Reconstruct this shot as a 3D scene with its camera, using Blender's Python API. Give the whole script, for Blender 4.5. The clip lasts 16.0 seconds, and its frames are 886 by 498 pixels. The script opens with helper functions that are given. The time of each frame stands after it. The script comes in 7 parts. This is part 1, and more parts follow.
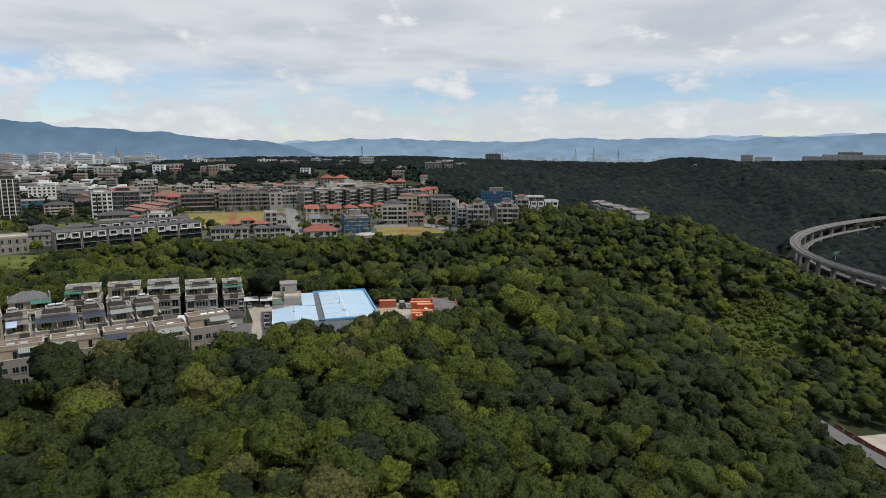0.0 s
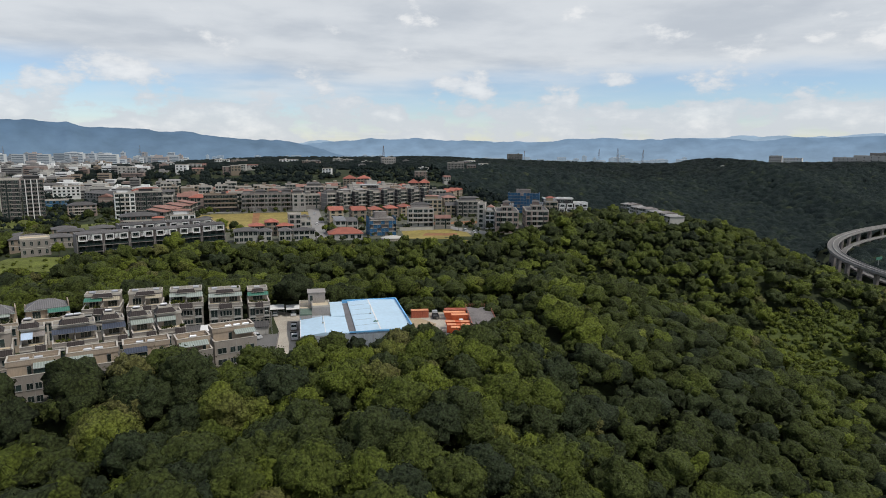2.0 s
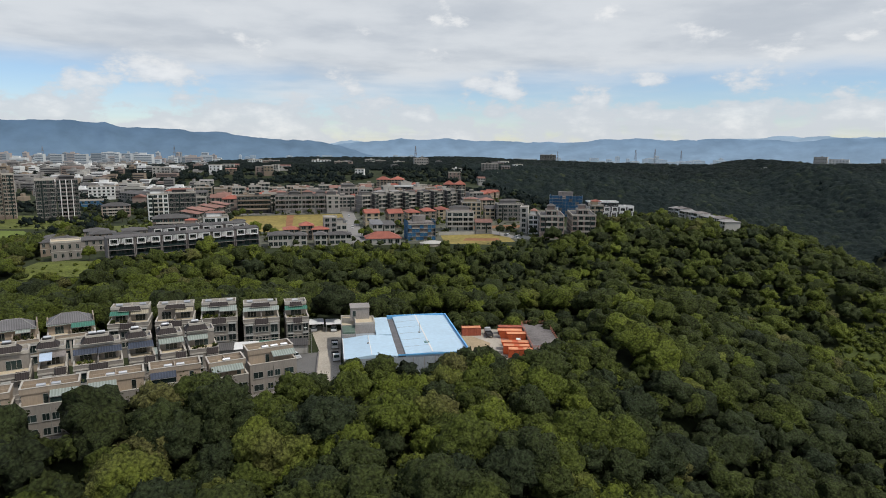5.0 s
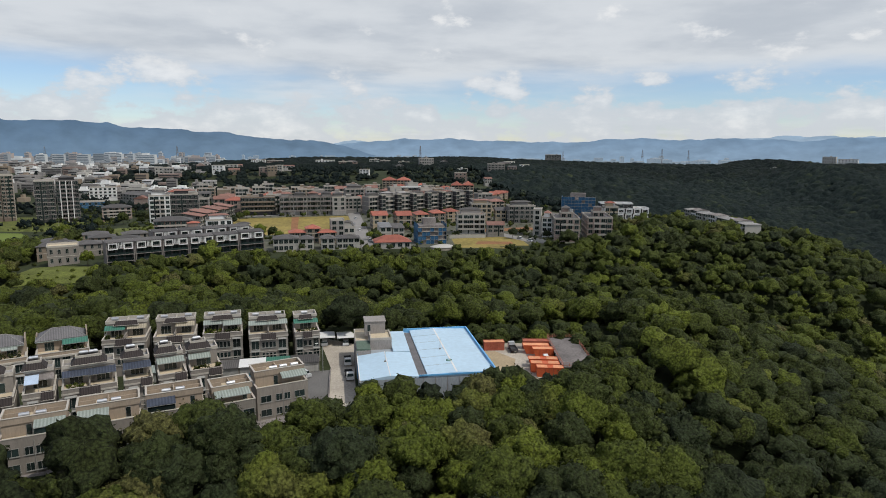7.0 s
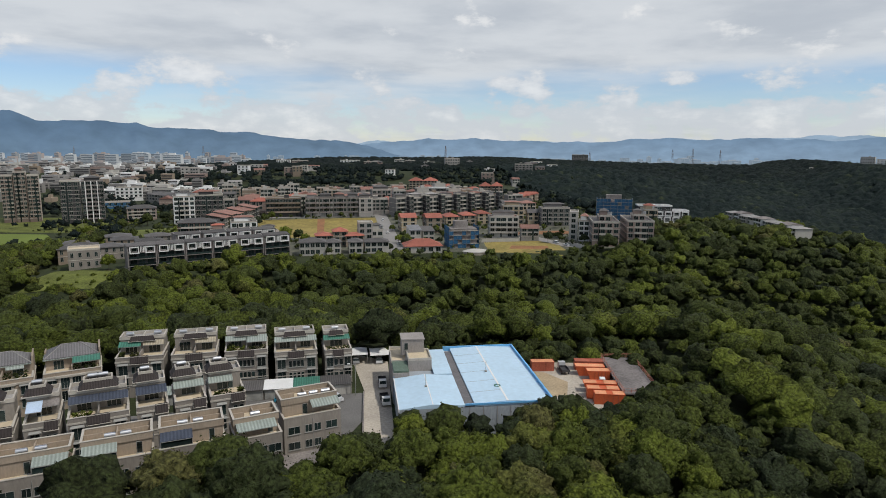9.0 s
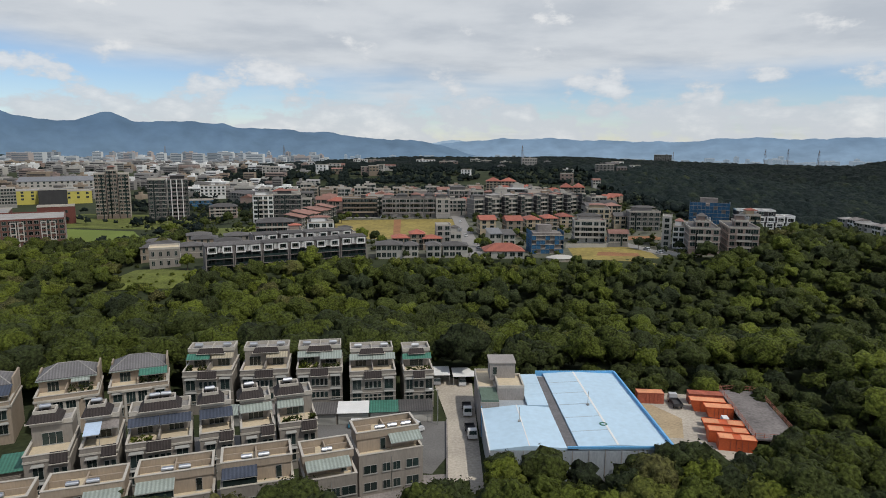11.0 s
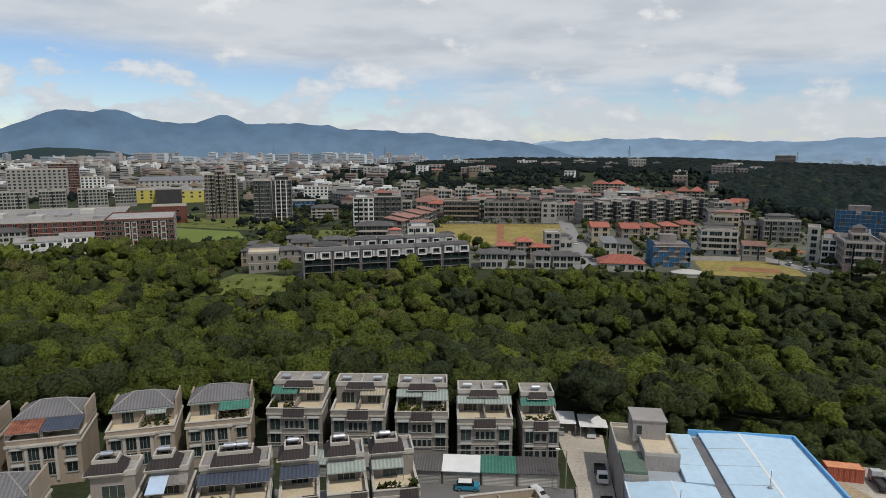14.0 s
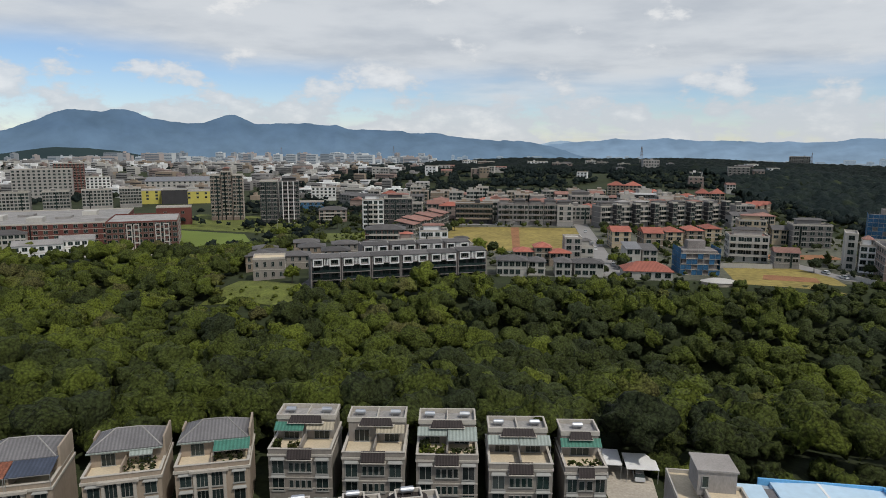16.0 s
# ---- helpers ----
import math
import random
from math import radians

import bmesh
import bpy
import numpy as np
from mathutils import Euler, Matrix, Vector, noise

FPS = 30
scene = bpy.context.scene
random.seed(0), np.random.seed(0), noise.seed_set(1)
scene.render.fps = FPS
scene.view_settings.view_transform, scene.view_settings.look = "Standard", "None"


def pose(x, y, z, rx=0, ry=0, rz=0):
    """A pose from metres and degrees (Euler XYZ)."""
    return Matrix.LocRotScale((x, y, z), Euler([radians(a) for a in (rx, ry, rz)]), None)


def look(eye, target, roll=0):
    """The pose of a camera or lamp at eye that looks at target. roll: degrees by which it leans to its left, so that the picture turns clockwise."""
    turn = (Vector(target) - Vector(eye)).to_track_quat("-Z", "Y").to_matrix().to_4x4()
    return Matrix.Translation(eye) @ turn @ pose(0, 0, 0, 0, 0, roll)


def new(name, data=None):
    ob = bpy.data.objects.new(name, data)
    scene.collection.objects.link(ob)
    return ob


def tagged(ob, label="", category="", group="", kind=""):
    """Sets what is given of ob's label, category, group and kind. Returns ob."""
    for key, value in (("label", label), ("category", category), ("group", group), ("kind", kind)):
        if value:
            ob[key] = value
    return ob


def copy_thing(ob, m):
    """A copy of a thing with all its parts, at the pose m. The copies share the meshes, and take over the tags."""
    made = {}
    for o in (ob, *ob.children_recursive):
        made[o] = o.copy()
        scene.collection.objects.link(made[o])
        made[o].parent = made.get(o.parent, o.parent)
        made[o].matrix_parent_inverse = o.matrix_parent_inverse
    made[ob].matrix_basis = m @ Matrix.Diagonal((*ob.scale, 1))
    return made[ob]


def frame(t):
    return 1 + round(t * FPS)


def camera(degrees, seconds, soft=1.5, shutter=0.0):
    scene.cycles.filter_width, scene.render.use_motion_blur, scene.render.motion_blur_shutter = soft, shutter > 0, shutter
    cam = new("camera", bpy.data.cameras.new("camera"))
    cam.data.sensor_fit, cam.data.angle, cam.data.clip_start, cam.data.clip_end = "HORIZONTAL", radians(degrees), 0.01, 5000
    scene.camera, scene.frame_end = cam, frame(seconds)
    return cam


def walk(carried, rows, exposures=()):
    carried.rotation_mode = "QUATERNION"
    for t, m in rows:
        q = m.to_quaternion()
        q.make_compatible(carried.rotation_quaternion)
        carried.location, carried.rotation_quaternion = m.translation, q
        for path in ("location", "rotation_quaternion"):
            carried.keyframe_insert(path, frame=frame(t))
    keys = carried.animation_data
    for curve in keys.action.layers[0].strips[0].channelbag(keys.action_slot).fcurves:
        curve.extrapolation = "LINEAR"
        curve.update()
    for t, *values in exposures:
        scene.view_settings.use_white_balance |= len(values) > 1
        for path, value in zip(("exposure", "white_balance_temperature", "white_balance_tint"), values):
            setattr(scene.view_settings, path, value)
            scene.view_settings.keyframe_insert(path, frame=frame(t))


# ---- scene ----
cam = camera(70.2, 16.0, soft=0.9)
# seconds, x, y, z, turn to the right, tilt, lean (degrees)
PATH = [
    (0, -0.00, 0.00, 56.92, 13.31, -9.40, 0.25),
    (0.5, -0.65, 3.49, 57.01, 12.99, -9.39, 0.27),
    (1, -1.37, 6.91, 57.08, 12.68, -9.38, 0.29),
    (1.5, -2.08, 10.24, 57.13, 12.26, -9.40, 0.30),
    (2, -2.65, 13.45, 57.17, 11.58, -9.40, 0.32),
    (2.5, -3.23, 16.67, 57.20, 10.89, -9.40, 0.32),
    (3, -3.84, 19.90, 57.21, 10.24, -9.39, 0.32),
    (3.5, -4.52, 23.18, 57.21, 9.61, -9.38, 0.29),
    (4, -5.22, 26.58, 57.21, 9.14, -9.38, 0.34),
    (4.2, -5.51, 28.01, 57.21, 9.03, -9.38, 0.35),
    (6.3, -8.51, 42.96, 57.23, 8.95, -9.38, 0.41),
    (6.5, -8.80, 44.39, 57.24, 8.94, -9.38, 0.41),
    (7, -9.45, 48.18, 57.24, 8.72, -9.39, 0.35),
    (7.5, -10.18, 52.20, 57.24, 8.48, -9.39, 0.34),
    (8, -10.91, 56.39, 57.19, 8.09, -9.39, 0.30),
    (8.2, -11.20, 58.13, 57.15, 7.86, -9.39, 0.30),
    (10.3, -14.26, 76.41, 56.70, 2.93, -9.41, 0.36),
    (10.5, -14.55, 78.15, 56.65, 2.09, -9.41, 0.36),
    (11, -15.32, 82.44, 56.59, 0.00, -9.46, 0.34),
    (11.5, -16.20, 86.44, 56.57, -1.61, -9.44, 0.36),
    (12, -17.09, 90.40, 56.58, -3.19, -9.46, 0.30),
    (12.5, -18.14, 94.34, 56.59, -4.74, -9.46, 0.22),
    (13, -19.07, 98.33, 56.60, -6.34, -9.47, 0.15),
    (13.5, -20.16, 102.30, 56.59, -7.72, -9.47, 0.11),
    (14, -21.50, 106.13, 56.55, -8.83, -9.45, 0.18),
    (14.5, -22.97, 110.04, 56.52, -9.00, -9.43, 0.27),
    (15, -24.36, 113.82, 56.50, -9.30, -9.43, 0.22),
    (15.5, -25.79, 117.51, 56.52, -9.49, -9.43, 0.22),
    (16, -27.29, 120.98, 56.56, -9.49, -9.43, 0.27),
]


def aimed(x, y, z, turn, tilt, lean):
    return pose(x, y, z, 90 + tilt, 0, -turn) @ pose(0, 0, 0, 0, 0, lean)


walk(cam, [(t, aimed(*row)) for t, *row in PATH], [(0.0, 0.0), (4.2, 0.0), (8.0, -0.06), (10.5, -0.1), (16.0, -0.1)])

# ---- sky, sun ----
SUN_AZ, SUN_EL = 125.0, 56.0
world = bpy.data.worlds.new("sky")
scene.world = world
world.use_nodes = True
wn, wl = world.node_tree.nodes, world.node_tree.links


def wmath(op, a, b=None, clamp=False):
    n = wn.new("ShaderNodeMath")
    n.operation, n.use_clamp = op, clamp
    for i, s in enumerate((a, b)):
        if s is None:
            continue
        if isinstance(s, (int, float)):
            n.inputs[i].default_value = s
        else:
            wl.new(s, n.inputs[i])
    return n.outputs[0]


def wnoise(vector, scale, detail, rough=0.55):
    n = wn.new("ShaderNodeTexNoise")
    n.inputs["Scale"].default_value, n.inputs["Detail"].default_value, n.inputs["Roughness"].default_value = scale, detail, rough
    wl.new(vector, n.inputs["Vector"])
    return n.outputs[0]


def wstep(value, a, b):
    n = wn.new("ShaderNodeMapRange")
    n.interpolation_type = "SMOOTHSTEP"
    n.inputs[1].default_value, n.inputs[2].default_value = a, b
    wl.new(value, n.inputs[0])
    return n.outputs[0]


sky = wn.new("ShaderNodeTexSky")
sky.sky_type, sky.sun_disc = "NISHITA", False
sky.sun_elevation, sky.sun_rotation, sky.air_density, sky.dust_density, sky.ozone_density = radians(SUN_EL), radians(SUN_AZ), 1.0, 0.1, 4.0
ray_dir = wn.new("ShaderNodeTexCoord").outputs["Generated"]
axes = wn.new("ShaderNodeSeparateXYZ")
wl.new(ray_dir, axes.inputs[0])
up = wmath("MAXIMUM", axes.outputs[2], 0.0)
lift = wmath("ADD", up, 0.09)
around = wmath("ARCTAN2", axes.outputs[0], axes.outputs[1])
flat = wn.new("ShaderNodeCombineXYZ")
wl.new(wmath("DIVIDE", axes.outputs[0], lift), flat.inputs[0])
wl.new(wmath("DIVIDE", axes.outputs[1], lift), flat.inputs[1])
# high veil of cloud, thinner just over the hills
veil_big = wnoise(flat.outputs[0], 0.30, 4, 0.5)
veil_fine = wnoise(flat.outputs[0], 1.1, 7, 0.55)
veil = wmath("ADD", wmath("MULTIPLY", veil_big, 0.75), wmath("MULTIPLY", veil_fine, 0.25))
veil = wmath("ADD", veil, wmath("MULTIPLY", wstep(up, 0.075, 0.17), 0.34))
veil = wmath("SUBTRACT", veil, wmath("MULTIPLY", wstep(up, 0.30, 0.75), 0.16))
# clearer air over the mountains in the north-west
west = wmath("MULTIPLY", around, -1.0)
veil = wmath("SUBTRACT", veil, wmath("MULTIPLY", wstep(west, 0.2, 0.75), 0.22))
veil_mask = wmath("MULTIPLY", wstep(veil, 0.37, 0.70), 0.94)
# small heaped clouds low over the hills
heap_pos = wn.new("ShaderNodeCombineXYZ")
wl.new(wmath("MULTIPLY", around, 1.0), heap_pos.inputs[0])
wl.new(wmath("MULTIPLY", up, 1.9), heap_pos.inputs[1])
heap_noise = wnoise(heap_pos.outputs[0], 9.0, 9, 0.58)
heap_low = wmath("SUBTRACT", 1.0, wstep(up, 0.035, 0.085))
heap_high = wmath("MULTIPLY", wmath("SUBTRACT", 1.0, wstep(up, 0.085, 0.16)), 0.07)
heap = wstep(wmath("ADD", wmath("ADD", heap_noise, wmath("MULTIPLY", heap_low, 0.10)), heap_high), 0.565, 0.665)
blue = wn.new("ShaderNodeMixRGB")
blue.blend_type = "MULTIPLY"
blue.inputs[0].default_value = 1
wl.new(sky.outputs[0], blue.inputs[1])
blue.inputs[2].default_value = (0.104, 0.108, 0.120, 1)
grey = wn.new("ShaderNodeMixRGB")
wl.new(wstep(veil_fine, 0.30, 0.62), grey.inputs[0])
grey.inputs[1].default_value = (0.53, 0.57, 0.62, 1)
grey.inputs[2].default_value = (0.70, 0.73, 0.76, 1)
mix1 = wn.new("ShaderNodeMixRGB")
wl.new(veil_mask, mix1.inputs[0])
wl.new(blue.outputs[0], mix1.inputs[1])
wl.new(grey.outputs[0], mix1.inputs[2])
heap_tone = wn.new("ShaderNodeMixRGB")
wl.new(wstep(heap_noise, 0.5, 0.72), heap_tone.inputs[0])
heap_tone.inputs[1].default_value = (0.62, 0.66, 0.71, 1)
heap_tone.inputs[2].default_value = (0.86, 0.87, 0.88, 1)
mix2 = wn.new("ShaderNodeMixRGB")
wl.new(wmath("MULTIPLY", heap, 0.85), mix2.inputs[0])
wl.new(mix1.outputs[0], mix2.inputs[1])
wl.new(heap_tone.outputs[0], mix2.inputs[2])
wl.new(mix2.outputs[0], wn["Background"].inputs[0])
wn["Background"].inputs[1].default_value = 1.0

sun_data = bpy.data.lights.new("sun", "SUN")
sun_data.energy, sun_data.angle, sun_data.color = 2.75, radians(0.6), (1.0, 0.95, 0.87)
sun = new("sun", sun_data)
to_sun = Vector((math.sin(radians(SUN_AZ)) * math.cos(radians(SUN_EL)), math.cos(radians(SUN_AZ)) * math.cos(radians(SUN_EL)), math.sin(radians(SUN_EL))))
sun.matrix_basis = look(tuple(to_sun * 300), (0, 0, 0))


# ---- materials ----
def mat(name, rgb, rough=0.8, var=0.22, scale=0.35, fine=5.0, bump=0.1, metal=0.0, each=0.0, streak=0.0, ribs=0.0, spec=0.3):
    """Painted, plastered or metal surface: stains at one scale, grain at another; each: change from object to object;
    ribs: pressed ribs per metre along local x, their shading also painted in.
    """
    m = bpy.data.materials.new(name)
    m.use_nodes = True
    n, l = m.node_tree.nodes, m.node_tree.links
    b = n["Principled BSDF"]
    b.inputs["Roughness"].default_value, b.inputs["Metallic"].default_value, b.inputs["Specular IOR Level"].default_value = rough, metal, spec
    geo = n.new("ShaderNodeNewGeometry")
    place = geo.outputs["Position"]
    if streak:
        mp = n.new("ShaderNodeMapping")
        mp.inputs["Scale"].default_value = (1, 1, 1 - streak)
        l.new(place, mp.inputs[0])
        place = mp.outputs[0]
    a = n.new("ShaderNodeTexNoise")
    a.inputs["Scale"].default_value, a.inputs["Detail"].default_value = scale, 4
    f = n.new("ShaderNodeTexNoise")
    f.inputs["Scale"].default_value, f.inputs["Detail"].default_value = fine, 3
    l.new(place, a.inputs["Vector"])
    l.new(place, f.inputs["Vector"])
    s = n.new("ShaderNodeMath")
    s.operation = "ADD"
    l.new(a.outputs[0], s.inputs[0])
    l.new(f.outputs[0], s.inputs[1])
    r = n.new("ShaderNodeMapRange")
    r.inputs[1].default_value, r.inputs[2].default_value = 0.65, 1.35
    r.inputs[3].default_value, r.inputs[4].default_value = 1 - var, 1 + var
    l.new(s.outputs[0], r.inputs[0])
    value = r.outputs[0]
    if each:
        oi = n.new("ShaderNodeObjectInfo")
        e = n.new("ShaderNodeMapRange")
        e.inputs[3].default_value, e.inputs[4].default_value = 1 - each, 1 + each
        l.new(oi.outputs["Random"], e.inputs[0])
        k = n.new("ShaderNodeMath")
        k.operation = "MULTIPLY"
        l.new(value, k.inputs[0])
        l.new(e.outputs[0], k.inputs[1])
        value = k.outputs[0]
    height = f.outputs[0]
    if ribs:
        tc = n.new("ShaderNodeTexCoord")
        wv = n.new("ShaderNodeTexWave")
        wv.inputs["Scale"].default_value = ribs * 0.314
        l.new(tc.outputs["Object"], wv.inputs["Vector"])
        height = wv.outputs[1]
        # shading of the ribs put into the colour: grooves darker, crests lighter
        g = n.new("ShaderNodeMapRange")
        g.inputs[3].default_value, g.inputs[4].default_value = 0.82, 1.14
        l.new(height, g.inputs[0])
        k2 = n.new("ShaderNodeMath")
        k2.operation = "MULTIPLY"
        l.new(value, k2.inputs[0])
        l.new(g.outputs[0], k2.inputs[1])
        value = k2.outputs[0]
    mul = n.new("ShaderNodeVectorMath")
    mul.operation = "SCALE"
    mul.inputs[0].default_value = rgb
    l.new(value, mul.inputs["Scale"])
    l.new(mul.outputs[0], b.inputs["Base Color"])
    bp = n.new("ShaderNodeBump")
    bp.inputs["Strength"].default_value, bp.inputs["Distance"].default_value = (0.5 if ribs else bump), (0.06 if ribs else 0.03)
    l.new(height, bp.inputs["Height"])
    l.new(bp.outputs[0], b.inputs["Normal"])
    return m


def leaf_mat(name, by_object, stops, gloss=0.14):
    """Foliage: hue from tree to tree, light and dark leaves inside a crown, shade painted between leaf sprays."""
    m = bpy.data.materials.new(name)
    m.use_nodes = True
    n, l = m.node_tree.nodes, m.node_tree.links
    b = n["Principled BSDF"]
    b.inputs["Roughness"].default_value, b.inputs["Specular IOR Level"].default_value = 0.7, gloss
    if by_object:
        tint = n.new("ShaderNodeObjectInfo").outputs["Random"]
    else:
        at = n.new("ShaderNodeAttribute")
        at.attribute_name = "tint"
        tint = at.outputs["Fac"]
    ramp = n.new("ShaderNodeValToRGB")
    el = ramp.color_ramp.elements
    while len(el) < len(stops):
        el.new(0.5)
    for e, (p, c) in zip(el, stops):
        e.position, e.color = p, (*c, 1)
    geo = n.new("ShaderNodeNewGeometry")
    wide = n.new("ShaderNodeTexNoise")
    wide.inputs["Scale"].default_value, wide.inputs["Detail"].default_value = 0.018, 3
    l.new(geo.outputs["Position"], wide.inputs["Vector"])
    sh = n.new("ShaderNodeMapRange")
    sh.inputs[1].default_value, sh.inputs[2].default_value, sh.inputs[3].default_value, sh.inputs[4].default_value = 0.3, 0.7, -0.18, 0.18
    l.new(wide.outputs[0], sh.inputs[0])
    ad = n.new("ShaderNodeMath")
    ad.operation, ad.use_clamp = "ADD", True
    l.new(tint, ad.inputs[0])
    l.new(sh.outputs[0], ad.inputs[1])
    l.new(ad.outputs[0], ramp.inputs[0])
    fine = n.new("ShaderNodeTexNoise")
    fine.inputs["Scale"].default_value, fine.inputs["Detail"].default_value, fine.inputs["Roughness"].default_value = 1.9, 6, 0.75
    l.new(geo.outputs["Position"], fine.inputs["Vector"])
    # sprays of leaves: each a small rounded heap, gaps shaded in the colour too
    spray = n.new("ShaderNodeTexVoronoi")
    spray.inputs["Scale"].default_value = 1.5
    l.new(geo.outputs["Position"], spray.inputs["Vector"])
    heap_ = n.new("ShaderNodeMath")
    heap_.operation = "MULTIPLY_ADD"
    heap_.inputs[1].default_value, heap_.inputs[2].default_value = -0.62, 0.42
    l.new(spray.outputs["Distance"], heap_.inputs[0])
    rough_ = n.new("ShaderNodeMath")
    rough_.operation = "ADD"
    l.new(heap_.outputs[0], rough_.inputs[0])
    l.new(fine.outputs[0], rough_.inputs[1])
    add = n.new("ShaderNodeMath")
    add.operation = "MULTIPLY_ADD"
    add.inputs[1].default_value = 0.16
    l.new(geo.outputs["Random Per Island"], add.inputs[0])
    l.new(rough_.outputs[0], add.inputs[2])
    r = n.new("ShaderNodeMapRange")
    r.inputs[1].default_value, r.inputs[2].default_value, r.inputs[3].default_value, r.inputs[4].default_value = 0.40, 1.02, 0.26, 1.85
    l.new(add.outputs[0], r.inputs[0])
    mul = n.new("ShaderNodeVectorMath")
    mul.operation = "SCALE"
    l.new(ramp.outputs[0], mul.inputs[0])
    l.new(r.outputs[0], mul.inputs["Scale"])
    l.new(mul.outputs[0], b.inputs["Base Color"])
    bp = n.new("ShaderNodeBump")
    bp.inputs["Strength"].default_value, bp.inputs["Distance"].default_value = 1.0, 0.55
    l.new(rough_.outputs[0], bp.inputs["Height"])
    l.new(bp.outputs[0], b.inputs["Normal"])
    # light that passes through the leaves
    thin = n.new("ShaderNodeBsdfTranslucent")
    l.new(mul.outputs[0], thin.inputs[0])
    both = n.new("ShaderNodeMixShader")
    both.inputs[0].default_value = 0.2
    l.new(b.outputs[0], both.inputs[1])
    l.new(thin.outputs[0], both.inputs[2])
    l.new(both.outputs[0], n["Material Output"].inputs[0])
    return m


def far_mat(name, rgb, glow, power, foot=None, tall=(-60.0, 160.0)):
    """Distant land, the haze of miles of air painted as a glow, stronger towards the foot."""
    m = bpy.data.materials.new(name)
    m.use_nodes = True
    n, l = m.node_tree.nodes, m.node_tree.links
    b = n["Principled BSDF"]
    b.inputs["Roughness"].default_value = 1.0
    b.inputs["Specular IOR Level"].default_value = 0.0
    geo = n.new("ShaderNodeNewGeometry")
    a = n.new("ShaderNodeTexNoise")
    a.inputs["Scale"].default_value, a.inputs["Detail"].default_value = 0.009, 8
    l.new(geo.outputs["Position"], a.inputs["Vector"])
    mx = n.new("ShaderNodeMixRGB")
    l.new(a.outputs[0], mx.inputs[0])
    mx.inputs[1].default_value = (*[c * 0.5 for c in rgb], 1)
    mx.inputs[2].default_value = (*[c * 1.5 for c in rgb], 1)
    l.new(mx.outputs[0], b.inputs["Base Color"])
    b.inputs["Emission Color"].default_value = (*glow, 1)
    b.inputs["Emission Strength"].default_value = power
    # painted haze: glow paler at the foot, fading with height, mottled by noise
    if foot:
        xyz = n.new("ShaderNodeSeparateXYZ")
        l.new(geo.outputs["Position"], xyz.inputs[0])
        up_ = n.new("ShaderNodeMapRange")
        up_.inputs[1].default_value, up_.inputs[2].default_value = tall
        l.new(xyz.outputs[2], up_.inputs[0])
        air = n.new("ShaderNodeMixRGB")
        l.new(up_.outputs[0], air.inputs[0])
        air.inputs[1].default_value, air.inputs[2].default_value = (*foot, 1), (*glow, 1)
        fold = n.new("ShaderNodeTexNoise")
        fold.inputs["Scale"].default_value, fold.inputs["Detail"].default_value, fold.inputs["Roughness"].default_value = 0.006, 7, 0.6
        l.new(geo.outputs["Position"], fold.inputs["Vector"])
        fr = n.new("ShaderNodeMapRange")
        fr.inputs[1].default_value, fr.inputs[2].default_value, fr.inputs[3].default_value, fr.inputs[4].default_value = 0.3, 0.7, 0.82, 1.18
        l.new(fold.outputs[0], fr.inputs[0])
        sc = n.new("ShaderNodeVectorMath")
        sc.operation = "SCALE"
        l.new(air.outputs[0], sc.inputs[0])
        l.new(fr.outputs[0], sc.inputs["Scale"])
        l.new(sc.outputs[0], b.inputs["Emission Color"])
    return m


GREENS = [(0.0, (0.027, 0.037, 0.018)), (0.25, (0.037, 0.048, 0.017)), (0.5, (0.053, 0.067, 0.016)), (0.72, (0.077, 0.097, 0.016)), (0.9, (0.110, 0.134, 0.019)), (1.0, (0.100, 0.098, 0.034))]
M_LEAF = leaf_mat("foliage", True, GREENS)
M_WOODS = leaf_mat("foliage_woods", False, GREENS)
# darker copy of the greens: cloud shade and bluish haze put into the colour
M_FARWOODS = leaf_mat("foliage_far_hazed", False, [(0.0, (0.012, 0.019, 0.019)), (0.5, (0.017, 0.025, 0.023)), (0.85, (0.024, 0.034, 0.025)), (1.0, (0.042, 0.052, 0.028))], 0.05)
M_BARK = mat("bark", (0.10, 0.08, 0.06), 0.95, 0.3, 2, 12, 0.5)
M_SOIL = mat("forest_floor", (0.026, 0.034, 0.012), 1.0, 0.5, 0.06, 0.9, 0.6)
M_GRASS = mat("grass", (0.102, 0.118, 0.026), 0.95, 0.55, 0.14, 1.2, 0.5)
M_LAWN = mat("mown_grass", (0.125, 0.165, 0.032), 0.95, 0.15, 0.05, 1.5, 0.3)
M_DRY = mat("dry_grass", (0.235, 0.185, 0.055), 0.95, 0.4, 0.07, 0.4, 0.4)
M_EARTH = mat("red_earth", (0.24, 0.115, 0.055), 0.95, 0.35, 0.12, 1.5, 0.4)
M_ASPHALT = mat("asphalt", (0.135, 0.13, 0.125), 0.9, 0.2, 0.15, 3, 0.2)
M_STREET = mat("street_asphalt", (0.23, 0.22, 0.21), 0.9, 0.15, 0.1, 2, 0.1)
M_SCRUB = mat("scrub", (0.058, 0.074, 0.018), 1.0, 0.5, 0.12, 0.8, 0.8)
M_LOT = mat("town_paving", (0.10, 0.102, 0.075), 0.95, 0.5, 0.035, 0.4, 0.2)
M_CONC = mat("concrete", (0.38, 0.34, 0.285), 0.9, 0.3, 0.1, 2.0, 0.2)
M_CONCD = mat("weathered_concrete", (0.20, 0.18, 0.17), 0.9, 0.4, 0.25, 2.5, 0.3)
M_TAUPE = mat("taupe_tile", (0.228, 0.206, 0.182), 0.75, 0.14, 0.5, 4, 0.1, each=0.06, streak=0.75)
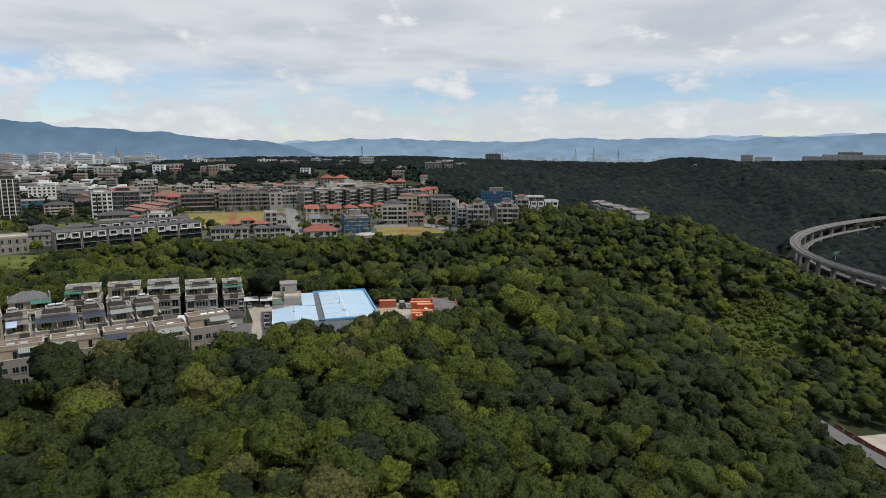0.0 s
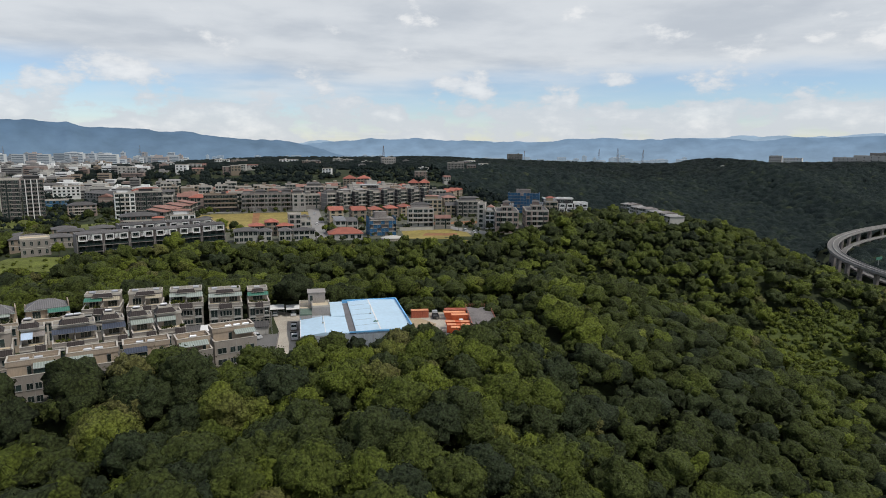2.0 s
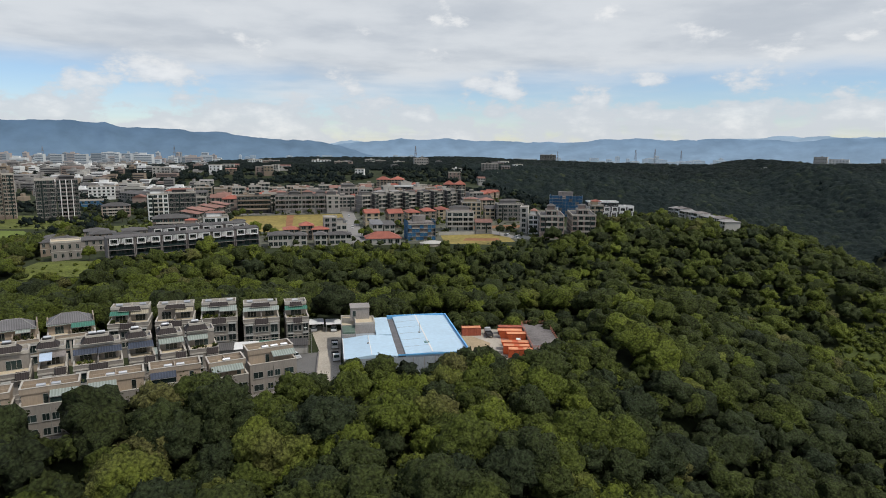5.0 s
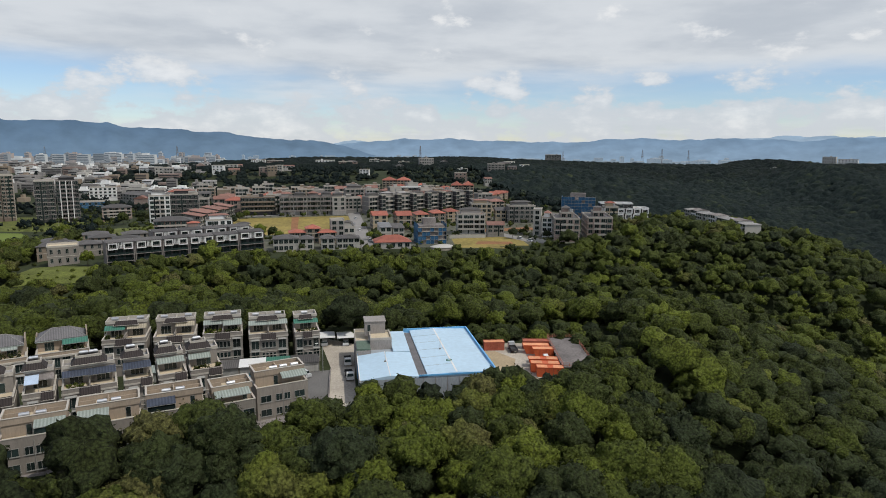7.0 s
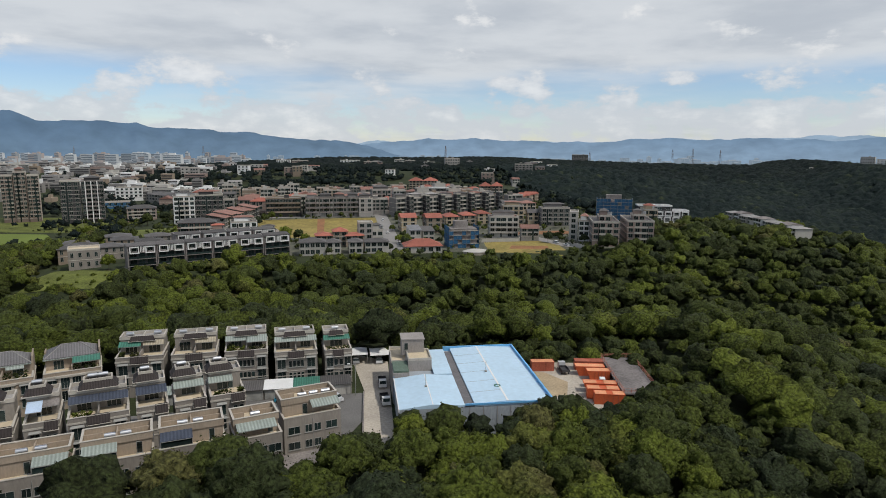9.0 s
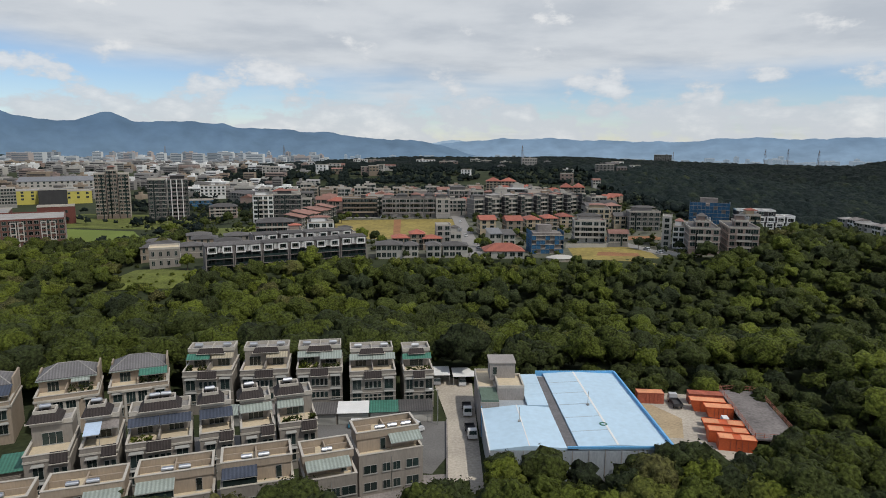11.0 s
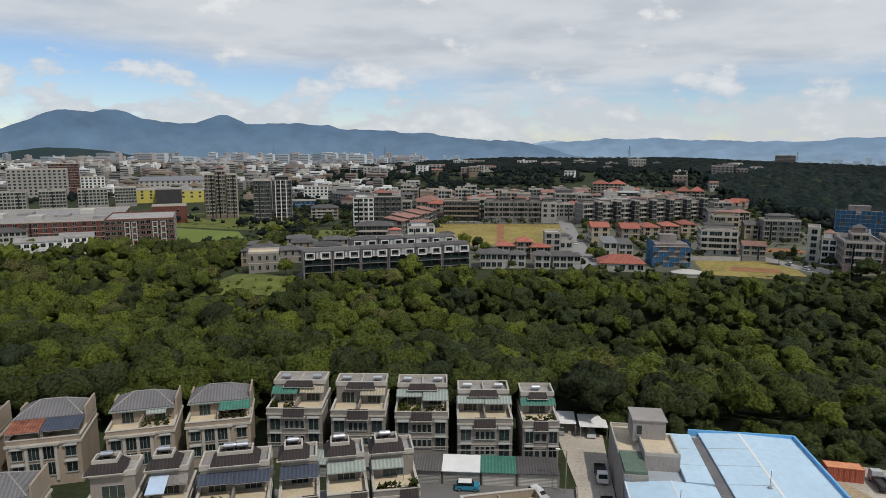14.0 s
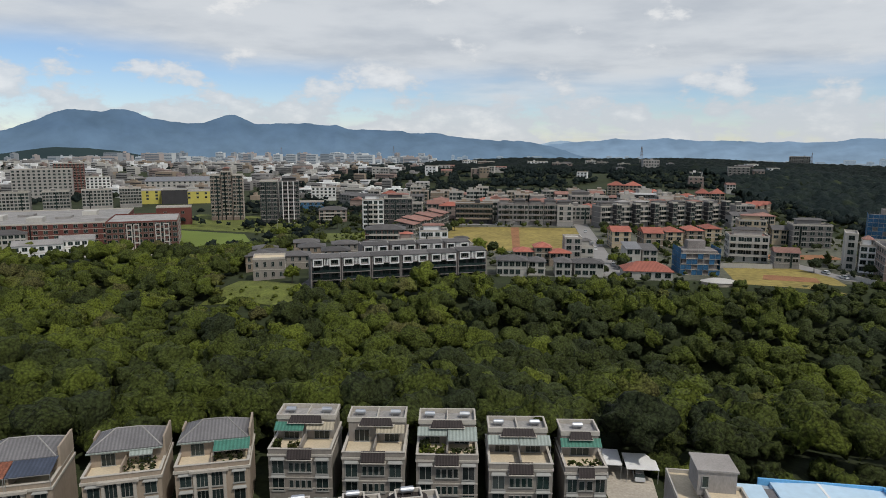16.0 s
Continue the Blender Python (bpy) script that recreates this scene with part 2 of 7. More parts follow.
M_BEIGE = mat("beige_tile", (0.3, 0.245, 0.19), 0.75, 0.14, 0.5, 4, 0.1, each=0.06, streak=0.75)
M_CAP = mat("pale_stone", (0.4, 0.37, 0.325), 0.75, 0.16, 0.8, 5, 0.1)
M_TERR = mat("terrace_tile", (0.5, 0.42, 0.3), 0.7, 0.16, 0.4, 3, 0.1, each=0.08)
M_DARKTILE = mat("dark_roof_tile", (0.032, 0.025, 0.024), 0.75, 0.3, 0.8, 6, 0.1, ribs=2.2)
M_GREYTILE = mat("grey_ribbed_roof", (0.135, 0.130, 0.133), 0.6, 0.2, 0.4, 4, 0.1, ribs=1.9)
M_RUST = mat("rusty_sheet", (0.20, 0.075, 0.045), 0.8, 0.7, 0.9, 5, 0.2, ribs=2.0)
M_GREENSHEET = mat("green_sheet", (0.05, 0.155, 0.115), 0.5, 0.25, 0.8, 5, 0.1, ribs=1.8)
M_SAGE = mat("sage_sheet", (0.25, 0.285, 0.26), 0.5, 0.18, 0.6, 5, 0.1, ribs=1.8)
M_TANSHEET = mat("tan_sheet", (0.33, 0.29, 0.215), 0.6, 0.2, 0.6, 5, 0.1, ribs=1.8)
M_NAVY = mat("navy_sheet", (0.050, 0.060, 0.085), 0.5, 0.25, 0.6, 5, 0.1, ribs=1.8)
M_BLUECLOTH = mat("pale_blue_cloth", (0.42, 0.52, 0.66), 0.8, 0.12, 0.8, 4, 0.1)
M_WHITE = mat("white_paint", (0.66, 0.66, 0.65), 0.6, 0.1, 0.5, 5, 0.05)
M_OFFWHITE = mat("off_white_render", (0.4, 0.385, 0.355), 0.8, 0.14, 0.2, 3, 0.1, each=0.08, streak=0.7)
M_STEEL = mat("brushed_steel", (0.52, 0.53, 0.55), 0.42, 0.06, 2, 9, 0.03, metal=1.0)
M_FRAME = mat("window_frame", (0.26, 0.26, 0.245), 0.5, 0.08, 2, 8, 0.03)
M_GLASS = mat("dark_glass", (0.018, 0.028, 0.027), 0.12, 0.4, 0.6, 2.5, 0.02, each=0.6, spec=0.35)
M_BLUEROOF = mat("pale_blue_roof", (0.425, 0.565, 0.68), 0.6, 0.10, 0.07, 0.9, 0.05)
M_BLUETRIM = mat("blue_trim", (0.13, 0.36, 0.62), 0.5, 0.15, 0.4, 4, 0.1)
M_FACWALL = mat("grey_blue_wall", (0.3, 0.33, 0.36), 0.7, 0.18, 0.3, 4, 0.1, streak=0.7)
M_FACCONC = mat("factory_concrete", (0.27, 0.25, 0.235), 0.85, 0.22, 0.3, 4, 0.1, streak=0.6)
M_TAR = mat("tarred_strip", (0.13, 0.125, 0.13), 0.9, 0.25, 0.4, 3, 0.2)
M_ORANGE = mat("orange_steel", (0.5, 0.1, 0.035), 0.55, 0.2, 0.5, 4, 0.1, each=0.12)
M_ORANGETOP = mat("faded_orange_steel", (0.62, 0.27, 0.14), 0.7, 0.25, 0.5, 4, 0.1, each=0.1)
M_REDSTEEL = mat("dull_red_steel", (0.36, 0.10, 0.06), 0.65, 0.3, 0.5, 4, 0.1, ribs=4)
M_REDRAIL = mat("rusty_rail", (0.36, 0.14, 0.10), 0.7, 0.2, 1, 5, 0.1)
M_PLAT = mat("stained_deck", (0.15, 0.135, 0.13), 0.85, 0.5, 0.18, 2, 0.2)
M_RUBBER = mat("tyre", (0.02, 0.02, 0.02), 0.9, 0.2, 2, 8, 0.1)
M_CARBLUE = mat("teal_car_paint", (0.03, 0.20, 0.30), 0.25, 0.05, 1, 4, 0.02, spec=0.5)
M_CARSILVER = mat("silver_car_paint", (0.45, 0.46, 0.47), 0.3, 0.05, 1, 4, 0.02, each=0.4, spec=0.5)
M_DARKGREY = mat("charcoal_render", (0.042, 0.041, 0.043), 0.7, 0.2, 0.3, 3, 0.1, each=0.12, streak=0.6)
M_GREYROOF = mat("grey_metal_roof", (0.155, 0.157, 0.165), 0.5, 0.15, 0.3, 3, 0.1, ribs=2.5)
M_GREYWALL = mat("grey_render", (0.205, 0.195, 0.185), 0.8, 0.2, 0.2, 2, 0.1, each=0.45, streak=0.6)
M_TANWALL = mat("tan_render", (0.255, 0.205, 0.155), 0.8, 0.18, 0.2, 2, 0.1, each=0.3, streak=0.6)
M_PINKWALL = mat("pinkish_tile", (0.25, 0.19, 0.165), 0.8, 0.18, 0.2, 2, 0.1, each=0.15, streak=0.6)
M_CREAM = mat("cream_render", (0.37, 0.3, 0.205), 0.8, 0.15, 0.2, 2, 0.1, each=0.1, streak=0.6)
M_BROWNTILE = mat("brown_tower_tile", (0.165, 0.125, 0.105), 0.75, 0.15, 0.1, 2, 0.1, streak=0.6)
M_BRICK = mat("red_brick", (0.125, 0.044, 0.036), 0.85, 0.2, 0.1, 2, 0.1, each=0.1)
M_DBRICK = mat("dark_brick", (0.115, 0.06, 0.048), 0.85, 0.2, 0.2, 3, 0.1)
M_REDTILE = mat("red_roof_tile", (0.3, 0.1, 0.07), 0.7, 0.22, 0.3, 3, 0.1, each=0.2, ribs=1.8)
M_PINKTILE = mat("faded_red_tile", (0.235, 0.125, 0.1), 0.75, 0.25, 0.3, 3, 0.1, each=0.2, ribs=1.8)
M_DKROOF = mat("slate_roof", (0.085, 0.08, 0.078), 0.7, 0.25, 0.3, 3, 0.1, each=0.25, ribs=2)
M_FLATROOF = mat("roof_screed", (0.25, 0.24, 0.23), 0.9, 0.3, 0.15, 2, 0.1, each=0.2)
M_YELLOW = mat("yellow_panel", (0.48, 0.42, 0.1), 0.6, 0.12, 0.2, 2, 0.05)
M_NET = mat("blue_scaffold_net", (0.028, 0.098, 0.19), 0.85, 0.45, 0.25, 1.4, 0.4)
# far ranges and plain emit a blue glow that stands in for haze
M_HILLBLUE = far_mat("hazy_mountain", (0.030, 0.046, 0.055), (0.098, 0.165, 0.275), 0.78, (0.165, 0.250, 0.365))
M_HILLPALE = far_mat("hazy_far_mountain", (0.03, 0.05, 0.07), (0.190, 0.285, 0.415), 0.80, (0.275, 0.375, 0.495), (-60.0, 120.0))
M_HILLFAINT = far_mat("hazy_faint_mountain", (0.03, 0.05, 0.07), (0.32, 0.43, 0.56), 0.85, (0.38, 0.48, 0.58))
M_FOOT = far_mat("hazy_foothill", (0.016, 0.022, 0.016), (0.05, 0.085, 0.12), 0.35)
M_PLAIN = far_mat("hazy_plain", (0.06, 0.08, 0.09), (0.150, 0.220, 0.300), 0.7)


# ---- building helpers ----
class Shape:
    """Vertices and faces of one part."""

    def __init__(self):
        self.v, self.f, self.m = [], [], []

    def add(self, verts, faces, slot=0):
        k = len(self.v)
        self.v += verts
        self.f += [tuple(i + k for i in f) for f in faces]
        self.m += [slot] * len(faces)
        return self

    def box(self, x0, y0, z0, x1, y1, z1, slot=0):
        vs = [(x, y, z) for z in (z0, z1) for y in (y0, y1) for x in (x0, x1)]
        return self.add(vs, [(0, 2, 3, 1), (4, 5, 7, 6), (0, 1, 5, 4), (2, 6, 7, 3), (0, 4, 6, 2), (1, 3, 7, 5)], slot)

    def ring(self, x0, y0, x1, y1, z0, z1, t, slot=0):
        out = [(x0, y0), (x1, y0), (x1, y1), (x0, y1)]
        inn = [(x0 + t, y0 + t), (x1 - t, y0 + t), (x1 - t, y1 - t), (x0 + t, y1 - t)]
        vs = [(x, y, z) for z in (z0, z1) for loop in (out, inn) for x, y in loop]
        fs = []
        for a in range(4):
            b = (a + 1) % 4
            fs += [(a, b, 8 + b, 8 + a), (4 + b, 4 + a, 12 + a, 12 + b), (8 + a, 8 + b, 12 + b, 12 + a), (b, a, 4 + a, 4 + b)]
        return self.add(vs, fs, slot)

    def frame_xz(self, x0, x1, z0, z1, y0, y1, t, slot=0):
        out = [(x0, z0), (x1, z0), (x1, z1), (x0, z1)]
        inn = [(x0 + t, z0 + t), (x1 - t, z0 + t), (x1 - t, z1 - t), (x0 + t, z1 - t)]
        vs = [(x, y, z) for y in (y0, y1) for loop in (out, inn) for x, z in loop]
        fs = []
        for a in range(4):
            b = (a + 1) % 4
            fs += [(b, a, 8 + a, 8 + b), (4 + a, 4 + b, 12 + b, 12 + a), (a, b, 4 + b, 4 + a), (8 + b, 8 + a, 12 + a, 12 + b)]
        return self.add(vs, fs, slot)

    def prism(self, poly, z0, z1, slot=0):
        n = len(poly)
        vs = [(x, y, z0) for x, y in poly] + [(x, y, z1) for x, y in poly]
        return self.add(vs, [tuple(range(n))[::-1], tuple(range(n, 2 * n))] + [(i, (i + 1) % n, n + (i + 1) % n, n + i) for i in range(n)], slot)

    def slab(self, a, b, c, d, t, slot=0):
        vs = [a, b, c, d] + [(p[0], p[1], p[2] - t) for p in (a, b, c, d)]
        return self.add(vs, [(0, 1, 2, 3), (7, 6, 5, 4), (0, 4, 5, 1), (1, 5, 6, 2), (2, 6, 7, 3), (3, 7, 4, 0)], slot)

    def frustum(self, x0, y0, x1, y1, z0, z1, ix, iy, slot=0):
        vs = [(x0, y0, z0), (x1, y0, z0), (x1, y1, z0), (x0, y1, z0), (x0 + ix, y0 + iy, z1), (x1 - ix, y0 + iy, z1), (x1 - ix, y1 - iy, z1), (x0 + ix, y1 - iy, z1)]
        return self.add(vs, [(3, 2, 1, 0), (4, 5, 6, 7), (0, 1, 5, 4), (1, 2, 6, 5), (2, 3, 7, 6), (3, 0, 4, 7)], slot)

    def hip(self, x0, y0, x1, y1, z0, h, eave=0.25, slot=0):
        w, d = x1 - x0, y1 - y0
        self.box(x0, y0, z0 - 0.18, x1, y1, z0, slot)
        if w >= d:
            r = [(x0 + d / 2, (y0 + y1) / 2, z0 + h), (x1 - d / 2, (y0 + y1) / 2, z0 + h)]
            fs = [(0, 1, 5, 4), (1, 2, 5), (2, 3, 4, 5), (3, 0, 4)]
        else:
            r = [((x0 + x1) / 2, y0 + w / 2, z0 + h), ((x0 + x1) / 2, y1 - w / 2, z0 + h)]
            fs = [(0, 1, 4), (1, 2, 5, 4), (2, 3, 5), (3, 0, 4, 5)]
        return self.add([(x0, y0, z0), (x1, y0, z0), (x1, y1, z0), (x0, y1, z0)] + r, fs, slot)

    def gable(self, x0, y0, x1, y1, z0, h, slot=0):
        ym = (y0 + y1) / 2
        return self.add([(x0, y0, z0), (x1, y0, z0), (x1, y1, z0), (x0, y1, z0), (x0, ym, z0 + h), (x1, ym, z0 + h)], [(0, 1, 5, 4), (2, 3, 4, 5), (0, 4, 3), (1, 2, 5), (3, 2, 1, 0)], slot)

    def tube(self, p, q, r, n=10, slot=0):
        p, q = Vector(p), Vector(q)
        ax = (q - p).normalized()
        u = ax.orthogonal().normalized()
        w = ax.cross(u)
        ring = [u * (r * math.cos(2 * math.pi * i / n)) + w * (r * math.sin(2 * math.pi * i / n)) for i in range(n)]
        vs = [tuple(p + o) for o in ring] + [tuple(q + o) for o in ring]
        return self.add(vs, [tuple(range(n))[::-1], tuple(range(n, 2 * n))] + [(i, (i + 1) % n, n + (i + 1) % n, n + i) for i in range(n)], slot)

    def mesh(self, name, *mats):
        me = bpy.data.meshes.new(name)
        me.from_pydata(self.v, [], self.f)
        for m in mats:
            me.materials.append(m)
        if len(mats) > 1:
            me.polygons.foreach_set("material_index", self.m)
        me.update()
        return me


def part(name, shape, material, parent, label="", at=None):
    """One mesh under a thing or under a part. shape: a Shape or a mesh that alike parts share."""
    ob = new(name, shape.mesh(name, material) if isinstance(shape, Shape) else shape)
    ob.parent = parent
    if at is not None:
        ob.matrix_basis = at
    return tagged(ob, label)


def thing(name, at, label, category, group="", kind=""):
    ob = new(name)
    ob.empty_display_size = 0.5
    ob.matrix_basis = at
    return tagged(ob, label, category, group, kind)


def setting(name, shape, material, label, category, at=None):
    ob = new(name, shape.mesh(name, material))
    if at is not None:
        ob.matrix_basis = at
    return tagged(ob, label, category, kind="structure")


KEPT = {}


def kept(key, make):
    if key not in KEPT:
        KEPT[key] = make()
    return KEPT[key]


def window_meshes(w, h, bars, hood, frame_m):
    def frame_mesh():
        s = Shape().frame_xz(-w / 2, w / 2, 0, h, -0.10, 0.0, 0.06)
        for i in range(1, bars):
            x = -w / 2 + w * i / bars
            s.box(x - 0.03, -0.08, 0.09, x + 0.03, -0.01, h - 0.09)
        s.box(-w / 2 - 0.12, -0.16, -0.12, w / 2 + 0.12, 0.0, 0.0)
        if hood:
            s.box(-w / 2 - 0.22, -0.42, h + 0.02, w / 2 + 0.22, 0.0, h + 0.14)
            s.slab((-w / 2 - 0.12, -0.36, h + 0.14), (w / 2 + 0.12, -0.36, h + 0.14), (w / 2 + 0.12, 0, h + 0.42), (-w / 2 - 0.12, 0, h + 0.42), 0.1)
        return s.mesh("window", frame_m)

    a = kept(("wf", w, h, bars, hood, frame_m.name), frame_mesh)
    b = kept(("wp", w, h), lambda: Shape().box(-w / 2 + 0.06, -0.035, 0.06, w / 2 - 0.06, -0.004, h - 0.06).mesh("pane", M_GLASS))
    return a, b


def window(parent, x, y, z, w, h, turn=0, bars=2, hood=False, frame_m=None):
    """A framed window, centre of its foot at (x, y, z); turn 0 faces -y, 90 faces +x."""
    a, b = window_meshes(w, h, bars, hood, frame_m or M_FRAME)
    ob = part("window", a, None, parent, at=pose(x, y, z, 0, 0, turn))
    part("pane", b, None, ob)
    return ob


def small_window(w, h, frame_m):
    """Frame and glass in one mesh, for houses that stay far off."""
    return kept(("sw", w, h, frame_m.name), lambda: Shape().frame_xz(-w / 2, w / 2, 0, h, -0.14, 0, 0.08).box(-w / 2 + 0.08, -0.05, 0.08, w / 2 - 0.08, -0.004, h - 0.08, 1).box(-0.04, -0.11, 0.08, 0.04, -0.051, h - 0.08).mesh("window", frame_m, M_GLASS))


def tank_mesh():
    return kept("tank", lambda: Shape().tube((-0.75, 0, 0.62), (0.75, 0, 0.62), 0.42, 14).tube((-0.83, 0, 0.62), (-0.75, 0, 0.62), 0.30, 14).tube((0.75, 0, 0.62), (0.83, 0, 0.62), 0.30, 14).box(-0.6, -0.3, 0, -0.5, 0.3, 0.3).box(0.5, -0.3, 0, 0.6, 0.3, 0.3).mesh("water_tank", M_STEEL))


def upright_tank_mesh():
    return kept("utank", lambda: Shape().tube((0, 0, 0.4), (0, 0, 2.0), 0.6, 14).tube((0, 0, 2.0), (0, 0, 2.25), 0.3, 14).box(-0.5, -0.5, 0, -0.4, 0.5, 0.4).box(0.4, -0.5, 0, 0.5, 0.5, 0.4).mesh("water_tank", M_STEEL))


# ---- lie of the land ----
def rise(a, b, v):
    k = np.clip((v - a) / (b - a), 0, 1)
    return k * k * (3 - 2 * k)


def soft(v, w):
    return w * np.logaddexp(0, v / w)


def rim_y(x):
    return 350 + 36 * rise(-60, -25, x) + 8 * rise(60, 110, x) + 60 * rise(-165, -230, x)


def front_y(x):
    return np.interp(x, [-100, -60, -20, -8, 25, 60], [143, 151, 161, 175, 178, 190])


def land(x, y):
    """Height of the ground: the terrace with the houses, the wooded ravine behind it, the town's plateau, the spur and the deep valley."""
    x, y = np.asarray(x, float), np.asarray(y, float)
    off = (x - 20) * 0.81 - (y - 135) * 0.59
    bench = -0.52 * soft(off - 5, 3) - (6.5 - 4.0 * rise(-18, -9, x)) * rise(0, 15, front_y(x) - y) - 4.0 * rise(-18, -9, x) * rise(14, 42, front_y(x) - y) - 0.05 * soft(front_y(x) - y - 14, 4) - (0.20 + 0.16 * rise(-50, 50, x)) * soft(y - 236, 4)
    town = -(0.26 + 0.12 * rise(60, 160, x)) * soft(rim_y(x) - y, 6) - 9 * rise(-130, -230, x)
    town = town - 0.42 * soft(x - (188 + 80 * rise(560, 500, y)), 8)
    along = (x - 205) * 0.55 - (y - 420) * 0.835
    across = np.abs((x - 205) * 0.835 + (y - 420) * 0.55)
    spur = 0 - 0.10 * soft(along, 6) - 0.0016 * soft(along, 6) ** 2 * 0.35 - 0.42 * soft(across - 10, 8) - 0.5 * soft(-along - 40, 8)
    floor = np.interp(x, [-160, 0, 60, 140, 210, 320], [-16, -23, -31, -46, -57, -68])
    away = np.hypot(x - 380, y - 380)
    hill = -68 + (76 + 8 * np.sin(x * 0.004 + 1.0) + 5 * np.sin(y * 0.006)) * rise(330, 1250, away) * rise(60, 260, x - 0.0 * y) * rise(250, 700, y + 0.35 * x)
    # wooded ridge that comes down to the viaduct
    rl = np.clip(((x - 915) * -0.312 + (y - 1188) * -0.950), -400, 900)
    rp = np.abs((x - 915) * 0.950 - (y - 1188) * 0.312)
    crest = 17 - 48 * rise(0, 490, rl) - 0.30 * soft(rl - 480, 10)
    ridge = crest - 0.36 * soft(rp - 12, 10)
    back = -60 + 72 * rise(640, 1150, y) * rise(900, 300, x) - 6 * rise(-100, -400, x)
    k = 4.0
    z = k * np.log(np.exp(bench / k) + np.exp(town / k) + np.exp(spur / k) + np.exp(floor / k) + np.exp(hill / k) + np.exp(ridge / k) + np.exp(back / k)) - k * 0.0
    far = np.hypot(x, y)
    flat_bench = rise(6, 0, np.maximum(np.maximum(-150 - x, x - 56), np.maximum(front_y(x) - y, y - 226)) + np.maximum(off - 8, 0) * 0.5)
    flat_town = rise(14, 0, np.maximum(np.maximum(-170 - x, x - 185), np.maximum(rim_y(x) + 6 - y, y - 720)))
    z = z * (1 - flat_bench) + 0.0 * flat_bench
    z = z * (1 - flat_town) + flat_town * (-9 * rise(-130, -230, x))
    z = z - 62 * rise(1750, 2700, far)
    return z


def height(x, y):
    return float(land(x, y))


def ground_sheet():
    def steps(a, b, near, far, c0, c1):
        out, v = [], a
        while v < b:
            out.append(v)
            d = max(0, c0 - v, v - c1)
            v += near + d * far
        return np.array(out + [b])

    xs = steps(-4800, 4800, 5.0, 0.06, -180, 320)
    ys = steps(-700, 4900, 5.0, 0.06, 40, 460)
    gx, gy = np.meshgrid(xs, ys)
    gz = land(gx, gy)
    vs = np.stack([gx, gy, gz], -1).reshape(-1, 3)
    nx, ny = len(xs), len(ys)
    i = (np.arange(ny - 1)[:, None] * nx + np.arange(nx - 1)).ravel()
    faces = np.stack([i, i + 1, i + nx + 1, i + nx], -1)
    me = bpy.data.meshes.new("ground")
    me.from_pydata(vs.tolist(), [], faces.tolist())
    me.materials.append(M_SOIL)
    me.polygons.foreach_set("use_smooth", np.ones(len(faces), bool))
    me.update()
    return tagged(new("ground", me), "wooded hilly ground sheet of dark soil and undergrowth", "ground", kind="structure")


ground_sheet()


def draped(name, poly, material, label, category, lift=0.06, step=8.0):
    """A flat surface laid over the ground inside a four-cornered outline."""
    a, b, c, d = [np.array(p, float) for p in poly]
    nu = max(2, int(np.linalg.norm(b - a) / step) + 1)
    nv = max(2, int(np.linalg.norm(d - a) / step) + 1)
    s = Shape()
    vs = []
    for j in range(nv + 1):
        for i in range(nu + 1):
            u, v = i / nu, j / nv
            p = (a * (1 - u) + b * u) * (1 - v) + (d * (1 - u) + c * u) * v
            vs.append((p[0], p[1], height(p[0], p[1]) + lift))
    fs = [(j * (nu + 1) + i, j * (nu + 1) + i + 1, (j + 1) * (nu + 1) + i + 1, (j + 1) * (nu + 1) + i) for j in range(nv) for i in range(nu)]
    s.add(vs, fs)
    return setting(name, s, material, label, category)


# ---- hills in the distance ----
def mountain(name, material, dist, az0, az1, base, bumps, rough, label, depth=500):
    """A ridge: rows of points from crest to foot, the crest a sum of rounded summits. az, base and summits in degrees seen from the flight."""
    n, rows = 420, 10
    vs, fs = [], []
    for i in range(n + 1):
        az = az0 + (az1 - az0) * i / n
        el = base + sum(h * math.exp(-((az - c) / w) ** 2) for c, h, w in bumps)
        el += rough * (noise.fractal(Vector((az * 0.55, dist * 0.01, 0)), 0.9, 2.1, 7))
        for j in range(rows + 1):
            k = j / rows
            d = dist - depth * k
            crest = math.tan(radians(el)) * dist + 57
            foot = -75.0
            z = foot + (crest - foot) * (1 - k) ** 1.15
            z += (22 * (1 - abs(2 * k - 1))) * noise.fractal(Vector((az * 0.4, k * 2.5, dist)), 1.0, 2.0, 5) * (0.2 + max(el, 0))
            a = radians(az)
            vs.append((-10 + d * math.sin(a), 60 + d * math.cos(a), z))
    for i in range(n):
        for j in range(rows):
            p = i * (rows + 1) + j
            fs.append((p, p + rows + 1, p + rows + 2, p + 1))
    me = bpy.data.meshes.new(name)
    me.from_pydata(vs, [], fs)
    me.materials.append(material)
    me.polygons.foreach_set("use_smooth", np.ones(len(fs), bool))
    me.update()
    return tagged(new(name, me), label, "backdrop", kind="structure")


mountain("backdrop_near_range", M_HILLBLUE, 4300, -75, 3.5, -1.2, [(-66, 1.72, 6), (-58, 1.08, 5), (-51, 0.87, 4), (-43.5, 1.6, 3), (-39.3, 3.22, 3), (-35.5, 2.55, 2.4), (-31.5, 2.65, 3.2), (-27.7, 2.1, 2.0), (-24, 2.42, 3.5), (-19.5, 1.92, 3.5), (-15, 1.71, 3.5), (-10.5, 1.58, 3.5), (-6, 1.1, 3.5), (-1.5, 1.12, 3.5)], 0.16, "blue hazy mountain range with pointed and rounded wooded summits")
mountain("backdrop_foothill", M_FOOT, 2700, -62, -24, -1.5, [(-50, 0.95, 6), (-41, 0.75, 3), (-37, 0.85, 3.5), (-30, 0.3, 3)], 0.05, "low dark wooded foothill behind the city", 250)
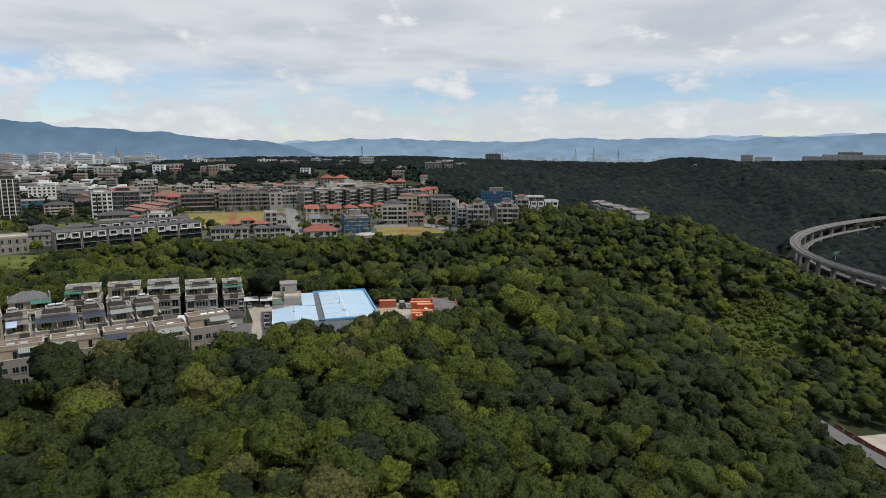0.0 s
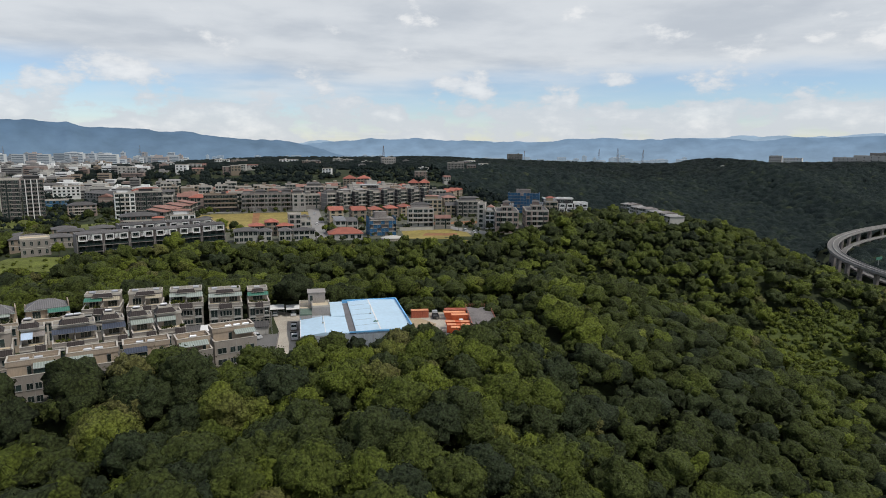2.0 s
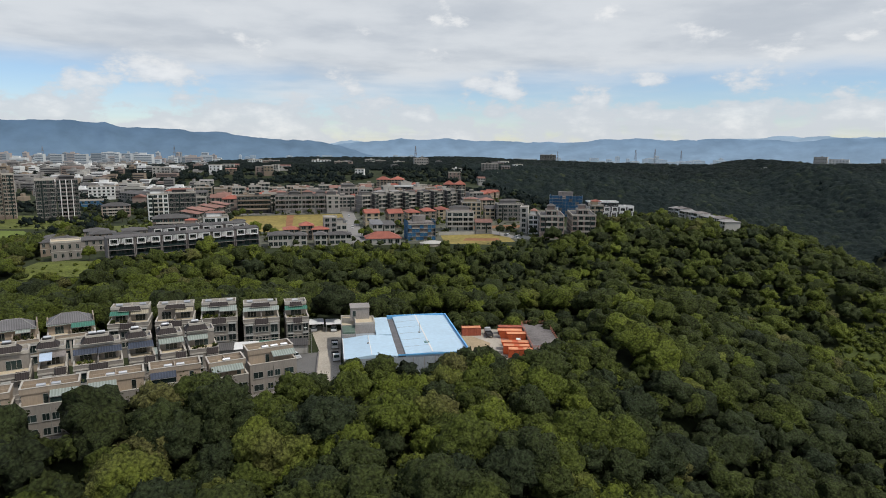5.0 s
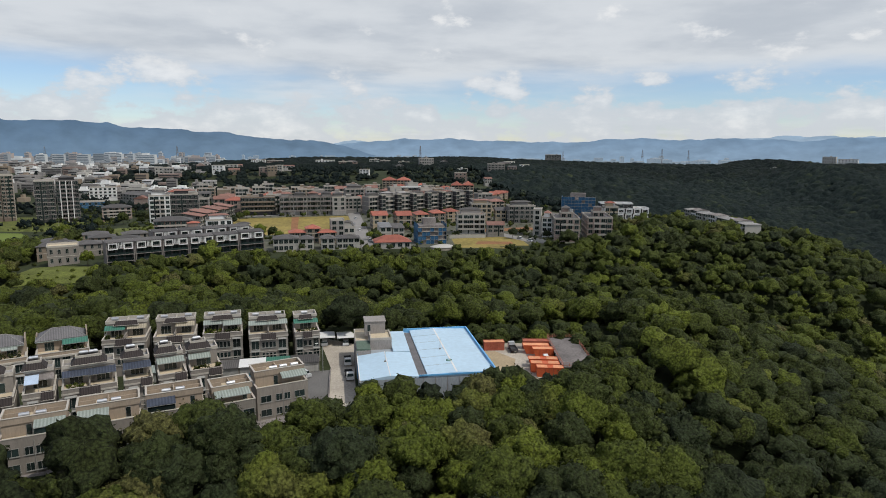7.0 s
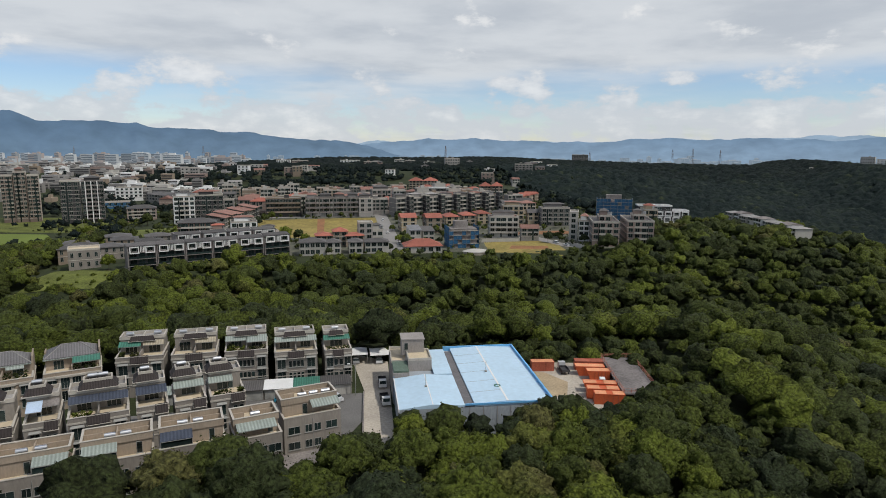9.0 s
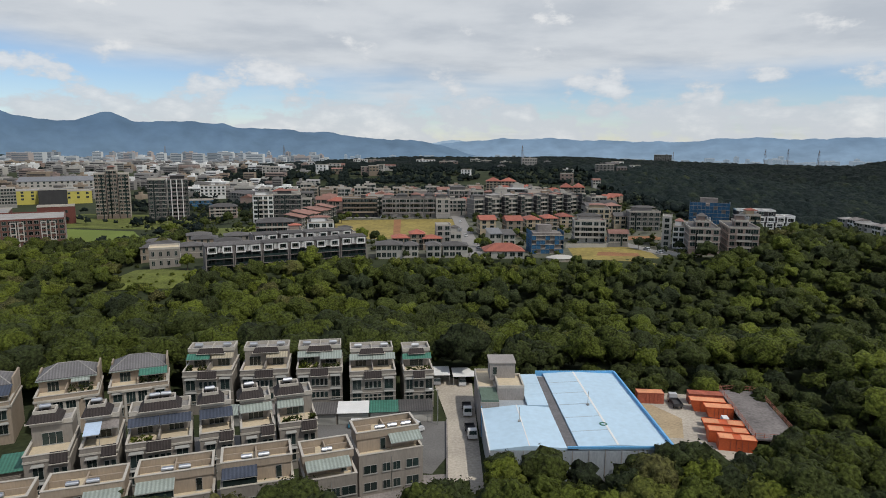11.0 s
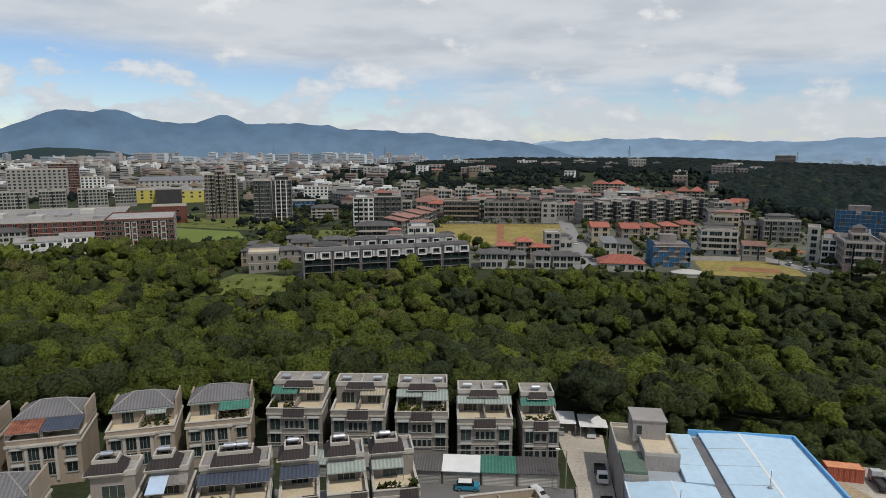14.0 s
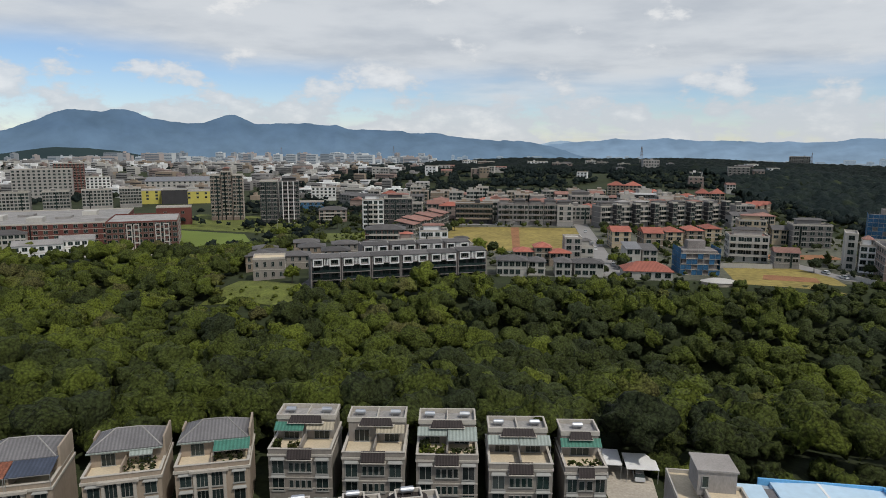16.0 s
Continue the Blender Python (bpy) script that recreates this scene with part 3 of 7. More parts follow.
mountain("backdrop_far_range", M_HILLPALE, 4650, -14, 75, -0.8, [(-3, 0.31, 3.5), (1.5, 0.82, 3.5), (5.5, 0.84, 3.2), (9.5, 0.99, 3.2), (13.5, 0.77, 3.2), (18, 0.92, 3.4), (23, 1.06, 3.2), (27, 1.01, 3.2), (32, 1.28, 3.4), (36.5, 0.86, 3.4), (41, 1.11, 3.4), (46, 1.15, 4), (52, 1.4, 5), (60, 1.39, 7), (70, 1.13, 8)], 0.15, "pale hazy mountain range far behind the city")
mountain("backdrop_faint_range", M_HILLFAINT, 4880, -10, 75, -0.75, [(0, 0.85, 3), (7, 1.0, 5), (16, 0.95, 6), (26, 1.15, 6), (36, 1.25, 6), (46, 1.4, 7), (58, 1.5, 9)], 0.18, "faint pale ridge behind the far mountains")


# ---- terrace of town houses ----
def planter(parent, x0, y0, x1, y1, z, seed, name="planting", n=70):
    """Shrubs in pots standing along a terrace wall."""
    rng = random.Random(seed)
    s = Shape()
    for _ in range(n):
        x, y = rng.uniform(x0, x1), rng.uniform(y0, y1)
        h = rng.uniform(0.2, 1.3)
        a, r = rng.uniform(0, 6.3), rng.uniform(0.15, 0.4)
        c, q = math.cos(a) * r, math.sin(a) * r
        s.add([(x - c, y - q, z + h), (x + c, y + q, z + h + rng.uniform(-0.2, 0.2)), (x - q, y + c, z + h + rng.uniform(0.1, 0.5)), (x + q * 0.5, y - c * 0.5, z + h + 0.3)], [(0, 1, 2), (0, 3, 1)])
    for _ in range(max(2, n // 14)):
        x, y = rng.uniform(x0, x1), rng.uniform(y0, y1)
        s.tube((x, y, z), (x, y, z + 0.4), 0.22, 8)
    return part(name, s, M_LEAF, parent, "leafy green pot plants")


def awning(parent, x0, x1, y0, y1, z0, z1, material, label, posts=True):
    s = Shape().slab((x0, y0, z0), (x1, y0, z0), (x1, y1, z1), (x0, y1, z1), 0.07)
    a = part("awning", s, material, parent, label)
    p = Shape().box(x0, y0 - 0.03, z0 - 0.16, x1, y0 + 0.05, z0 - 0.075)
    if posts:
        for x in (x0 + 0.05, x1 - 0.11):
            p.box(x, y0 - 0.02, z0 - 2.3, x + 0.06, y0 + 0.04, z0 - 0.165)
    part("awning_frame", p, M_FRAME, a, "thin pale metal frame")
    return a


def town_house(x, y, rz, w, zt, awnings, label, twin=True, d=9.8, mansard="band", green=(), lit_room=True, wall=None, zb=0.0):
    """Three storeys, a roof terrace behind a parapet and a set-back top floor with tanks on its roof."""
    wall = wall or M_TAUPE
    h = thing("town_house", pose(x, y, zb, 0, 0, rz), label, "house", "terraced town houses")
    zf = zt - 0.9
    part("wall", Shape().box(0, 0, -1.5, w, d, zf - 0.01), wall, h)
    part("cornice", Shape().ring(-0.12, -0.12, w + 0.12, d + 0.12, zf - 0.35, zf - 0.012, 0.3), M_CAP, h, "pale stone cornice")
    part("string_course", Shape().box(-0.06, -0.07, zf - 4.05, w + 0.06, -0.002, zf - 3.85).box(-0.06, -0.07, 2.85, w + 0.06, -0.002, 3.05), M_CAP, h)
    part("terrace_floor", Shape().box(0.26, 0.26, zf, w - 0.26, 5.2, zf + 0.04), M_TERR, h, "cream tiled terrace floor")
    part("parapet", Shape().ring(0, 0, w, d, zf, zt - 0.1, 0.25), wall, h)
    part("coping", Shape().ring(-0.08, -0.08, w + 0.08, d + 0.08, zt - 0.1, zt, 0.4), M_CAP, h, "pale stone coping")
    py, zr = 5.2, zt + 2.55
    part("top_floor", Shape().box(0.27, py, zf + 0.001, w - 0.27, d - 0.27, zr), wall, h)
    part("roof_rim", Shape().ring(0.12, py - 0.15, w - 0.12, d - 0.12, zr, zr + 0.75, 0.28), M_CAP, h, "pale rim round the flat roof")
    part("roof_floor", Shape().box(0.41, py + 0.14, zr, w - 0.41, d - 0.41, zr + 0.05), M_FLATROOF, h)
    if mansard == "band":
        m = Shape().slab((w * 0.22, py - 0.95, zr - 0.15), (w * 0.78, py - 0.95, zr - 0.15), (w * 0.74, py - 0.16, zr + 0.72), (w * 0.26, py - 0.16, zr + 0.72), 0.12)
        part("tile_skirt", m, M_DARKTILE, h, "dark tiled roof skirt")
        part("skirt_edge", Shape().box(w * 0.20, py - 1.05, zr - 0.36, w * 0.80, py - 0.16, zr - 0.272), M_CAP, h)
    else:
        r0, r1 = (0.2, w * 0.68) if not twin else (w * 0.22, w * 0.80)
        m = Shape().frustum(r0 - 0.5, py - 0.75, r1 + 0.5, d - 1.2, zr + 0.751, zr + 1.9, 0.95, 0.95)
        part("mansard", m, M_DARKTILE, h, "dark tiled mansard roof")
        part("skirt_edge", Shape().box(r0 - 0.62, py - 0.87, zr + 0.62, r1 + 0.62, py - 0.151, zr + 0.75), M_CAP, h)
        part("tank_rim", Shape().ring(r0 + 0.42, py + 0.18, r1 - 0.42, d - 2.12, zr + 1.9, zr + 2.4, 0.22), M_CAP, h, "pale rim round the tanks")
    zk = zr + 0.05 if mansard == "band" else zr + 1.9
    spots = [w * 0.2, w * 0.8] if mansard == "band" and twin else ([w * 0.5] if mansard == "band" else ([w * 0.42, w * 0.60] if twin else [w * 0.34]))
    for sx in spots:
        part("water_tank", tank_mesh(), None, h, "shiny steel water tank", pose(sx, d - 2.2 if mansard == "band" else py + 1.9, zk))
    if twin:
        part("party_wall", Shape().box(w / 2 - 0.12, 0.26, zf + 0.041, w / 2 + 0.12, py - 0.002, zt + 0.5), wall, h)
        part("roof_divider", Shape().box(w / 2 - 0.1, py + 0.14, zr + 0.051, w / 2 + 0.1, d - 0.41, zr + 0.6), M_CAP, h) if mansard == "band" else None
    for x0, x1, deep, m, lab in awnings:
        awning(h, x0 * w, x1 * w, py - deep, py - 0.16, zt + 1.35, zt + 2.15, m, lab)
    for x0, x1 in ((0.05, 0.45), (0.55, 0.95)) if twin else ((0.12, 0.88),):
        xm, ww = (x0 + x1) / 2 * w, (x1 - x0) * w * 0.62
        window(h, xm, py, zf + 0.1, round(ww, 1), 2.1, bars=3)
    # tiled canopy over the middle bay
    c0, c1 = (w * 0.31, w * 0.69) if twin or mansard == "band" else (w * 0.58, w * 0.97)
    part("tile_canopy", Shape().slab((c0, -0.75, zt - 1.35), (c1, -0.75, zt - 1.35), (c1, 0.12, zt + 0.12), (c0, 0.12, zt + 0.12), 0.15), M_DARKTILE, h, "dark tiled canopy")
    part("canopy_edge", Shape().box(c0 - 0.12, -0.88, zt - 1.62, c1 + 0.12, -0.002, zt - 1.505), M_CAP, h)
    for k, z in enumerate((zf - 3.0, zf - 5.9)):
        if c0 > w * 0.5:
            window(h, w * 0.30, 0, z - 0.3, 1.5, 2.2, hood=True)
            for q in (0.69, 0.87):
                window(h, w * q, 0, z, 0.8, 1.4, bars=1)
        else:
            side = (0.15, 0.85) if w > 8 else (0.18, 0.84)
            for q in side:
                window(h, w * q, 0, z - 0.3, 1.9 if w > 8 else 1.5, 2.3, hood=True)
            n = 4 if w > 8 else 2
            for i in range(n):
                window(h, c0 + (c1 - c0) * (i + 0.5) / n, 0, z, 0.74 if n == 4 else 0.9, 1.55, bars=1)
    for i, (x0, x1, y0, y1) in enumerate(green):
        planter(h, x0 * w, y0, x1 * w, y1, zf + 0.04, int(x * 7 + i))
    return h


GREEN_A, SAGE_A, TAN_A, NAVY_A = "green ribbed sheet awning", "grey-green sheet awning", "faded tan awning", "dark navy awning"
town_house(-69.3, 207.2, 9, 9.9, 9.6, [(0.0, 0.48, 1.7, M_GREENSHEET, GREEN_A), (0.52, 0.97, 1.3, M_TANSHEET, TAN_A)], "taupe tiled town house with a green terrace awning and pot plants", green=((0.06, 0.16, 0.5, 2.6), (0.3, 0.48, 0.6, 1.4)))
town_house(-57.6, 208.2, 9, 9.7, 9.6, [(0.5, 0.97, 1.5, M_TANSHEET, TAN_A)], "taupe tiled town house with an open cream terrace")
town_house(-46.1, 209.4, 9, 9.5, 9.6, [(0.0, 0.5, 1.6, M_SAGE, SAGE_A), (0.51, 1.0, 3.3, M_SAGE, SAGE_A)], "taupe tiled town house with sage awnings and a planted terrace", green=((0.05, 0.46, 0.4, 2.6), (0.55, 0.95, 0.4, 1.4), (0.04, 0.2, 2.0, 4.4)))
town_house(-34.9, 209.9, 9, 9.7, 8.9, [(0.0, 0.5, 1.7, M_SAGE, SAGE_A), (0.51, 1.02, 1.9, M_SAGE, "blue-grey sheet awning")], "taupe tiled town house with a plain tiled terrace")
town_house(-23.5, 211.6, 9, 6.4, 8.5, [(0.0, 1.0, 1.5, M_GREENSHEET, "pale green glazed awning")], "narrow taupe town house at the end of the terrace", twin=False, green=((0.1, 0.9, 0.5, 1.6),))

# middle row, dark mansards
town_house(-79.7, 172.5, 21, 6.3, 8.8, [], "taupe town house with an open cream roof terrace", twin=False, mansard="full")
town_house(-72.5, 175.2, 20, 5.4, 8.8, [(0.02, 0.98, 1.5, M_CONCD, "grey sheet awning"), (0.05, 0.5, 3.6, M_BLUECLOTH, "pale blue cloth sunshade")], "narrow town house with pale blue sunshades", twin=False, mansard="full")
town_house(-66.0, 176.8, 20, 9.8, 8.8, [(0.0, 0.49, 1.9, M_NAVY, NAVY_A), (0.5, 1.0, 2.2, M_NAVY, NAVY_A)], "wide town house with charcoal awnings over a furnished terrace", mansard="full", green=((0.08, 0.4, 0.5, 1.5),))
town_house(-55.6, 180.7, 20, 5.4, 8.8, [(0.0, 1.0, 2.4, M_NAVY, NAVY_A)], "narrow town house with a glazed navy-roofed terrace", twin=False, mansard="full")
town_house(-49.4, 182.8, 20, 5.6, 8.8, [(0.0, 1.0, 1.9, M_SAGE, SAGE_A)], "narrow town house with a sage terrace awning", twin=False, mansard="full")
town_house(-43.4, 184.8, 19, 6.5, 8.8, [(0.0, 0.72, 1.6, M_SAGE, SAGE_A)], "end town house with a planted corner terrace", twin=False, mansard="full", green=((0.1, 0.6, 0.4, 1.2), (0.8, 0.97, 0.4, 1.6)))


def rear_house(x, y, rz, w, zt, label, cover, tanks, dark_bay=False, open_side=0.3):
    """Seen from its garden side: plain wall, a low roof terrace and a set-back top floor with tanks behind a rim."""
    h = thing("town_house", pose(x, y, 0, 0, 0, rz), label, "house", "garden-side town houses")
    d, zf, zr = 7.4, zt - 3.6, zt - 1.2
    part("wall", Shape().box(0, 0, -5, w, d, zf), M_TAUPE, h)
    part("parapet", Shape().ring(0, 0, w, d, zf + 0.001, zf + 0.7, 0.25), M_TAUPE, h)
    part("coping", Shape().ring(-0.07, -0.07, w + 0.07, d + 0.07, zf + 0.7, zf + 0.82, 0.38), M_CAP, h, "pale stone coping")
    part("terrace_floor", Shape().box(0.26, 0.26, zf + 0.001, w - 0.26, 2.4, zf + 0.05), M_TERR, h)
    part("top_floor", Shape().box(0.26, 2.4, zf + 0.002, w - 0.26, d - 0.26, zr), M_BEIGE, h)
    part("roof_rim", Shape().ring(0.05, 2.2, w - 0.05, d - 0.02, zr, zr + 1.15, 0.24), M_BEIGE, h, "beige rim round the flat roof")
    part("rim_coping", Shape().ring(-0.02, 2.13, w + 0.02, d + 0.05, zr + 1.15, zr + 1.25, 0.38), M_CAP, h, "pale stone coping")
    part("roof_floor", Shape().box(0.36, 2.51, zr, w - 0.36, d - 0.33, zr + 0.05), M_TERR, h, "ochre roof floor")
    part("roof_divider", Shape().box(w * 0.48, 2.51, zr + 0.051, w * 0.48 + 0.22, d - 0.33, zr + 0.95).box(w * 0.48 + 0.22, 5.2, zr + 0.051, w - 0.36, 5.4, zr + 0.95).box(0.36, 5.2, zr + 0.051, w * 0.3, 5.4, zr + 0.95), M_BEIGE, h)
    for q in tanks:
        part("water_tank", tank_mesh(), None, h, "shiny steel water tank", pose(w * q, 3.6, zr + 0.45))
    c0, c1, m, lab = cover
    awning(h, c0 * w, c1 * w, 0.1, 2.19, zf + 2.05, zr + 0.35, m, lab)
    if dark_bay:
        part("glazed_bay", Shape().box(c0 * w + 0.1, 0.3, zf + 0.83, c1 * w - 0.1, 0.36, zf + 1.9), M_GLASS, h, "dark glazed terrace bay")
    window(h, w * 0.42 if c0 > 0.3 else w * 0.8, 2.4, zf + 0.1, 0.9, 2.0, bars=1)
    for z in (zf - 2.6, zf - 5.6):
        for q, ww in ((0.17, 2.2), (0.42, 1.3), (0.58, 1.3), (0.83, 2.2)):
            window(h, w * q, 0, z, ww, 1.5, frame_m=M_FRAME)
    for z in (zf - 2.6, zf - 5.6):
        window(h, w, d * 0.4, z, 0.8, 1.2, 90, bars=1)
    part("drain_pipe", Shape().tube((w * 0.5, -0.08, -3), (w * 0.5, -0.08, zf), 0.06, 6), M_FRAME, h)
    return h


rear_house(-91.3, 151.6, 18, 10.4, 9.6, "garden-side town house with a pale awning, half hidden by trees", (0.05, 0.6, M_SAGE, SAGE_A), (0.3, 0.7))
rear_house(-80.2, 155.2, 18, 10.4, 9.6, "garden-side town house with a glazed terrace", (0.02, 0.5, M_SAGE, SAGE_A), (0.3, 0.62), dark_bay=True)
rear_house(-69.0, 158.9, 18, 10.4, 9.8, "garden-side town house with a sheet-covered terrace", (0.5, 0.97, M_SAGE, SAGE_A), (0.35, 0.6), dark_bay=True)
rear_house(-58.0, 162.6, 18, 10.6, 10.0, "garden-side town house with a pink-curtained glazed terrace", (0.02, 0.5, M_SAGE, SAGE_A), (0.4, 0.62), dark_bay=True)
rear_house(-47.3, 166.6, 17, 10.4, 10.0, "garden-side town house with a dark glazed bay", (0.02, 0.5, M_NAVY, "dark glazed lean-to roof"), (0.36, 0.6), dark_bay=True)
rear_house(-35.6, 168.8, 20, 7.9, 10.0, "narrow garden-side town house with a sage lean-to", (0.05, 0.9, M_SAGE, SAGE_A), (0.5,))
rear_house(-28.6, 176.6, 20, 10.8, 10.0, "large end town house with a ribbed pale sheet awning", (0.5, 1.0, M_SAGE, "pale ribbed sheet awning"), (0.4, 0.6, 0.82))


def hip_house(x, y, rz, w, label, cover=None, covers=(), green=False):
    """Three storeys with stone pilasters, a front terrace and a grey ribbed hipped roof."""
    h = thing("hipped_house", pose(x, y, 0, 0, 0, rz), label, "house", "houses with hipped roofs")
    d, zt = 10.5, 8.5
    zf = zt - 0.8
    part("wall", Shape().box(0, 0, -1.5, w, d, zf), M_BEIGE, h)
    part("cornice", Shape().ring(-0.2, -0.2, w + 0.2, d + 0.2, zf - 0.4, zf - 0.002, 0.4).box(w * 0.2, -0.55, zf - 0.45, w * 0.72, -0.201, zf - 0.05), M_CAP, h, "stepped pale stone cornice")
    part("terrace_floor", Shape().box(0.28, 0.28, zf, w - 0.28, 4.4, zf + 0.05), M_TERR, h)
    part("parapet", Shape().ring(0, 0, w, d, zf + 0.001, zt - 0.1, 0.26), M_BEIGE, h)
    part("coping", Shape().ring(-0.08, -0.08, w + 0.08, d + 0.08, zt - 0.1, zt, 0.42), M_CAP, h)
    part("party_wall", Shape().box(w * 0.48, 0.28, zf + 0.051, w * 0.48 + 0.22, 4.4, zt + 0.9), M_BEIGE, h)
    part("top_floor", Shape().box(0.27, 4.4, zf + 0.002, w - 0.27, d - 0.27, zt + 1.9), M_BEIGE, h)
    part("side_wall", Shape().box(w - 0.26, 4.4, zt + 0.001, w + 0.04, d, zt + 3.2), M_BEIGE, h, "raised side gable wall")
    part("side_wall", Shape().box(-0.04, 7.5, zt + 0.001, 0.26, d, zt + 2.6), M_BEIGE, h, "low side gable wall")
    part("roof", Shape().hip(0.0, 3.7, w - 0.3, d, zt + 2.08, 2.0), M_GREYTILE, h, "grey ribbed hipped roof")
    rx0, rx1, ry0, ry1, rz0 = 0.0, w - 0.3, 3.7, d, zt + 2.08
    ym, half = (ry0 + ry1) / 2, (ry1 - ry0) / 2
    ridge = Shape().tube((rx0 + half, ym, rz0 + 2.0), (rx1 - half, ym, rz0 + 2.0), 0.14, 6)
    for ex, ey, rx in ((rx0, ry0, rx0 + half), (rx0, ry1, rx0 + half), (rx1, ry0, rx1 - half), (rx1, ry1, rx1 - half)):
        ridge.tube((ex, ey, rz0), (rx, ym, rz0 + 2.0), 0.11, 6)
    part("ridge_tiles", ridge, M_FLATROOF, h, "paler ridge tiles")
    part("fascia", Shape().ring(-0.15, 3.5, w - 0.28, d + 0.1, zt + 1.72, zt + 1.9, 0.5), M_SAGE, h, "pale green eaves board")
    for x0, x1, y0, m, lab in covers:
        awning(h, x0 * w, x1 * w, y0, 3.9, zt + 1.25, zt + 2.0, m, lab)
    for q in (0.25, 0.74):
        window(h, w * q, 4.4, zf + 0.1, 2.0, 2.0, bars=3)
    for z in (zf - 2.75, zf - 5.6):
        for q, ww in ((0.14, 1.5), (0.86, 1.5)):
            window(h, w * q, 0, z, ww + 0.2, 1.9, hood=True)
        for q in (0.36, 0.56):
            window(h, w * q, 0, z - 0.2, 1.7, 2.3, bars=3)
    for q in (0.26, 0.46, 0.66):
        part("pilaster", kept("pilaster", lambda: Shape().box(-0.22, -0.24, 0, 0.22, -0.002, 6.3).box(-0.3, -0.3, 6.0, 0.3, -0.002, 6.3).mesh("pilaster", M_CAP)), None, h, "pale stone pilaster", pose(w * q, 0, 0.9))
    if green:
        planter(h, 0.52 * w, 0.5, 0.9 * w, 3.6, zf + 0.05, int(w * 10))
    return h


hip_house(-81.6, 201.3, 22, 10.8, "beige house with a grey hipped roof and green terrace glazing", covers=((0.5, 1.0, 1.4, M_GREENSHEET, "translucent green terrace roof"),), green=True)
hip_house(-93.0, 195.9, 24, 10.8, "beige house with a grey hipped roof and open terrace", covers=((0.55, 0.85, 3.0, M_SAGE, SAGE_A),), green=True)
hip_house(-106.6, 190.0, 24, 11.0, "beige house with a rusty and a slate terrace roof", covers=((0.0, 0.46, -0.1, M_RUST, "rusty red ribbed terrace roof"), (0.47, 1.0, -0.1, M_NAVY, "slate-grey terrace roof")))
hip_house(-119.0, 184.5, 24, 11.0, "beige house with a dark terrace roof", covers=((0.0, 1.0, 0.4, M_NAVY, "slate-grey terrace roof"),))
hip_house(-94.5, 166.5, 22, 9.5, "beige house with a grey hipped roof beside the lane", covers=((0.0, 0.6, 0.8, M_SAGE, SAGE_A),))

# low garages and sheds along the lane
def garage(x, y, rz, w, roof_m, door_m, label, deep=4.6):
    g = thing("garage", pose(x, y, 0, 0, 0, rz), label, "garage", "garages along the lane")
    part("wall", Shape().box(0, 0.12, 0, w, deep, 2.55), M_TAUPE, g)
    part("roof", Shape().slab((-0.1, -0.35, 2.62), (w - 0.02, -0.35, 2.62), (w - 0.02, deep, 3.15), (-0.1, deep, 3.15), 0.07), roof_m, g)
    prof = [(0.03 if i % 2 else 0.07, 0.02 + i * 0.125) for i in range(19)] + [(0.118, 2.27), (0.118, 0.02)]
    n = len(prof)
    dr = Shape().add([(xx, yy, zz) for xx in (0.35, w - 0.35) for yy, zz in prof], [tuple(range(n)), tuple(range(2 * n - 1, n - 1, -1))] + [(i, n + i, n + (i + 1) % n, (i + 1) % n) for i in range(n)])
    part("roller_door", dr, door_m, g, "slatted roller door")
    part("door_frame", Shape().box(0.15, 0, 0, 0.34, 0.117, 2.5).box(w - 0.34, 0, 0, w - 0.15, 0.117, 2.5).box(0.34, 0, 2.3, w - 0.34, 0.117, 2.5), M_FRAME, g)
    return g


garage(-42.5, 202.6, 5, 5.8, M_DKROOF, M_FRAME, "garage with a dark grimy sheet roof")
garage(-36.6, 203.2, 5, 6.4, M_WHITE, M_FRAME, "garage with a white sheet roof")
garage(-30.1, 203.8, 5, 5.9, M_GREENSHEET, M_OFFWHITE, "garage with a green sheet roof")
garage(-24.1, 204.4, 5, 7.0, M_DKROOF, M_OFFWHITE, "garage with a dark sheet roof and pale door")
garage(-72.0, 198.5, 18, 6.5, M_SAGE, M_FRAME, "garage with a mossy pale roof", 4.0)
garage(-60.5, 201.5, 9, 8.5, M_SAGE, M_FRAME, "garage with a pale green roof", 4.0)
garage(-51.5, 202.2, 7, 8.5, M_CONCD, M_FRAME, "garage with a grey lean-to roof", 4.0)
garage(-89.0, 178.5, 22, 5.0, M_GREENSHEET, M_TAUPE, "garage with a bright green sheet roof", 6.0)

# lane, forecourt and factory drive
setting("lane", Shape().prism([(-41, 188), (-17, 184), (-14.5, 190), (-14.5, 205.2), (-42, 203)], -0.3, 0.05), M_ASPHALT, "worn grey asphalt lane between the houses", "road")
setting("back_lane", Shape().prism([(-112, 168), (-84, 172.5), (-41, 190.5), (-42, 200), (-70, 196.5), (-84, 191), (-112, 181)], -0.3, 0.045), M_ASPHALT, "shaded asphalt lane behind the houses", "road")
setting("garden_lane", Shape().prism([(-95, 150), (-16, 173), (-14, 184), (-40, 182), (-100, 166)], -0.3, 0.04), M_CONCD, "narrow concrete lane between two rows of houses", "road")
setting("drive", Shape().prism([(-14.2, 172), (-8.2, 176), (-8.2, 226), (-16, 232), (-17, 224), (-14.2, 206)], -0.3, 0.06), M_CONC, "dusty concrete drive beside the factory", "road")
setting("kerb", Shape().prism([(-14.5, 172), (-14.2, 172), (-14.2, 205), (-14.5, 205)], -0.3, 0.55), M_CONCD, "low concrete kerb wall along the drive", "kerb")


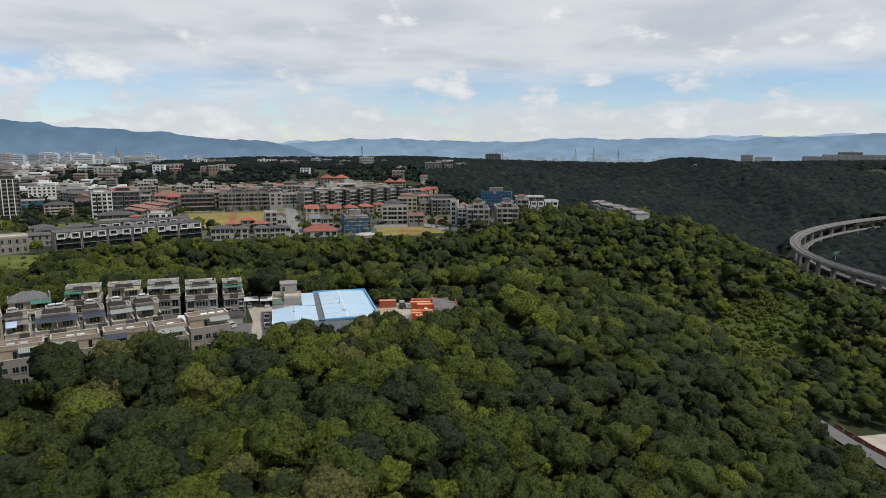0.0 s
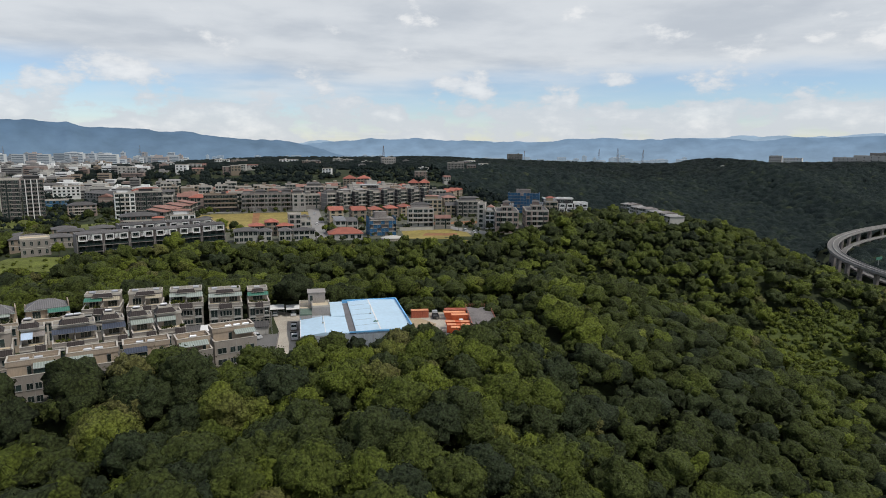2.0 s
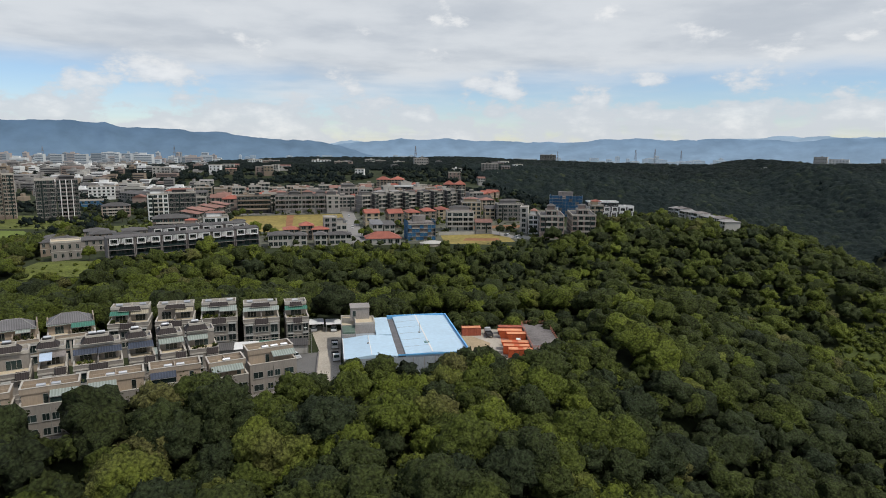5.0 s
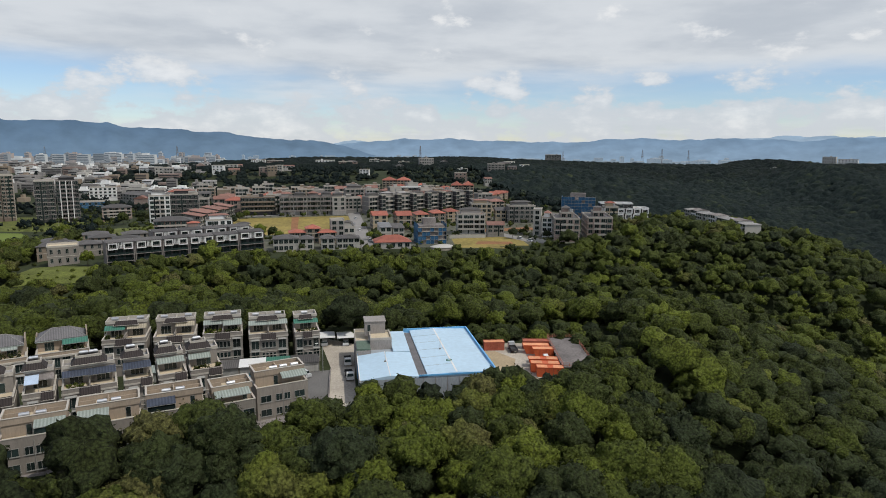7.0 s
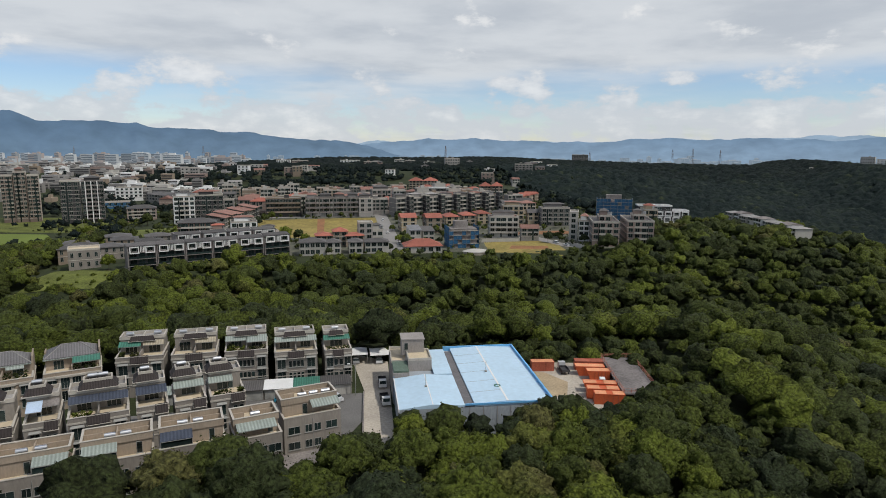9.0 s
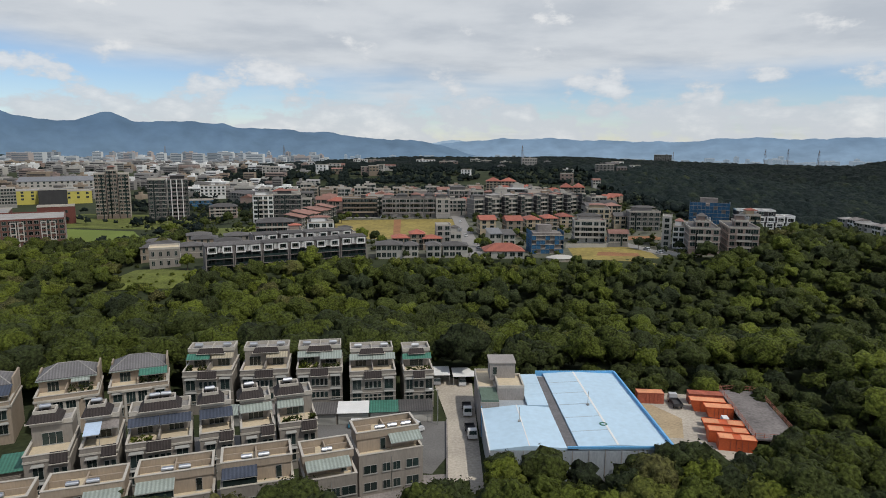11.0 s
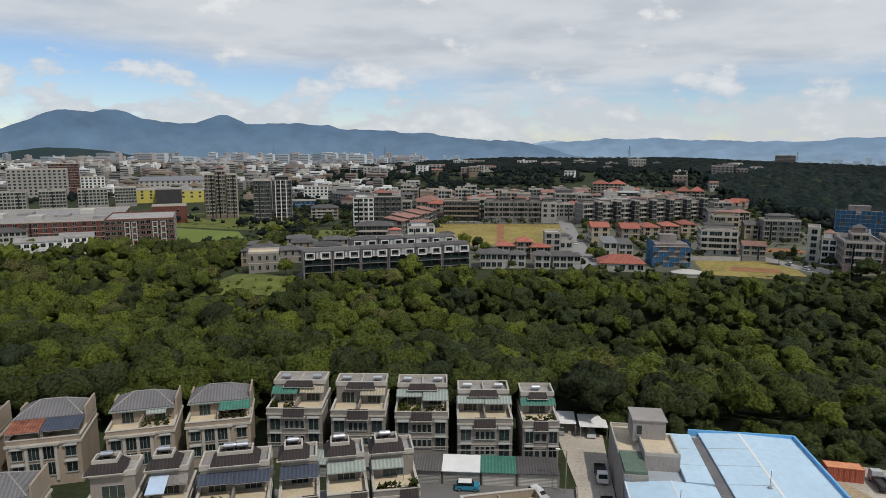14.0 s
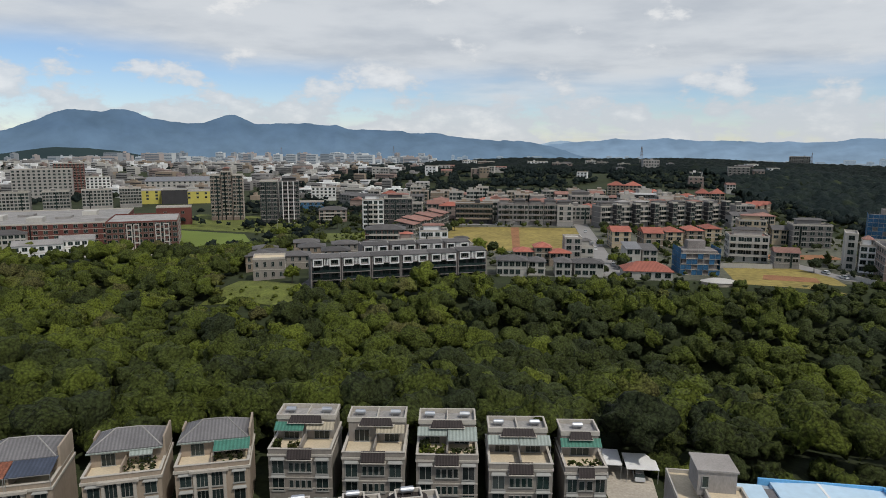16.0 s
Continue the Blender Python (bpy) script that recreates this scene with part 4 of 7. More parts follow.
# ---- factory with the pale blue roof ----
fac = thing("factory", pose(-7.2, 181.2, 0, 0, 0, 1.2), "low factory with a pale blue sheet-metal roof", "factory")
FW, FD = 30.6, 34.5
part("wall", Shape().box(0, 0, -3, FW, FD, 5.9), M_FACWALL, fac, "ribbed grey-blue wall")
part("roof_low", Shape().add([(0, 0, 6.0), (6.6, 0, 6.75), (13.0, 0, 6.25), (13.0, 16.8, 6.25), (6.6, 16.8, 6.75), (0, 16.8, 6.0), (0, 0, 5.901), (13, 0, 5.901), (13, 16.8, 5.901), (0, 16.8, 5.901)], [(0, 1, 4, 5), (1, 2, 3, 4), (0, 6, 7, 2, 1), (5, 4, 3, 8, 9), (0, 5, 9, 6)]), M_BLUEROOF, fac, "faded pale blue roof with a low ridge")
part("roof_high", Shape().add([(14.9, 0, 6.5), (21.6, 0, 6.85), (FW, 0, 6.4), (FW, FD, 6.4), (21.6, FD, 6.85), (14.9, FD, 6.5), (14.9, 0, 5.901), (FW, 0, 5.901), (FW, FD, 5.901), (14.9, FD, 5.901)], [(0, 1, 4, 5), (1, 2, 3, 4), (0, 6, 7, 2, 1), (5, 4, 3, 8, 9), (0, 5, 9, 6), (2, 7, 8, 3)]), M_BLUEROOF, fac, "faded pale blue roof with a low ridge")
part("gutter_strip", Shape().box(13.01, 0, 5.901, 14.89, FD - 1.5, 6.2), M_TAR, fac, "dark tarred valley gutter")
for i in range(3):
    part("roof_panel", Shape().slab((8.9, 17.2 + i * 5.2, 6.5 + 0.15 * i), (12.99, 17.2 + i * 5.2, 6.5 + 0.15 * i), (12.99, 22.2 + i * 5.2, 6.7 + 0.15 * i), (8.9, 22.2 + i * 5.2, 6.7 + 0.15 * i), 0.5), M_BLUEROOF, fac)
part("ridge_cap", Shape().slab((21.4, 0, 6.88), (21.8, 0, 6.88), (21.8, FD, 6.88), (21.4, FD, 6.88), 0.05), M_WHITE, fac, "whitish ridge capping")
part("ridge_cap", Shape().slab((6.5, 0, 6.78), (6.7, 0, 6.78), (6.7, 16.8, 6.78), (6.5, 16.8, 6.78), 0.04), M_WHITE, fac)
part("edge_trim", Shape().box(FW + 0.002, -0.15, 5.6, FW + 0.35, FD + 0.15, 7.0).box(13.2, FD + 0.002, 5.6, FW, FD + 0.3, 7.0).box(13.0, -0.2, 6.25, FW, -0.002, 6.62), M_BLUETRIM, fac, "bright blue edge trim")
part("eaves_trim", Shape().box(-0.2, -0.2, 5.6, 0, 16.9, 6.05), M_WHITE, fac)
part("side_cladding", Shape().box(-0.12, 17.0, -2, -0.002, FD, 6.4), M_BLUETRIM, fac, "blue sheet side wall")
for i in range(1, 11):
    part("wall_rib", kept("wall_rib", lambda: Shape().box(-0.06, -0.07, -3, 0.06, -0.002, 5.85).mesh("wall_rib", M_FACCONC)), None, fac, at=pose(FW * i / 11, 0, 0))
for i in range(1, 6):
    part("roof_seam", kept("roof_seam", lambda: Shape().slab((15.0, -0.05, 6.53), (21.35, -0.05, 6.87), (21.35, 0.05, 6.87), (15.0, 0.05, 6.53), 0.03).mesh("roof_seam", M_FACWALL)), None, fac, at=pose(0, FD * i / 6, 0))
for k, (sx, sy, sz) in enumerate(((6.2, 9.5, 6.65), (20.5, 16.5, 6.75))):
    part("vent_pole", Shape().tube((sx, sy, sz), (sx, sy, sz + 2.8), 0.05, 6).box(sx - 0.25, sy - 0.25, sz, sx + 0.25, sy + 0.25, sz + 0.3), M_FRAME, fac, "thin vent pole on a grey foot")
ringm = Shape()
for i in range(16):
    a, b = 2 * math.pi * i / 16, 2 * math.pi * (i + 1) / 16
    ringm.prism([(21.2 + math.cos(a) * 0.42, 8 + math.sin(a) * 0.42), (21.2 + math.cos(a) * 0.72, 8 + math.sin(a) * 0.72), (21.2 + math.cos(b) * 0.72, 8 + math.sin(b) * 0.72), (21.2 + math.cos(b) * 0.42, 8 + math.sin(b) * 0.42)], 6.78, 6.92)
part("green_ring", ringm, M_GREENSHEET, fac, "faded green ring mark")
office = part("office_block", Shape().box(-0.3, 17.2, -2, 3.4, FD, 7.0).box(3.4, 21.0, 5.902, 8.8, 28.0, 8.4), M_FACCONC, fac, "concrete office block")
part("office_roof", Shape().box(0.0, 24.0, 7.0, 3.2, FD - 0.3, 7.06).box(3.7, 21.3, 8.4, 8.5, 27.7, 8.46), M_TERR, office, "cream roof floor")
part("office_rim", Shape().ring(3.4, 21.0, 8.8, 28.0, 8.401, 8.95, 0.28).ring(-0.3, 24.0, 3.399, FD, 7.001, 7.6, 0.25), M_CAP, office)
part("green_roof", Shape().box(-0.1, 17.4, 7.061, 3.3, 23.8, 7.5), mat("mossy_roof_paint", (0.10, 0.14, 0.11), 0.85, 0.25, 0.4, 3, 0.1), office, "dull green flat roof")
part("stair_tower", Shape().box(2.4, 26.6, 8.0, 7.6, 31.5, 11.6).box(2.2, 26.4, 11.6, 7.8, 31.7, 11.85), M_FACCONC, fac, "concrete stair tower")
window(fac, 3.4, 26.6, 9.2, 0.9, 1.7, bars=1)
for i in range(4):
    window(fac, -0.12, 19.5 + i * 3.6, 2.6, 1.6, 1.4, -90)


# ---- yard ----
setting("yard", Shape().prism([(24.5, 186), (42, 189), (47, 206), (47, 219), (30, 222), (24.5, 219)], -0.6, 0.05), M_CONC, "pale dusty concrete yard beside the factory", "yard")
setting("yard_stain", Shape().prism([(24.8, 199), (32, 198), (35, 207), (31, 214), (25, 215)], 0.0, 0.058), mat("tan_dust", (0.36, 0.28, 0.18), 0.95, 0.3, 0.15, 2, 0.2), "brown dust patch on the yard", "yard")


def container(x, y, rz, length, label, open_top=False, top_m=None, body_m=None, sloped=False):
    c = thing("container", pose(x, y, 0.05, 0, 0, rz), label, "container", "orange skips and containers")
    body_m = body_m or M_ORANGE
    L, W, H = length, 2.4, 2.45
    if sloped:
        part("body", Shape().add([(0.9, 0, 0), (L, 0, 0), (L, W, 0), (0.9, W, 0), (0, 0, H - 0.12), (L, 0, H - 0.12), (L, W, H - 0.12), (0, W, H - 0.12)], [(3, 2, 1, 0), (4, 5, 6, 7), (0, 1, 5, 4), (1, 2, 6, 5), (2, 3, 7, 6), (3, 0, 4, 7)]), body_m, c)
    else:
        part("body", Shape().box(0, 0, 0, L, W, H - 0.12), body_m, c)
    part("rim", Shape().ring(-0.05, -0.05, L + 0.05, W + 0.05, H - 0.12, H, 0.16), body_m, c)
    if open_top:
        part("roof", Shape().box(0.11, 0.11, H - 0.119, L * 0.4, W - 0.11, H - 0.03).box(L * 0.62, 0.11, H - 0.119, L - 0.11, W - 0.11, H - 0.03), top_m or M_ORANGETOP, c, "sun-faded lid")
    else:
        part("roof", Shape().box(0.11, 0.11, H - 0.119, L - 0.11, W - 0.11, H - 0.02), top_m or M_ORANGETOP, c, "sun-faded lid")
    for i in range(1, 5):
        part("rib", kept("rib", lambda: Shape().box(-0.05, -0.06, 0.1, 0.05, -0.001, 2.3).mesh("rib", M_REDSTEEL)), None, c, at=pose(1.0 + (L - 1.4) * i / 5, 0, 0))
    return c


container(28.0, 215.0, -4, 5.8, "dull red shipping container at the yard's back", body_m=M_REDSTEEL)
container(39.3, 214.6, -8, 7.2, "dark red framed skip with an open top", open_top=True, body_m=M_REDSTEEL, top_m=M_REDSTEEL)
container(38.2, 211.0, -10, 7.2, "orange skip with a faded lid", sloped=True)
container(40.0, 207.4, -8, 5.6, "bright orange skip with sloping ends", sloped=True)
container(36.5, 200.0, -12, 7.6, "orange skip with a patched lid", open_top=True, sloped=True)
container(36.2, 196.6, -12, 7.2, "orange skip partly open on top", open_top=True)
container(36.8, 193.4, -12, 6.6, "orange skip half hidden under the trees", open_top=True)

plat = thing("loading_platform", pose(43.6, 193.6, 0, 0, 0, -8.5), "stained steel deck platform with rusty railings", "platform")
PL, PW = 24.5, 8.2
part("deck", Shape().box(0, 0, 1.9, PW, PL, 2.2), M_PLAT, plat)
for i in range(6):
    for xx in (0.3, PW - 0.5):
        part("leg", kept("platleg", lambda: Shape().box(0, 0, -9, 0.25, 0.25, 1.9).mesh("leg", M_CONCD)), None, plat, at=pose(xx, 0.4 + i * 4.6, 0))
for n, (x0, y0, x1, y1) in enumerate(((0.05, 0, 0.05, PL), (PW - 0.05, 0, PW - 0.05, PL), (0, 0.05, PW, 0.05), (0, PL - 0.05, PW, PL - 0.05))):
    rl = Shape()
    for zz in (2.6, 2.95, 3.3):
        rl.tube((x0, y0, zz), (x1, y1, zz), 0.04, 6)
    cnt = 12 if n < 2 else 5
    for i in range(cnt + 1):
        px, py2 = x0 + (x1 - x0) * i / cnt, y0 + (y1 - y0) * i / cnt
        rl.tube((px, py2, 2.2), (px, py2, 3.3), 0.045, 6)
    part("railing", rl, M_REDRAIL, plat, "rusty red tube railing")

shed = thing("shed", pose(27.2, 186.2, 0, 0, 0, 14), "low shed with a charcoal sheet roof at the yard's edge", "shed")
part("wall", Shape().box(0, 0, -2, 6.0, 3.6, 2.1), M_CONCD, shed)
part("roof", Shape().slab((-0.3, -0.3, 2.15), (6.3, -0.3, 2.15), (6.3, 3.9, 2.6), (-0.3, 3.9, 2.6), 0.06), M_NAVY, shed)

for x, y, w in ((-19.0, 224.5, 5.6), (-12.8, 223.8, 5.4)):
    cp = thing("carport", pose(x, y, 0, 0, 0, 4), "open white sheet-roofed carport", "carport", "carports")
    part("roof", Shape().slab((0, 0, 2.6), (w, 0, 2.6), (w, 5, 3.0), (0, 5, 3.0), 0.08), M_WHITE, cp)
    for px in (0.1, w - 0.2):
        for py2 in (0.1, 4.8):
            part("post", kept("cpost", lambda: Shape().box(0, 0, 0, 0.1, 0.1, 2.5).mesh("post", M_FRAME)), None, cp, at=pose(px, py2, 0))


def vehicle(x, y, rz, paint, label, kind="car", z=0.06, roof_m=None):
    c = thing("truck" if kind == "truck" else "car", pose(x, y, z, 0, 0, rz), label, "truck" if kind == "truck" else "car", "parked vehicles")
    if kind == "truck":
        part("cargo_bed", Shape().box(-2.6, -0.95, 0.75, 1.0, 0.95, 0.9).ring(-2.6, -0.95, 1.0, 0.95, 0.9, 1.35, 0.06), M_DARKGREY, c)
        part("cab", Shape().frustum(1.05, -0.92, 2.6, 0.92, 0.45, 2.1, 0.18, 0.08), paint, c)
        part("windscreen", Shape().slab((2.57, -0.75, 1.3), (2.57, 0.75, 1.3), (2.46, 0.7, 1.95), (2.46, -0.7, 1.95), 0.05), M_GLASS, c)
        wheels = ((-1.7, 0.85), (1.8, 0.85), (-1.7, -0.85), (1.8, -0.85))
    else:
        part("body", Shape().frustum(-2.05, -0.88, 2.05, 0.88, 0.3, 0.98, 0.12, 0.06), paint, c)
        part("cabin", Shape().frustum(-1.85, -0.82, 1.05, 0.82, 0.981, 1.45, 0.38, 0.12), M_GLASS, c)
        part("roof", Shape().box(-1.5, -0.70, 1.451, 0.68, 0.70, 1.52), roof_m or paint, c)
        for yy in (-0.6, 0.6):
            part("headlight", kept("hl", lambda: Shape().box(0, -0.2, 0, 0.06, 0.2, 0.16).mesh("headlight", M_WHITE)), None, c, at=pose(1.99, yy, 0.62))
        wheels = ((-1.3, 0.82), (1.3, 0.82), (-1.3, -0.82), (1.3, -0.82))
    for wx, wy in wheels:
        wl_ = part("wheel", kept("wheel", lambda: Shape().tube((0, -0.1, 0), (0, 0.1, 0), 0.32, 14).mesh("tyre", M_RUBBER)), None, c, at=pose(wx, wy, 0.32))
        part("rim", kept("rim", lambda: Shape().tube((0, -0.115, 0), (0, 0.115, 0), 0.18, 10).mesh("rim", M_STEEL)), None, wl_)
    return c


vehicle(-32.2, 202.3, 5, M_CARBLUE, "teal small car with a white roof", roof_m=M_WHITE)
vehicle(-20.6, 201.6, -55, M_CARSILVER, "silver car parked by the garages")
vehicle(-9.6, 199.0, -84, M_WHITE, "white light truck with an empty dark bed", "truck")
vehicle(-10.0, 209.5, -88, M_WHITE, "white light truck beside the factory", "truck")
vehicle(-16.5, 226.5, 90, M_CARSILVER, "grey car under the carport")
vehicle(-10.5, 226.0, 90, M_CARSILVER, "dark car under the carport")
vehicle(40.5, 203.7, -10, M_WHITE, "tipper truck with a blue bed and white cab", "truck")
vehicle(36.0, 214.0, 88, M_CARSILVER, "small grey forklift truck in the yard", "truck")


def street_lamp(x, y, rz=0, hgt=7.5, z=None):
    s = thing("street_lamp", pose(x, y, height(x, y) if z is None else z, 0, 0, rz), "slim grey street lamp post", "street lamp", "street lamps")
    part("post", Shape().tube((0, 0, -0.3), (0, 0, hgt), 0.09, 8), M_FRAME, s)
    part("arm", Shape().tube((0, 0, hgt), (1.3, 0, hgt + 0.3), 0.05, 6), M_FRAME, s)
    part("lamp_head", Shape().box(1.1, -0.14, hgt + 0.2, 1.8, 0.14, hgt + 0.36), M_WHITE, s)
    return s


street_lamp(-16.2, 203.5, 180)
street_lamp(-112, 364, 90)
street_lamp(-222, 552, 90, 9)


# ---- the town ----
draped("pavement", [(-112, 388), (150, 404), (150, 705), (-168, 700)], M_LOT, "patchy paved and grassy building plots of the town", "pavement", 0.03, 20)
draped("dry_field", [(-78, 452), (-4.5, 467), (-8.5, 561), (-97, 550)], M_DRY, "vacant plot of dry yellow grass", "field", 0.10, 12)
draped("earth_path", [(-45.5, 459), (-41.5, 460), (-47.0, 556), (-52.5, 555)], M_EARTH, "strip of bare red earth across the field", "path", 0.16, 12)
draped("road", [(-2.5, 398), (6.5, 398), (-1.0, 640), (-11.0, 640)], M_STREET, "straight grey asphalt street through the town", "road", 0.14, 15)
draped("cross_road", [(-150, 556), (-2, 571), (-2, 578), (-150, 563)], M_STREET, "asphalt cross street beyond the field", "road", 0.12, 15)
draped("dry_plot", [(51, 393), (94, 387), (97, 434), (54, 428)], M_DRY, "vacant plot of dry grass and red earth", "field", 0.10, 10)
draped("earth_patch", [(64, 404), (86, 401), (88, 411), (68, 415)], M_EARTH, "patch of bare orange earth in the dry plot", "field", 0.2, 6)
draped("earth_plot", [(78, 456), (122, 462), (118, 476), (76, 470)], M_EARTH, "plot of bare orange earth", "field", 0.12, 10)
draped("side_road", [(98, 408), (106, 404), (90, 455), (80, 452)], M_STREET, "narrow asphalt street beside the flats", "road", 0.15, 10)
draped("left_road", [(-124, 330), (-118, 330), (-121, 402), (-128, 402)], M_ASPHALT, "short asphalt lane beside the dark row", "road", 0.15, 8)
draped("meadow", [(-158, 337), (-121, 337), (-123, 357), (-156, 366)], M_GRASS, "rough green meadow at the wood's edge", "meadow", 0.25, 6)
draped("lawn", [(-262, 472), (-215, 498), (-243, 542), (-320, 556)], M_LAWN, "mown bright green sports lawn", "lawn", 0.2, 10)
draped("meadow_strip", [(-222, 500), (-140, 470), (-130, 505), (-215, 545)], M_GRASS, "green meadow strip between trees and villas", "meadow", 0.2, 10)
draped("park", [(-330, 562), (-212, 548), (-190, 640), (-345, 655)], M_GRASS, "rough green park ground below the towers", "park", 0.15, 12)
draped("schoolyard", [(-330, 420), (-240, 455), (-250, 475), (-340, 470)], M_CONC, "pale paved school yard", "pavement", 0.2, 12)


FOOT = []


def block(x, y, rz, w, d, h, floors, bays, wall, label, roof="flat", roof_m=None, name="house", category="house", group="", z=None, trim=None, side=None, balcony=None, hut=True, frame_m=None, ww=2.0, bands=True, eaves=0.80):
    """A storeyed building, its front foot at (x, y): walls, floor bands, windows one by one, and a roof."""
    zb = height(x, y) if z is None else z
    FOOT.append((x, y, radians(rz), w, d))
    label = label if len(label.split()) > 3 else label + " of the town"
    b = thing(name, pose(x, y, zb, 0, 0, rz), label, category, group)
    rng = random.Random(int(abs(x) * 13 + abs(y) * 7))
    wh = h if roof == "flat" else h * eaves
    part("wall", Shape().box(-w / 2, 0, -3, w / 2, d, wh), wall, b)
    fh = wh / floors
    trim = trim or M_CAP
    if bands:
        s = Shape()
        for i in range(1, floors):
            s.box(-w / 2 - 0.15, -0.15, i * fh - 0.12, w / 2 + 0.15, d + 0.15, i * fh + 0.12)
        if floors > 1:
            part("floor_band", s, trim, b)
    if roof == "flat":
        part("parapet", Shape().ring(-w / 2 - 0.1, -0.1, w / 2 + 0.1, d + 0.1, wh, wh + 0.9, 0.3), trim, b)
        part("roof", Shape().box(-w / 2 + 0.2, 0.2, wh, w / 2 - 0.2, d - 0.2, wh + 0.1), roof_m or rng.choice((M_FLATROOF, M_DKROOF, M_OFFWHITE, M_FLATROOF)), b)
        if hut:
            if w < 24 and d < 24 and y < 640:
                part("attic", Shape().box(-w * 0.36, d * 0.3, wh + 0.101, w * (0.1 + 0.26 * rng.random()), d * 0.85, wh + 2.8), wall, b, "set-back attic storey")
                part("attic_roof", Shape().hip(-w * 0.40, d * 0.26, w * 0.40, d * 0.9, wh + 2.99, 0.7 + rng.random()), rng.choice((M_PINKTILE, M_DKROOF, M_DKROOF, M_REDTILE if wall in (M_TANWALL, M_CREAM, M_PINKWALL) else M_FLATROOF)), b, "low roof of the attic")
            hx = rng.uniform(-w * 0.25, w * 0.25)
            part("roof_hut", Shape().box(hx - 1.8, d * 0.45, wh + 0.1, hx + 1.8, d * 0.45 + 3.5, wh + 2.7), wall, b)
            part("hut_roof", Shape().box(hx - 2.0, d * 0.45 - 0.2, wh + 2.7, hx + 2.0, d * 0.45 + 3.7, wh + 2.9), trim, b)
            for k in range(2 if y < 560 else 0):
                part("water_tank", upright_tank_mesh(), None, b, "steel water tank", pose(hx + (3.0 if hx < 0 else -3.0) + k * 1.4, d * 0.6, wh + 0.1))
    elif roof == "hip":
        part("roof", Shape().hip(-w / 2 - 0.5, -0.5, w / 2 + 0.5, d + 0.5, wh + 0.18, h - wh), roof_m or M_REDTILE, b)
    elif roof == "gable":
        part("roof", Shape().gable(-w / 2 - 0.5, -0.5, w / 2 + 0.5, d + 0.5, wh, h - wh), roof_m or M_REDTILE, b)
    elif roof == "mono":
        part("roof", Shape().slab((-w / 2 - 0.4, -0.5, wh + 0.05), (w / 2 + 0.4, -0.5, wh + 0.05), (w / 2 + 0.4, d + 0.4, h), (-w / 2 - 0.4, d + 0.4, h), 0.2), roof_m or M_GREYROOF, b)
    # added dark strip on the facade, stands in for the shade of a recess
    if bays >= 3 and floors >= 3 and y < 700:
        gx = (rng.randrange(bays - 1) + 1) / bays * w - w / 2
        part("stair_glazing", Shape().box(gx - 0.45, -0.22, 0.6, gx + 0.45, -0.151, wh - 0.4), M_GLASS, b, "dark strip standing in for a shaded recess")
    hw = min(2.2, fh * 0.66)
    ww_ = round(min(ww * (1.25 if ww == 2.0 else 1.0), w / bays * 0.8), 1)
    me = small_window(ww_, round(hw, 1), frame_m or M_FRAME)
    for f in range(floors):
        for i in range(bays):
            wx = -w / 2 + w * (i + 0.5) / bays
            if f == 0 and (y > 560 or rng.random() < 0.25):
                continue
            part("window", me, None, b, at=pose(wx, 0, f * fh + fh * 0.28))
    if balcony:
        for f in range(1, floors):
            part("balcony", Shape().box(-w * balcony / 2, -1.3, f * fh - 0.15, w * balcony / 2, -0.151, f * fh + 0.1).box(-w * balcony / 2, -1.3, f * fh + 0.101, w * balcony / 2, -1.2, f * fh + 1.0), trim, b)
    if side and y < 640:
        n = max(1, int(d / 4))
        tx, turn = (w / 2, 90) if side > 0 else (-w / 2, -90)
        for f in range(floors):
            for i in range(n):
                part("window", me, None, b, at=pose(tx, d * (i + 0.5) / n, f * fh + fh * 0.28, 0, 0, turn))
    return b


